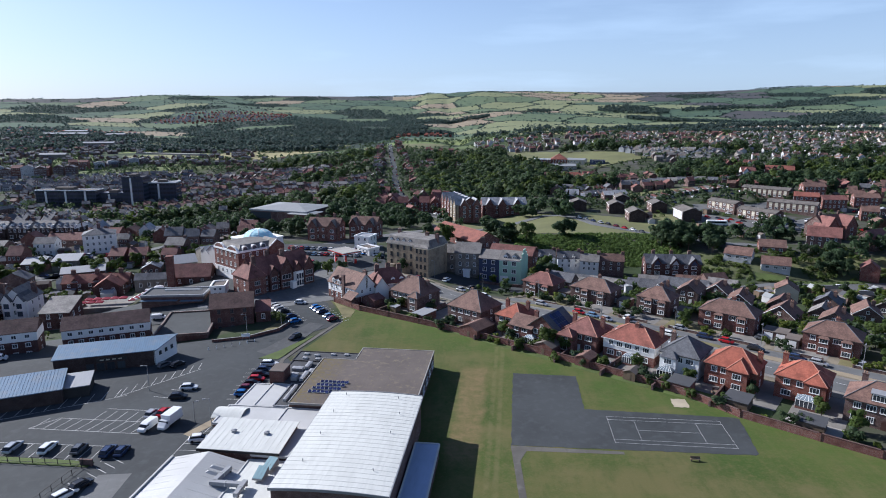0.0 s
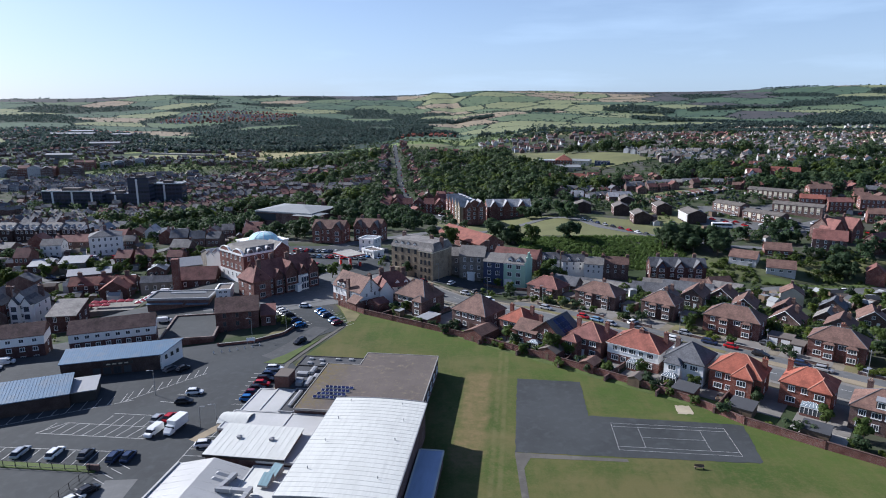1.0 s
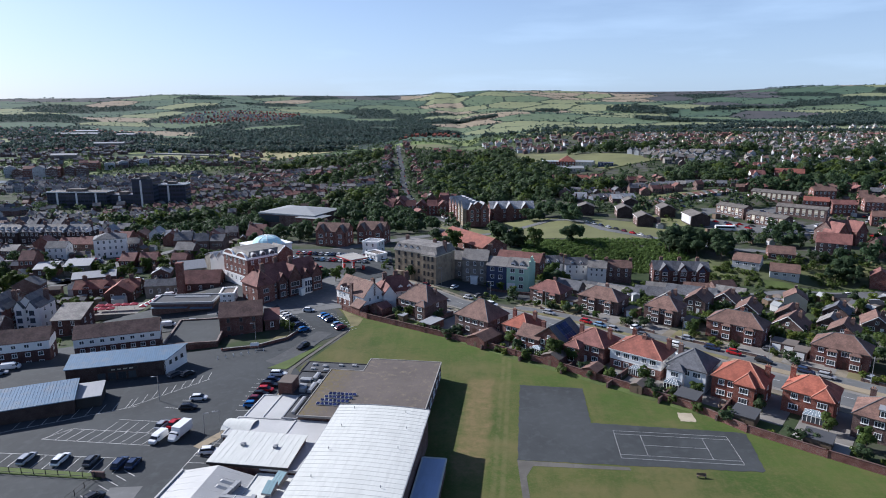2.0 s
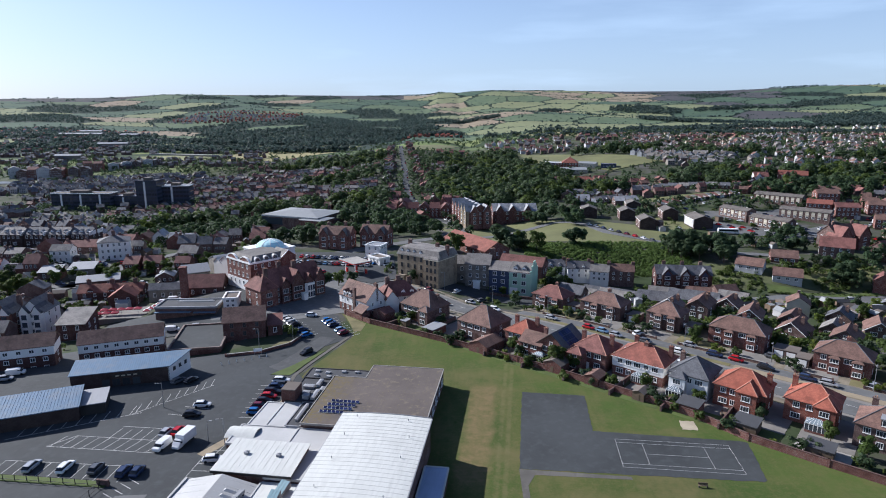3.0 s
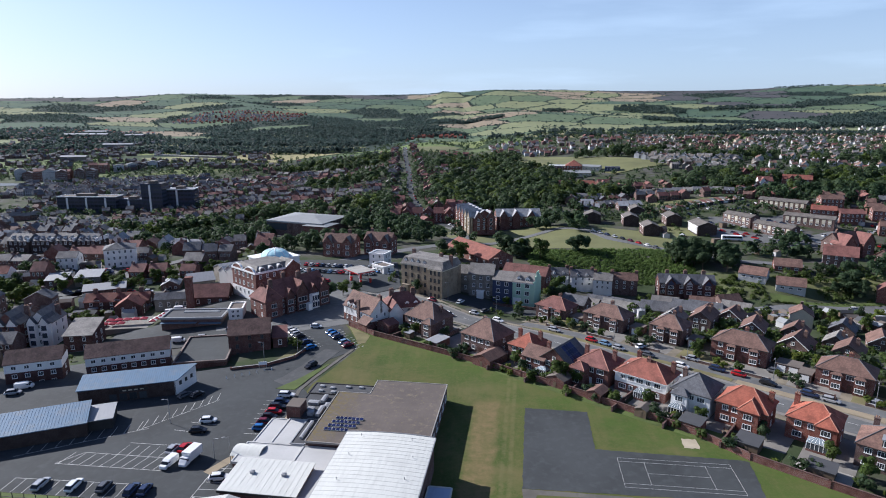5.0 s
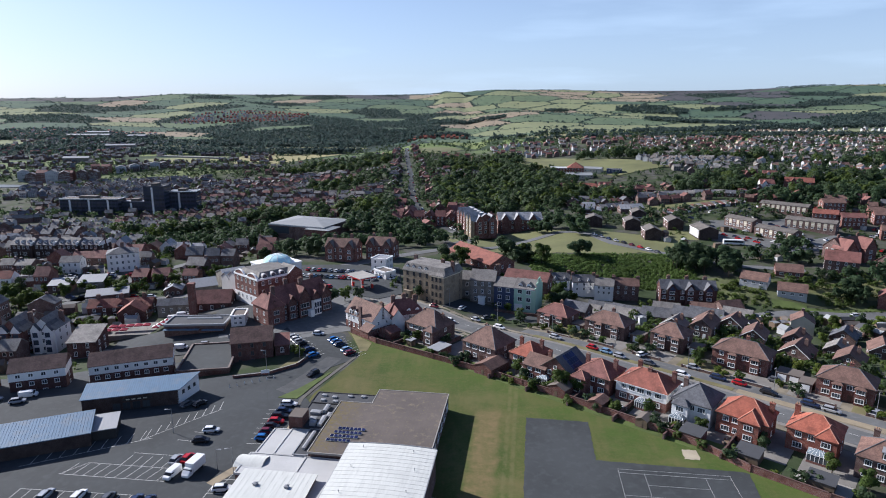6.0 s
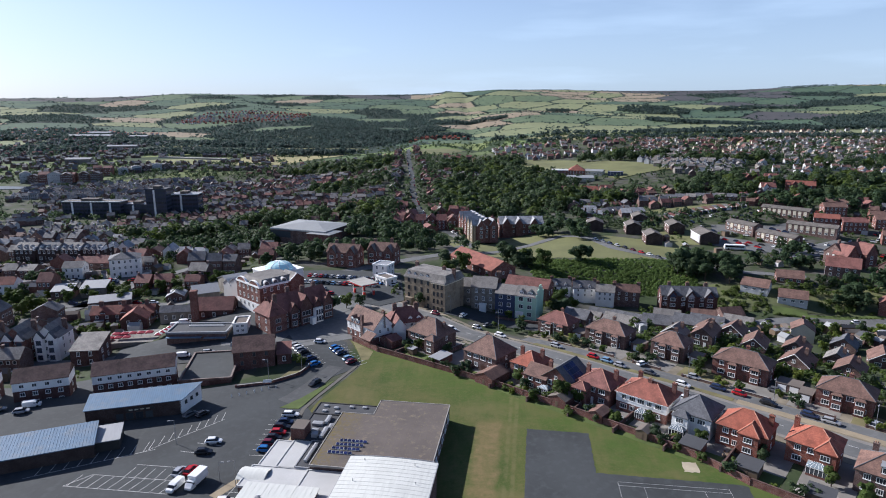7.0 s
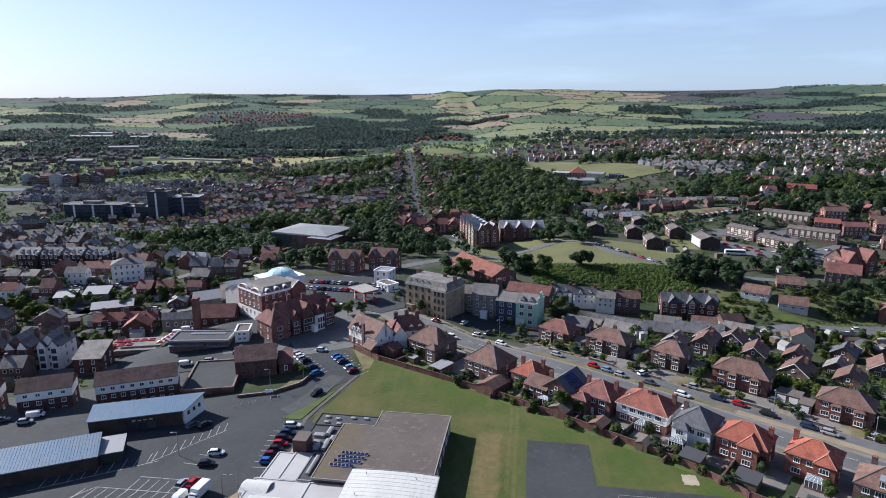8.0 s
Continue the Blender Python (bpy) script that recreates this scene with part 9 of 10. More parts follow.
def oval(x, y, rx, ry, n, s=(0.8, 1.4), rot=0.0):
    a, k = rs.uniform(0, 6.283, n), np.sqrt(rs.uniform(0, 1, n))
    u, v = np.cos(a) * k * rx, np.sin(a) * k * ry
    c, sn = math.cos(radians(rot)), math.sin(radians(rot))
    return np.stack([x + u * c - v * sn, y + u * sn + v * c, rs.uniform(*s, n)], 1)


WOODS = [(45, 620, 75, 130, 520), (110, 560, 45, 30, 70), (-10, 560, 34, 60, 90), (-150, 520, 56, 22, 64), (-75, 520, 30, 34, 60), (-230, 470, 50, 18, 46), (-120, 700, 60, 40, 60), (25, 850, 60, 90, 200), (-170, 950, 110, 60, 160), (300, 610, 110, 28, 100), (440, 620, 100, 30, 90), (380, 545, 50, 30, 70), (330, 520, 50, 30, 60), (500, 720, 90, 22, 60), (330, 770, 90, 16, 50), (230, 560, 40, 30, 50), (215, 820, 60, 40, 70)]
spots = np.concatenate([oval(x, y, rx, ry, int(n * 0.62)) for x, y, rx, ry, n in WOODS])
away = np.abs(spots[:, 0] - np.interp(spots[:, 1], [436, 520, 577, 760, 960, 1160], [-5, -33, -42, -60, -80, -99]))
spots = spots[away > 22]
tall = rs.uniform(0, 1, len(spots)) < 0.62
wood("woodland", spots[tall], M_LEAF_DARK, "dense dark green trees among the houses", 210, 0.85, 6.2, 11.0, 5)
wood("woodland_edge", spots[~tall], M_LEAF, "lighter green trees among the dark woodland", 190, 0.8, 5.4, 9.5, 9)
rest = np.array([(x, y, s) for x, y, s, k in GROVES[185:]])
wood("grove", rest, M_LEAF_DARK, "dark leafy trees in groups over the town", 240, 0.62, 4.4, 8.5, 15)
# hedges and single trees scattered between the far houses
n = 5200
sx, sy = rs.uniform(-0.7, 0.74, n), 430 + 900 * rs.uniform(0, 1, n) ** 1.25
pts = np.concatenate([np.stack([sx * sy, sy, rs.uniform(0.4, 1.0, n)], 1), np.stack([rs.uniform(-760, -120, 1900), rs.uniform(560, 1050, 1900), rs.uniform(0.5, 1.0, 1900)], 1), np.stack([rs.uniform(240, 900, 1300), rs.uniform(600, 1300, 1300), rs.uniform(0.6, 1.25, 1300)], 1), np.stack([rs.uniform(-100, -10, 330), rs.uniform(470, 1000, 330), rs.uniform(0.6, 1.2, 330)], 1)])
for gx, gy, grx, gry in GREENS:
    pts = pts[((pts[:, 0] - gx) / grx) ** 2 + ((pts[:, 1] - gy) / gry) ** 2 > 1.05]
pts = pts[np.abs(pts[:, 0] - np.interp(pts[:, 1], [436, 520, 577, 760, 960, 1160], [-5, -33, -42, -60, -80, -99])) > 4.4]
pts = pts[~((pts[:, 0] < -540) & (pts[:, 1] > 770) & (pts[:, 1] < 850) & (pts[:, 0] > -830))]
rows = (pts[:, 0] > -560) & (pts[:, 0] < -60) & (pts[:, 1] > 590) & (pts[:, 1] < 920)
pts = pts[~rows | (rs.uniform(0, 1, len(pts)) < 0.42)]
wood("garden_trees", pts[::2], M_LEAF_MID, "scattered green garden trees between far houses", 40, 0.9, 4.0, 7.0, 31)
wood("tall_garden_trees", pts[1::2], M_LEAF_DARK, "dark green trees between far houses", 40, 0.95, 4.2, 8.0, 33)
FAR = [(-440, 1250, 240, 50, 300), (-330, 1430, 160, 50, 160), (-860, 1290, 120, 40, 70), (-800, 1470, 140, 40, 90), (-500, 1540, 150, 110, 380), (-480, 1850, 260, 200, 620), (-150, 1560, 180, 60, 240), (-200, 1800, 160, 130, 330), (250, 1330, 200, 22, 60), (620, 1500, 260, 60, 260), (980, 1550, 230, 50, 180), (640, 1900, 60, 120, 130), (-1000, 1600, 240, 60, 200), (60, 2150, 110, 40, 110), (420, 2750, 50, 70, 60), (760, 2550, 100, 200, 260), (1150, 2500, 260, 60, 190), (420, 1150, 320, 30, 150), (760, 1180, 260, 40, 150)]
spots = np.concatenate([oval(x, y, rx, ry, int(n * 1.5), (0.8, 1.4), rot=18 if y > 1400 else 0) for x, y, rx, ry, n in FAR])
for gx, gy, grx, gry in GREENS:
    spots = spots[((spots[:, 0] - gx) / grx) ** 2 + ((spots[:, 1] - gy) / gry) ** 2 > 1.0]
# from here on the leaf colour carries painted haze
wood("far_woods", spots, M_LEAF_HAZED, "far woods along the valley and the hills", 26, 1.7, 5.5, 8.0, 51)
# woods that fill whole fields, hedgerows and hedgerow trees along the field edges
n = 80000
a, r = rs.uniform(-0.66, 0.68, n), 1400 + 2700 * rs.uniform(0, 1, n) ** 0.8
hx, hy = r * np.sin(a), r * np.cos(a)
who, edge = field_at(hx, hy)
estate = (hx > -1100) & (hx < -620) & (hy > 2300) & (hy < 2740)
inside = (CROP[who] == 4) & ~estate & (rs.uniform(0, 1, n) < 0.6)
wood("hill_woods", np.stack([hx, hy, rs.uniform(0.6, 1.1, n)], 1)[inside], M_LEAF_HAZED, "blocks of dark woodland on the far hills", 10, 2.3, 5.5, 8.0, 61)
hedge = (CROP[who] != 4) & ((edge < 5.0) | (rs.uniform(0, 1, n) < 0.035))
wood("hedgerows", np.stack([hx, hy, rs.uniform(0.3, 0.65, n) + (rs.uniform(0, 1, n) < 0.1) * 0.5], 1)[hedge], M_LEAF_HAZED, "hedgerow trees between far fields", 8, 2.8, 5.5, 5.0, 71)
ridge = np.stack([rs.uniform(-60, 700, 420), rs.uniform(4000, 4180, 420), rs.uniform(0.35, 0.65, 420)], 1)
wood("skyline_wood", ridge, M_LEAF_HAZED, "low dark plantation along the skyline", 8, 3.0, 6.0, 7.0, 81)
# the scrubby bank
n = 3600
bx = rs.uniform(38, 122, n)
by = 303 + rs.uniform(0, 1, n) * 42 + (bx - 80) * -0.05
wood("scrub_bank", np.stack([bx, by, rs.uniform(0.14, 0.3, n)], 1), M_SCRUB, "scrubby green bank below the hill road", 60, 1.0, 4.4, 5.0, 91)


def off_road(p, k=1.5):
    """The spots that lie on no road or yard."""
    p = np.array(p)
    free = np.ones(len(p), bool)
    for pts, half in ROADLINES:
        for (x0, y0), (x1, y1) in zip(pts, pts[1:]):
            l2 = (x1 - x0) ** 2 + (y1 - y0) ** 2
            t = np.clip(((p[:, 0] - x0) * (x1 - x0) + (p[:, 1] - y0) * (y1 - y0)) / l2, 0, 1)
            free &= np.hypot(p[:, 0] - x0 - t * (x1 - x0), p[:, 1] - y0 - t * (y1 - y0)) > half + k
    return p[free]


def strew(x0, x1, y0, y1, n, s):
    return np.stack([rs.uniform(x0, x1, n), rs.uniform(y0, y1, n), rs.uniform(*s, n)], 1)


# hedges and shrubs in the gardens beyond the street and in the lower town
n = 900
sh = [(*street(a, b), c) for a, b, c in zip(rs.uniform(40, 190, n), rs.uniform(64, 108, n), rs.uniform(0.14, 0.42, n))]
lt = np.stack([rs.uniform(-330, -112, 700), rs.uniform(212, 330, 700), rs.uniform(0.18, 0.5, 700)], 1)
ok = [p for p in lt if not (-140 < p[0] < -104 and 210 < p[1] < 234)]
ok = [p for p in ok if abs(p[1] - 262) > 5 and abs(p[1] - 302) > 5]
more = np.concatenate([strew(-30, 46, 224, 300, 220, (0.18, 0.45)), strew(42, 190, 228, 256, 300, (0.2, 0.45)), strew(118, 190, 268, 306, 70, (0.2, 0.5)), strew(84, 130, 262, 282, 160, (0.2, 0.5)), strew(90, 290, 330, 490, 420, (0.2, 0.5)), strew(-185, -98, 172, 205, 90, (0.2, 0.45)), strew(-330, -120, 330, 420, 420, (0.3, 0.7)), strew(150, 300, 180, 260, 380, (0.18, 0.5))])
for gx, gy, grx, gry in GREENS:
    more = more[((more[:, 0] - gx) / grx) ** 2 + ((more[:, 1] - gy) / gry) ** 2 > 1.05]
wood("garden_shrubs", off_road(np.concatenate([np.array(sh), np.array(ok), more])), M_LEAF, "hedges and shrubs in the back gardens", 40, 1.0, 4.4, 5.5, 111)


# rough hedges and shrubs round the bungalows on the slope
edge = [(143 + i * 0.9, 269.6 - i * 0.34, 0.16 + 0.05 * (i % 3)) for i in range(18)] + [(160 + i * 1.1, 267.4 - i * 0.1, 0.15 + 0.06 * (i % 2)) for i in range(26)] + [(141.5 + i * 0.2, 272 + i * 1.2, 0.2 + 0.05 * (i % 3)) for i in range(12)]
edge = [(x + rs.uniform(-0.3, 0.3), y + rs.uniform(-0.3, 0.3), k) for x, y, k in edge]
wild = [p for p in np.concatenate([strew(120, 142, 274, 300, 60, (0.2, 0.5)), strew(147, 200, 282, 300, 80, (0.2, 0.55)), strew(166, 206, 268, 284, 46, (0.18, 0.45))]) if all(math.hypot(p[0] - cx, p[1] - cy) > 7.5 for cx, cy in ((143.5, 290.5), (155.5, 279.5), (165, 302)))]
wood("slope_shrubs", np.array(edge + wild), M_LEAF, "hedges and rough shrubs round the bungalows", 60, 0.9, 4.4, 5.5, 117)


# ---- the rest of the town, row by row ----
def town_kind(w, d, h, rise, wall, tile, axis="x", floors=0, bays=0):
    ob = thing("town_house", pose(0, -440, -60), f"small {'white-rendered' if wall in (M_RENDER, M_CREAM) else 'brick'} town house with a {'slate' if tile in (M_SLATE, M_SLATE_LIGHT, M_SLATE_SUNLIT) else 'tile'} roof", "house", "houses of the town")
    b = Build().gable_wall(-w / 2, w / 2, -d / 2, d / 2, -3, h, rise, axis)
    for f in range(floors or (2 if h > 4 else 1)):
        for cx in row_of(bays or (3 if w > 7 else 2), w, 0.6):
            for s in (-1, 1):
                z = 0.9 + f * h / (floors or 2)
                q = [(cx - 0.6, s * (d / 2 + 0.03), z), (cx + 0.6, s * (d / 2 + 0.03), z), (cx + 0.6, s * (d / 2 + 0.03), z + 1.35), (cx - 0.6, s * (d / 2 + 0.03), z + 1.35)]
                b.face(q if s < 0 else q[::-1], 1)
                q = [(cx - 0.46, s * (d / 2 + 0.05), z + 0.13), (cx + 0.46, s * (d / 2 + 0.05), z + 0.13), (cx + 0.46, s * (d / 2 + 0.05), z + 1.22), (cx - 0.46, s * (d / 2 + 0.05), z + 1.22)]
                b.face(q if s < 0 else q[::-1], 2)
    part("wall", b, (wall, M_WHITE, M_GLASS), ob)
    part("roof", Build().ridge(-w / 2 - 0.2, w / 2 + 0.2, -d / 2 - 0.3, d / 2 + 0.3, h - 0.12, rise + 0.15, axis), tile, ob)
    c = Build()
    c.box(w / 2 - 1.2, -0.5, h, w / 2 - 0.2, 0.5, h + rise + 1.1)
    part("chimney", c, M_BROWN_BRICK, ob)
    return ob


TOWN = [town_kind(8, 8, 5.2, 2.8, M_BRICK, M_TILE_BROWN), town_kind(8, 8.5, 5.4, 3.0, M_BRICK, M_TILE_ROSE), town_kind(7.5, 8, 5.4, 2.8, M_BROWN_BRICK, M_SLATE_LIGHT), town_kind(8, 8, 5.2, 2.8, M_RENDER, M_SLATE_SUNLIT), town_kind(8.5, 9, 5.4, 3.2, M_BRICK, M_TILE_RED, "y"), town_kind(7.5, 9, 7.6, 3.0, M_BROWN_BRICK, M_SLATE), town_kind(8, 8, 5.0, 2.6, M_CREAM, M_TILE_BROWN), town_kind(9, 8, 3.0, 2.4, M_BROWN_BRICK, M_SLATE_SUNLIT, "y"), town_kind(9, 9, 6.4, 3.2, M_RENDER, M_TILE_RED), town_kind(17, 8, 5.6, 3.0, M_BROWN_BRICK, M_TILE_ROSE), town_kind(12, 9, 2.8, 1.6, M_BROWN_BRICK, M_FELT)]
SEEN, PLOTS = set(), []
TAKEN = []


def clear(x, y, k=7.0):
    """True where no larger building stands and no wood, road or lawn lies."""
    for cx, cy, r in TAKEN:
        if (x - cx) ** 2 + (y - cy) ** 2 < (r + k) ** 2:
            return False
    for wx, wy, rx, ry, n in WOODS:
        if ((x - wx) / rx) ** 2 + ((y - wy) / ry) ** 2 < 0.72:
            return False
    for wx, wy, rx, ry in GREENS:
        if ((x - wx) / rx) ** 2 + ((y - wy) / ry) ** 2 < 1:
            return False
    for (x0, y0), (x1, y1) in zip(LANES, LANES[1:]):
        t = max(0, min(1, ((x - x0) * (x1 - x0) + (y - y0) * (y1 - y0)) / max(1, (x1 - x0) ** 2 + (y1 - y0) ** 2)))
        if math.hypot(x - x0 - t * (x1 - x0), y - y0 - t * (y1 - y0)) < 10:
            return False
    for lane in LANE_SETS:
        for (x0, y0), (x1, y1) in zip(lane, lane[1:]):
            t = max(0, min(1, ((x - x0) * (x1 - x0) + (y - y0) * (y1 - y0)) / max(1, (x1 - x0) ** 2 + (y1 - y0) ** 2)))
            if math.hypot(x - x0 - t * (x1 - x0), y - y0 - t * (y1 - y0)) < 7.5:
                return False
    return True


for o in list(scene.objects):
    if o.parent is None and o.type == "EMPTY" and o.get("category", "") not in ("tree", "car", "van", "wall", "fence", "street lamp", "shed", "parasol", "duct", "roof plant"):
        p = o.matrix_basis.translation
        k = 4.0
        for c in o.children:
            if c.type == "MESH" and c.name.startswith("wall"):
                k = max(abs(v) for q in c.data.vertices for v in q.co[:2]) * 0.95
        TAKEN.append((p.x, p.y, k))
LANE_SETS = [[(-360, 258), (-250, 262), (-160, 264), (-118, 268)], [(-360, 300), (-250, 303), (-170, 302), (-120, 300)], [(-185, 206), (-180, 240), (-172, 264), (-165, 302), (-150, 345)]]
LANES = [(-5, 436), (-20, 470), (-33, 520), (-42, 577), (-52, 660), (-60, 760), (-80, 960), (-99, 1160)]


def quarter(x0, x1, y0, y1, rot, gap, step, keep, kinds, seed):
    """Rows of single houses over a quarter of the town."""
    g = random.Random(seed)
    c, s = math.cos(radians(rot)), math.sin(radians(rot))
    cx, cy = (x0 + x1) / 2, (y0 + y1) / 2
    v = -(y1 - y0) / 2
    while v < (y1 - y0) / 2:
        u, k = -(x1 - x0) / 2, g.choice(kinds)
        while u < (x1 - x0) / 2:
            x, y = cx + u * c - v * s, cy + u * s + v * c
            u += step * g.choice((1, 1, 1, 1.6))
            if g.random() < 0.25:
                k = g.choice(kinds)
            if g.random() > keep or not clear(x, y):
                continue
            yield x, y, rot + g.choice((0, 0, 180, 90, 180, 270)) + g.uniform(-9, 9), k
        v += gap * g.uniform(0.85, 1.15)


# the nearer quarters
for q in ((62, 180, 222, 246, ST + 12, 15, 12, 0.55, (7, 7, 7, 6), 13), (-330, -130, 262, 300, 8, 16, 9, 0.62, (0, 1, 2, 3, 7, 8, 9, 10), 1), (-340, -215, 215, 262, 4, 17, 10, 0.62, (2, 3, 5, 7, 8, 9, 10), 2), (-340, -120, 300, 330, 5, 15, 9, 0.75, (2, 5, 3, 1, 8, 9), 3), (-360, -215, 345, 420, 3, 17, 9, 0.8, (2, 5, 3, 2), 4)):
    PLOTS += list(quarter(*q))
# towards the harbour and the long street
for q in ((-215, -110, 335, 375, 6, 18, 9, 0.7, (0, 1, 2, 3), 5), (-420, -240, 430, 530, 2, 19, 9, 0.75, (2, 5, 2, 3), 6), (-60, 30, 476, 560, -6, 17, 9, 0.7, (0, 1, 4, 1), 7), (95, 270, 492, 600, 4, 17, 9, 0.75, (2, 7, 2, 6, 7, 0), 8), (230, 420, 470, 560, -15, 17, 10, 0.6, (2, 1, 7, 6), 9)):
    PLOTS += list(quarter(*q))
# the hill on the other side
for q in ((280, 380, 330, 460, -25, 18, 11, 0.6, (0, 2, 7, 6), 10), (175, 330, 190, 250, ST, 18, 13, 0.7, (0, 1, 7, 7), 11), (-185, -150, 160, 250, 10, 16, 10, 0.6, (0, 2, 5), 12)):
    PLOTS += list(quarter(*q))
for (x0, y0), (x1, y1) in zip(LANES, LANES[1:]):
    l = math.hypot(x1 - x0, y1 - y0)
    for i in range(int(l / 11)):
        for side in (-1, 1):
            g = random.Random(int(x0 * 7 + i * 13 + side))
            u, o = (i + 0.5) * 11 / l, side * g.uniform(12, 21)
            if g.random() < 0.62:
                PLOTS.append((x0 + (x1 - x0) * u - (y1 - y0) / l * o, y0 + (y1 - y0) * u + (x1 - x0) / l * o, math.degrees(math.atan2(y1 - y0, x1 - x0)) + g.choice((0, 180, 90)), g.choice((1, 0, 1, 2, 2, 0))))
PLOTS.sort(key=lambda g: math.hypot(g[0], g[1]))
for x, y, rot, k in PLOTS[:240]:
    m = at(x, y, rot, 0.2)
    g = random.Random(int(x * 17 + y * 3))
    if k in SEEN:
        copy_thing(TOWN[k], m).scale = (g.uniform(0.85, 1.3), g.uniform(0.85, 1.25), g.uniform(0.8, 1.25))
    else:
        SEEN.add(k)
        TOWN[k].matrix_basis = m


def far_rows(name, quarters, palette, label):
    """Far houses, too many and too small to be told apart, in one mesh."""
    b = Build()
    for q in quarters:
        for x, y, rot, k in q if isinstance(q, list) else quarter(*q):
            g = random.Random(int(x * 13 + y * 7))
            w, d, h, rise = g.uniform(6, 8.5), g.uniform(6, 7.5), g.uniform(3.8, 5.2), g.uniform(1.9, 2.8)
            z = float(ground(x, y))
            n0 = len(b.v)
            sl = (k % len(palette)) * 2
            b.gable_wall(-w / 2, w / 2, -d / 2, d / 2, -2, h, rise, "x", sl)
            for cx in row_of(3, w, 0.6):
                for f in (0.9, 0.9 + h / 2):
                    b.face([(cx - 0.6, -d / 2 - 0.04, f), (cx + 0.6, -d / 2 - 0.04, f), (cx + 0.6, -d / 2 - 0.04, f + 1.2), (cx - 0.6, -d / 2 - 0.04, f + 1.2)], 2 * len(palette))
            b.face([(-w / 2 - 0.2, -d / 2 - 0.3, h - 0.1), (w / 2 + 0.2, -d / 2 - 0.3, h - 0.1), (w / 2 + 0.2, 0, h + rise + 0.15), (-w / 2 - 0.2, 0, h + rise + 0.15)], sl + 1)
            b.face([(w / 2 + 0.2, d / 2 + 0.3, h - 0.1), (-w / 2 - 0.2, d / 2 + 0.3, h - 0.1), (-w / 2 - 0.2, 0, h + rise + 0.15), (w / 2 + 0.2, 0, h + rise + 0.15)], sl + 1)
            b.box(w / 2 - 1.2, -0.5, h, w / 2 - 0.2, 0.5, h + rise + 1.0, sl, False)
            c, s = math.cos(radians(rot)), math.sin(radians(rot))
            b.v[n0:] = [(x + vx * c - vy * s, y + vx * s + vy * c, z + vz) for vx, vy, vz in b.v[n0:]]
    mats = [m for pair in palette for m in pair] + [M_GLASS]
    return tagged(new(name, b.data(name, *mats)), label, "houses", kind="stuff")


RED = ((M_BRICK, M_TILE_BROWN), (M_BROWN_BRICK, M_TILE_ROSE), (M_BROWN_BRICK, M_SLATE), (M_BROWN_BRICK, M_TILE_BROWN), (M_BROWN_BRICK, M_SLATE_LIGHT), (M_DASH, M_SLATE_LIGHT))
PALE = ((M_GREY_STONE, M_SLATE_LIGHT), (M_DASH, M_TILE_BROWN), (M_BROWN_BRICK, M_SLATE_LIGHT), (M_STONE, M_TILE_BROWN), (M_BROWN_BRICK, M_TILE_ROSE), (M_DASH, M_ESTATE_ROOF), (M_CREAM, M_TILE_BROWN))
LOWER = [PLOTS[240:], (-310, -70, 500, 612, 4, 20, 8.5, 0.75, (0, 1, 2, 4), 39), (-330, -70, 610, 760, 2, 21, 8, 0.85, (0, 1, 4, 2), 21), (-300, -90, 770, 900, -12, 25, 9.5, 0.5, (0, 1, 4, 2), 28), (-470, -330, 560, 820, 24, 22, 8, 0.8, (2, 2, 5, 4), 22), (-900, -640, 620, 900, 14, 24, 9, 0.6, (2, 4, 2), 29), (-30, 70, 700, 1000, -3, 24, 10, 0.5, (0, 1, 4), 23)]
UPPER = [(-1050, -700, 1430, 1560, 8, 34, 11, 0.5, (4, 2, 5), 46), (-760, -540, 1180, 1330, 14, 30, 10, 0.55, (4, 2, 5), 47), (-900, -330, 960, 1180, 9, 27, 9, 0.5, (4, 2, 2), 25), (-1100, -700, 1180, 1420, 12, 30, 10, 0.5, (4, 2, 1), 30), (-330, -60, 900, 1060, 8, 30, 10, 0.4, (0, 1, 4), 26), (-420, -300, 600, 700, 0, 20, 9, 0.7, (2, 0), 27), (-560, -330, 730, 880, 24, 19, 8, 0.85, (2, 2, 5, 4), 37), (-330, -180, 740, 880, 14, 21, 8.5, 0.7, (2, 4, 1, 2), 38)]
far_rows("far_terraces", LOWER + UPPER, RED, "far brick terraces with brown, rose and slate roofs")
far_rows("far_villas", [(240, 520, 600, 780, -8, 23, 11, 0.55, (1, 2, 1, 0), 31), (280, 900, 800, 1080, -5, 21, 10, 0.62, (0, 5, 6, 2, 5, 1, 4), 32), (222, 330, 700, 800, -38, 15, 9, 0.9, (5, 0, 5), 45), (640, 1300, 1290, 1470, 0, 44, 15, 0.5, (5, 5, 6), 44), (420, 720, 480, 700, -14, 22, 11, 0.6, (1, 2, 4), 33), (60, 330, 900, 1080, 2, 24, 11, 0.65, (2, 1, 4), 34), (560, 1000, 1080, 1220, -5, 26, 11, 0.6, (0, 3, 1, 2), 35), (330, 560, 400, 500, -20, 22, 12, 0.6, (1, 2), 36)], PALE, "far pale houses with slate and brown roofs")
far_rows("distant_estate", [(-1080, -640, 2330, 2720, 0, 40, 15, 0.75, (0, 1), 41), (-1700, -900, 1500, 1900, 0, 40, 16, 0.4, (2, 0), 42), (-120, 20, 1480, 1560, 0, 30, 13, 0.6, (1, 3), 43)], ((M_DASH, M_TILE_ORANGE), (M_ORANGE_BRICK, M_TILE_ORANGE)), "distant red-roofed housing estate across the valley")
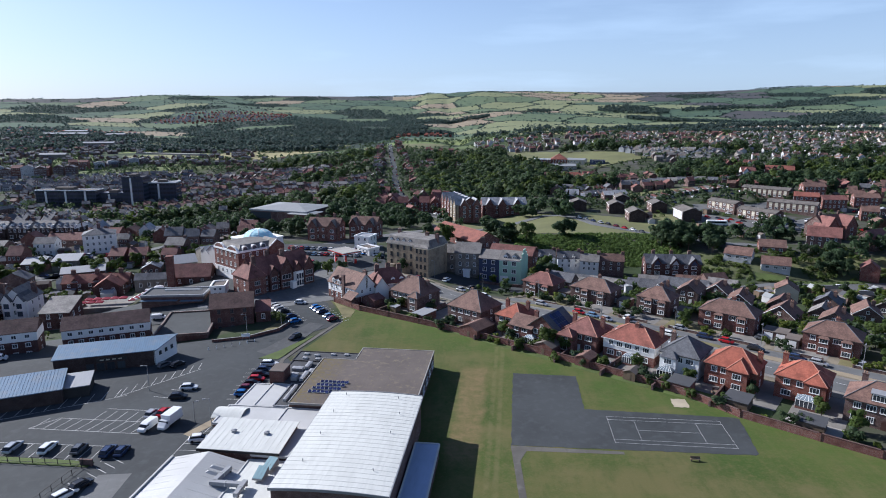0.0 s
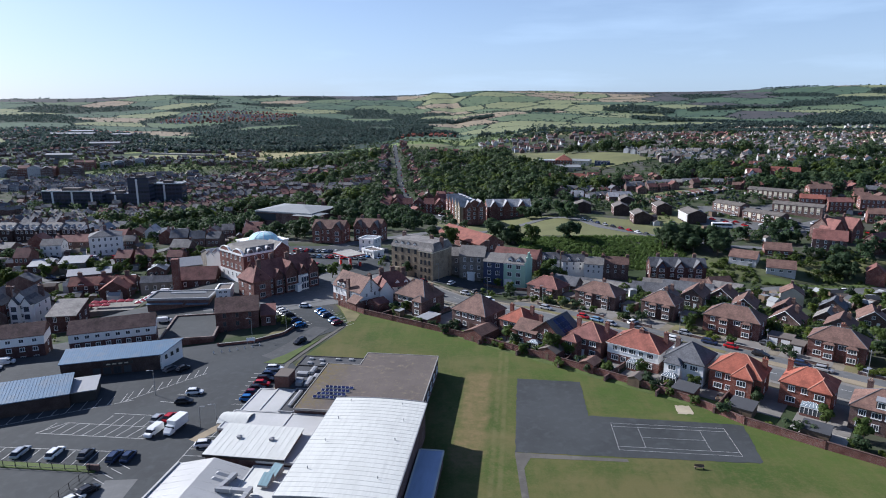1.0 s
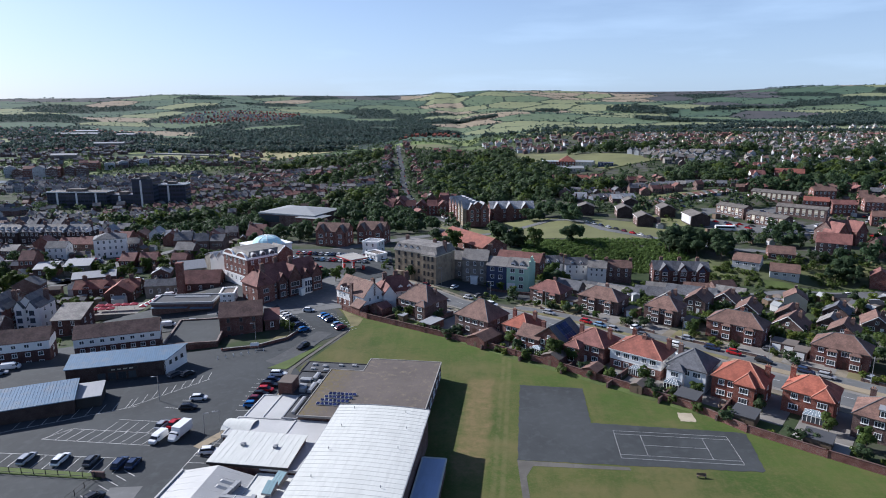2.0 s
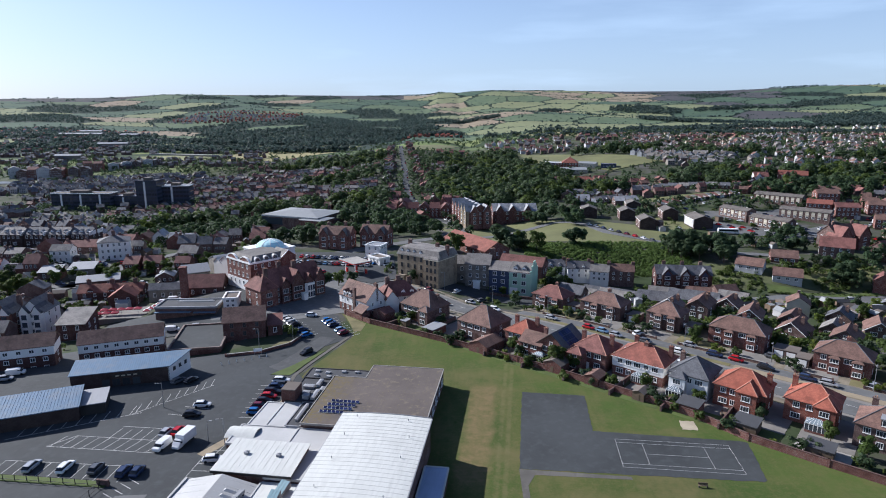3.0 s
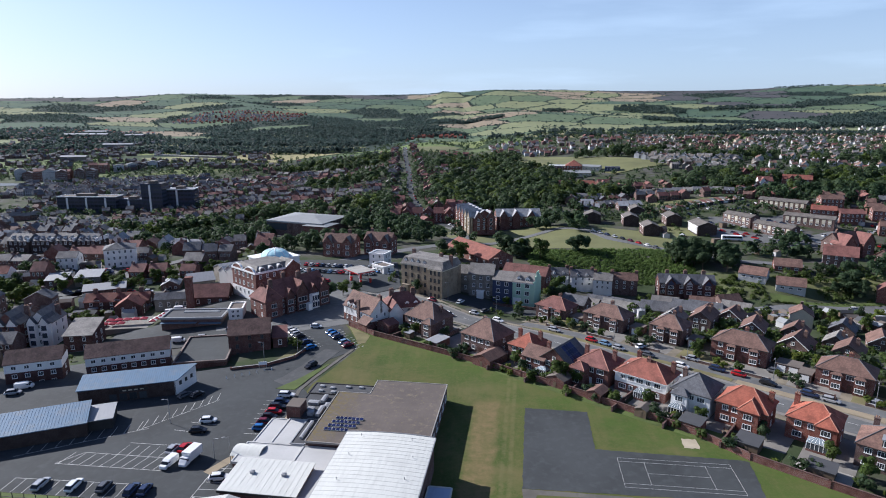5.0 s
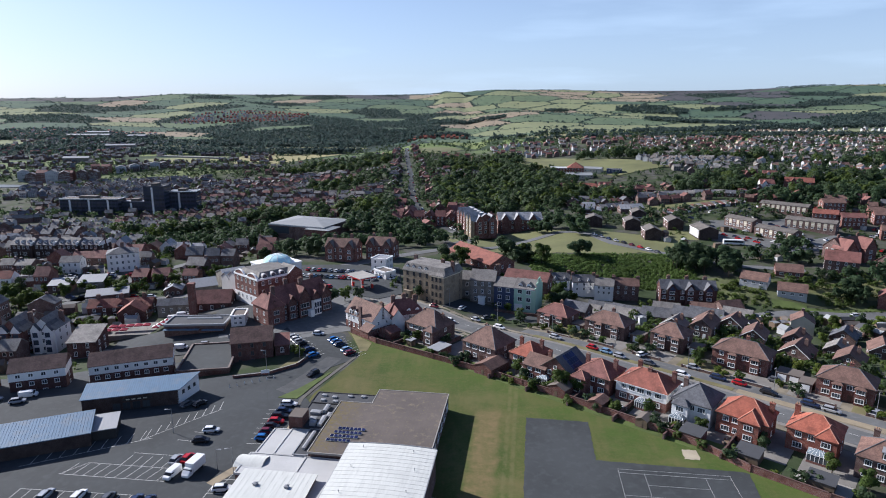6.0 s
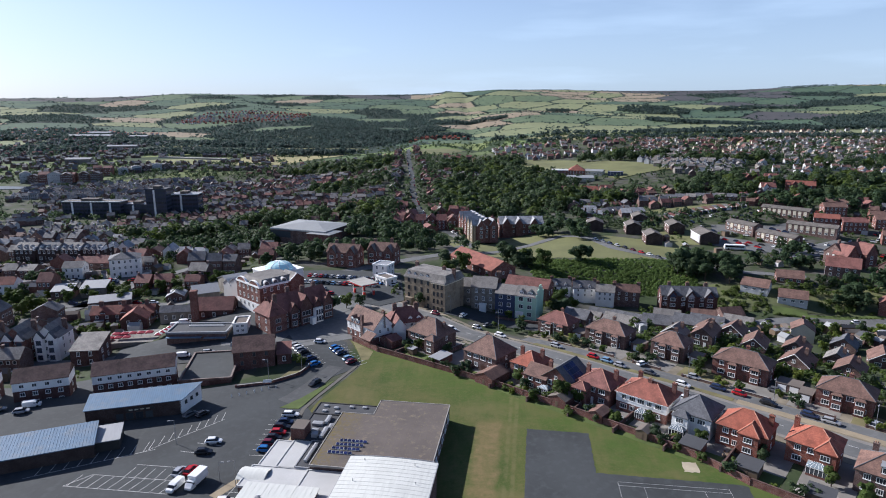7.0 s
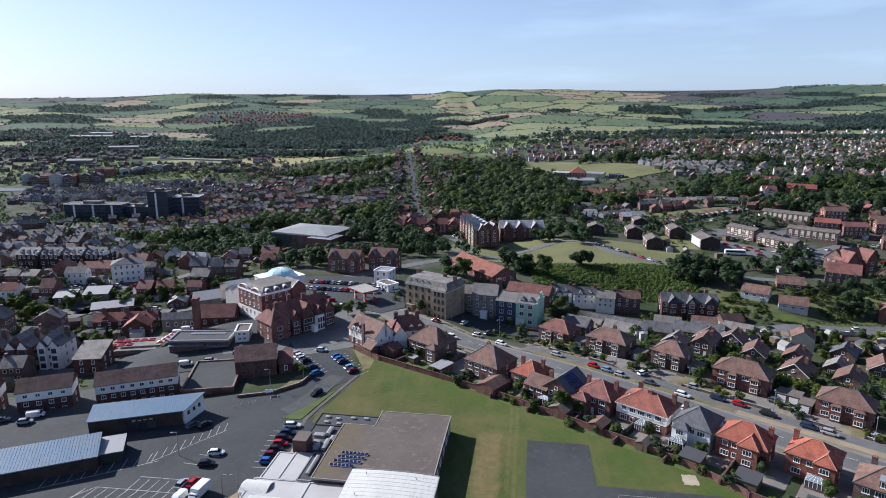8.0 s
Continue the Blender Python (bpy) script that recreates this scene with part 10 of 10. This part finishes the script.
# pale meadows inside the town
for i, (x, y, rx, ry) in enumerate(((-40, 1080, 42, 60), (-330, 1350, 130, 55), (-652, 1442, 52, 46), (42, 392, 50, 40), (82, 380, 46, 34), (120, 372, 22, 30), (190, 494, 42, 13), (146, 405, 24, 20), (196, 284, 34, 10))):
    b = Build()
    n = 28
    lift = 0.5 if y > 600 else 0.07 + 0.012 * i
    mid = len(b.v)
    b.v.append((x, y, float(ground(x, y)) + lift))
    for ring in (0.2, 0.4, 0.6, 0.8, 1.0):
        for k in range(n):
            a = 2 * math.pi * k / n
            px, py = x + math.cos(a) * rx * ring * (1 + 0.06 * math.sin(3 * a)), y + math.sin(a) * ry * ring * (1 + 0.06 * math.cos(5 * a))
            b.v.append((px, py, float(ground(px, py)) + lift))
    for k in range(n):
        b.f.append((0, 1 + k, 1 + (k + 1) % n))
        for r in range(4):
            b.f.append((1 + r * n + k, 1 + (r + 1) * n + k, 1 + (r + 1) * n + (k + 1) % n, 1 + r * n + (k + 1) % n))
    b.m = [0] * len(b.f)
    slab(f"meadow_{i + 1}", b, M_MEADOW, "pale mown meadow among the houses", "grass")
ribbon("meadow", [(70, 880), (112, 835), (150, 780), (190, 725), (208, 690)], 84, 0.6, M_MEADOW, "wide mown school field behind the school", "grass", 10.0, 8)
# harbour, quayside flats and big sheds far down the valley
ring = [(-760, 790), (-610, 794), (-562, 806), (-600, 824), (-680, 832), (-800, 840)]
slab("water", Build().prism(ring, -30, -23.3), M_WATER, "still grey harbour water", "water")
QUAY = [town_kind(14, 13, 13.5, 3.4, M_BRICK, M_TILE_ROSE, "x", 4, 5), town_kind(16, 13, 14.5, 3.4, M_DASH, M_SLATE, "y", 4, 6), town_kind(15, 14, 12.5, 3.4, M_BROWN_BRICK, M_SLATE, "y", 4, 7)]
for o in QUAY:
    o.name = "quay_flats"
    tagged(o, "tall gabled flats along the harbour quay", "flats", "flats along the quay")
for i, (x, y, k) in enumerate(((-592, 862, 0), (-576, 858, 1), (-562, 862, 2), (-568, 884, 0), (-552, 888, 2), (-566, 948, 0), (-550, 950, 0), (-612, 866, 2), (-628, 872, 1), (-536, 892, 2), (-534, 962, 1), (-522, 980, 1), (-511, 992, 2), (-500, 1004, 1), (-489, 1014, 2))):
    m = at(x, y, 14 + (i % 3) * 9, 0.3)
    if i < 3:
        QUAY[k].matrix_basis = m
    else:
        copy_thing(QUAY[k], m).scale = (0.9, 0.9, 0.92 - 0.035 * (i % 4) if i < 10 else 0.6)
for x, y, r, w, d in ((-730, 1325, 14, 60, 18), (-668, 1066, 10, 42, 12), (-965, 1605, 6, 110, 30), (-850, 1630, 6, 46, 26), (-1010, 1730, 4, 60, 24)):
    block("warehouse", x, y, r, w, d, 8, 1, 0, 0, M_GREY_STONE, "gable", 2.5, M_METAL_GREY, "large pale shed with a grey metal roof", "warehouse", "large sheds in the valley", dz=0.5)


# sheds, extensions and lean-tos behind the houses, too small to be told apart
def outbuildings():
    b, g = Build(), random.Random(61)
    areas = ((-335, -125, 208, 335, 420), (-330, -120, 335, 425, 90), (55, 190, 222, 262, 60), (90, 290, 330, 470, 70), (-215, -110, 150, 205, 26), (150, 320, 185, 255, 60), (-100, 60, 440, 560, 60))
    for x0, x1, y0, y1, n in areas:
        for i in range(n):
            x, y = g.uniform(x0, x1), g.uniform(y0, y1)
            if not clear(x, y, -2.0) or len(off_road([(x, y)], 3.0)) == 0:
                continue
            w, d, h, rise = g.uniform(2.2, 6), g.uniform(2.2, 4.5), g.uniform(1.9, 3.2), g.choice((0.15, 0.3, 0.9, 1.3))
            rot, z, n0, k = g.choice((0, 90)) + g.uniform(-10, 25), float(ground(x, y)), len(b.v), g.randrange(4)
            b.gable_wall(-w / 2, w / 2, -d / 2, d / 2, -2, h, rise, "x", g.randrange(3))
            for s in (1, -1):
                q = [(-w / 2 - 0.15, -s * (d / 2 + 0.15), h - 0.05), (w / 2 + 0.15, -s * (d / 2 + 0.15), h - 0.05), (w / 2 + 0.15, 0, h + rise + 0.06), (-w / 2 - 0.15, 0, h + rise + 0.06)]
                b.face(q if s > 0 else q[::-1], 3 + k)
            c, sn = math.cos(radians(rot)), math.sin(radians(rot))
            b.v[n0:] = [(x + vx * c - vy * sn, y + vx * sn + vy * c, z + vz) for vx, vy, vz in b.v[n0:]]
    return tagged(new("outbuildings", b.data("outbuildings", M_BROWN_BRICK, M_WOOD, M_DASH, M_FELT_DARK, M_SLATE, M_METAL_PALE, M_FELT)), "small sheds and lean-tos in back yards", "sheds", kind="stuff")


outbuildings()


# cars far off, along the long street and in the estate
def far_cars():
    b, g = Build(), random.Random(71)
    spots = []
    for (x0, y0), (x1, y1) in zip(LANES, LANES[1:]):
        l = math.hypot(x1 - x0, y1 - y0)
        for i in range(int(l / 7)):
            if g.random() < 0.5:
                o, u = g.choice((-2.7, 2.7)), i * 7 / l
                spots.append((x0 + (x1 - x0) * u - (y1 - y0) / l * o, y0 + (y1 - y0) * u + (x1 - x0) / l * o, math.atan2(y1 - y0, x1 - x0)))
    for i in range(70):
        spots.append((g.uniform(165, 290), g.uniform(350, 460), radians(g.choice((-45, 40)) + g.uniform(-8, 8))))
    for i in range(46):
        spots.append((g.uniform(-330, -130), g.choice((300.5, 304.5)) + g.uniform(-0.4, 0.4), radians(g.choice((2, 182)))))
    for x, y, a in spots:
        if any((x - cx) ** 2 + (y - cy) ** 2 < (r + 1.5) ** 2 for cx, cy, r in TAKEN):
            continue
        k, n0, z = g.randrange(5), len(b.v), float(ground(x, y)) + 0.35
        b.solid([(-2.1, -0.85, 0.15), (2.1, -0.85, 0.15), (2.1, 0.85, 0.15), (-2.1, 0.85, 0.15)], [(-2.0, -0.8, 0.9), (1.95, -0.8, 0.8), (1.95, 0.8, 0.8), (-2.0, 0.8, 0.9)], [(4, 5, 6, 7), (0, 1, 5, 4), (1, 2, 6, 5), (2, 3, 7, 6), (3, 0, 4, 7)], k)
        b.solid([(-1.9, -0.76, 0.9), (1.0, -0.76, 0.84), (1.0, 0.76, 0.84), (-1.9, 0.76, 0.9)], [(-1.4, -0.62, 1.42), (0.3, -0.62, 1.45), (0.3, 0.62, 1.45), (-1.4, 0.62, 1.42)], [(0, 1, 5, 4), (1, 2, 6, 5), (2, 3, 7, 6), (3, 0, 4, 7)], 5)
        b.box(-1.35, -0.6, 1.43, 0.28, 0.6, 1.47, k, False)
        c, sn = math.cos(a), math.sin(a)
        b.v[n0:] = [(x + vx * c - vy * sn, y + vx * sn + vy * c, z + vz) for vx, vy, vz in b.v[n0:]]
    return tagged(new("far_cars", b.data("far_cars", PAINT["white"], PAINT["silver"], PAINT["navy"], PAINT["black"], PAINT["red"], M_CARGLASS)), "small parked cars along the far streets", "cars", kind="stuff")


far_cars()
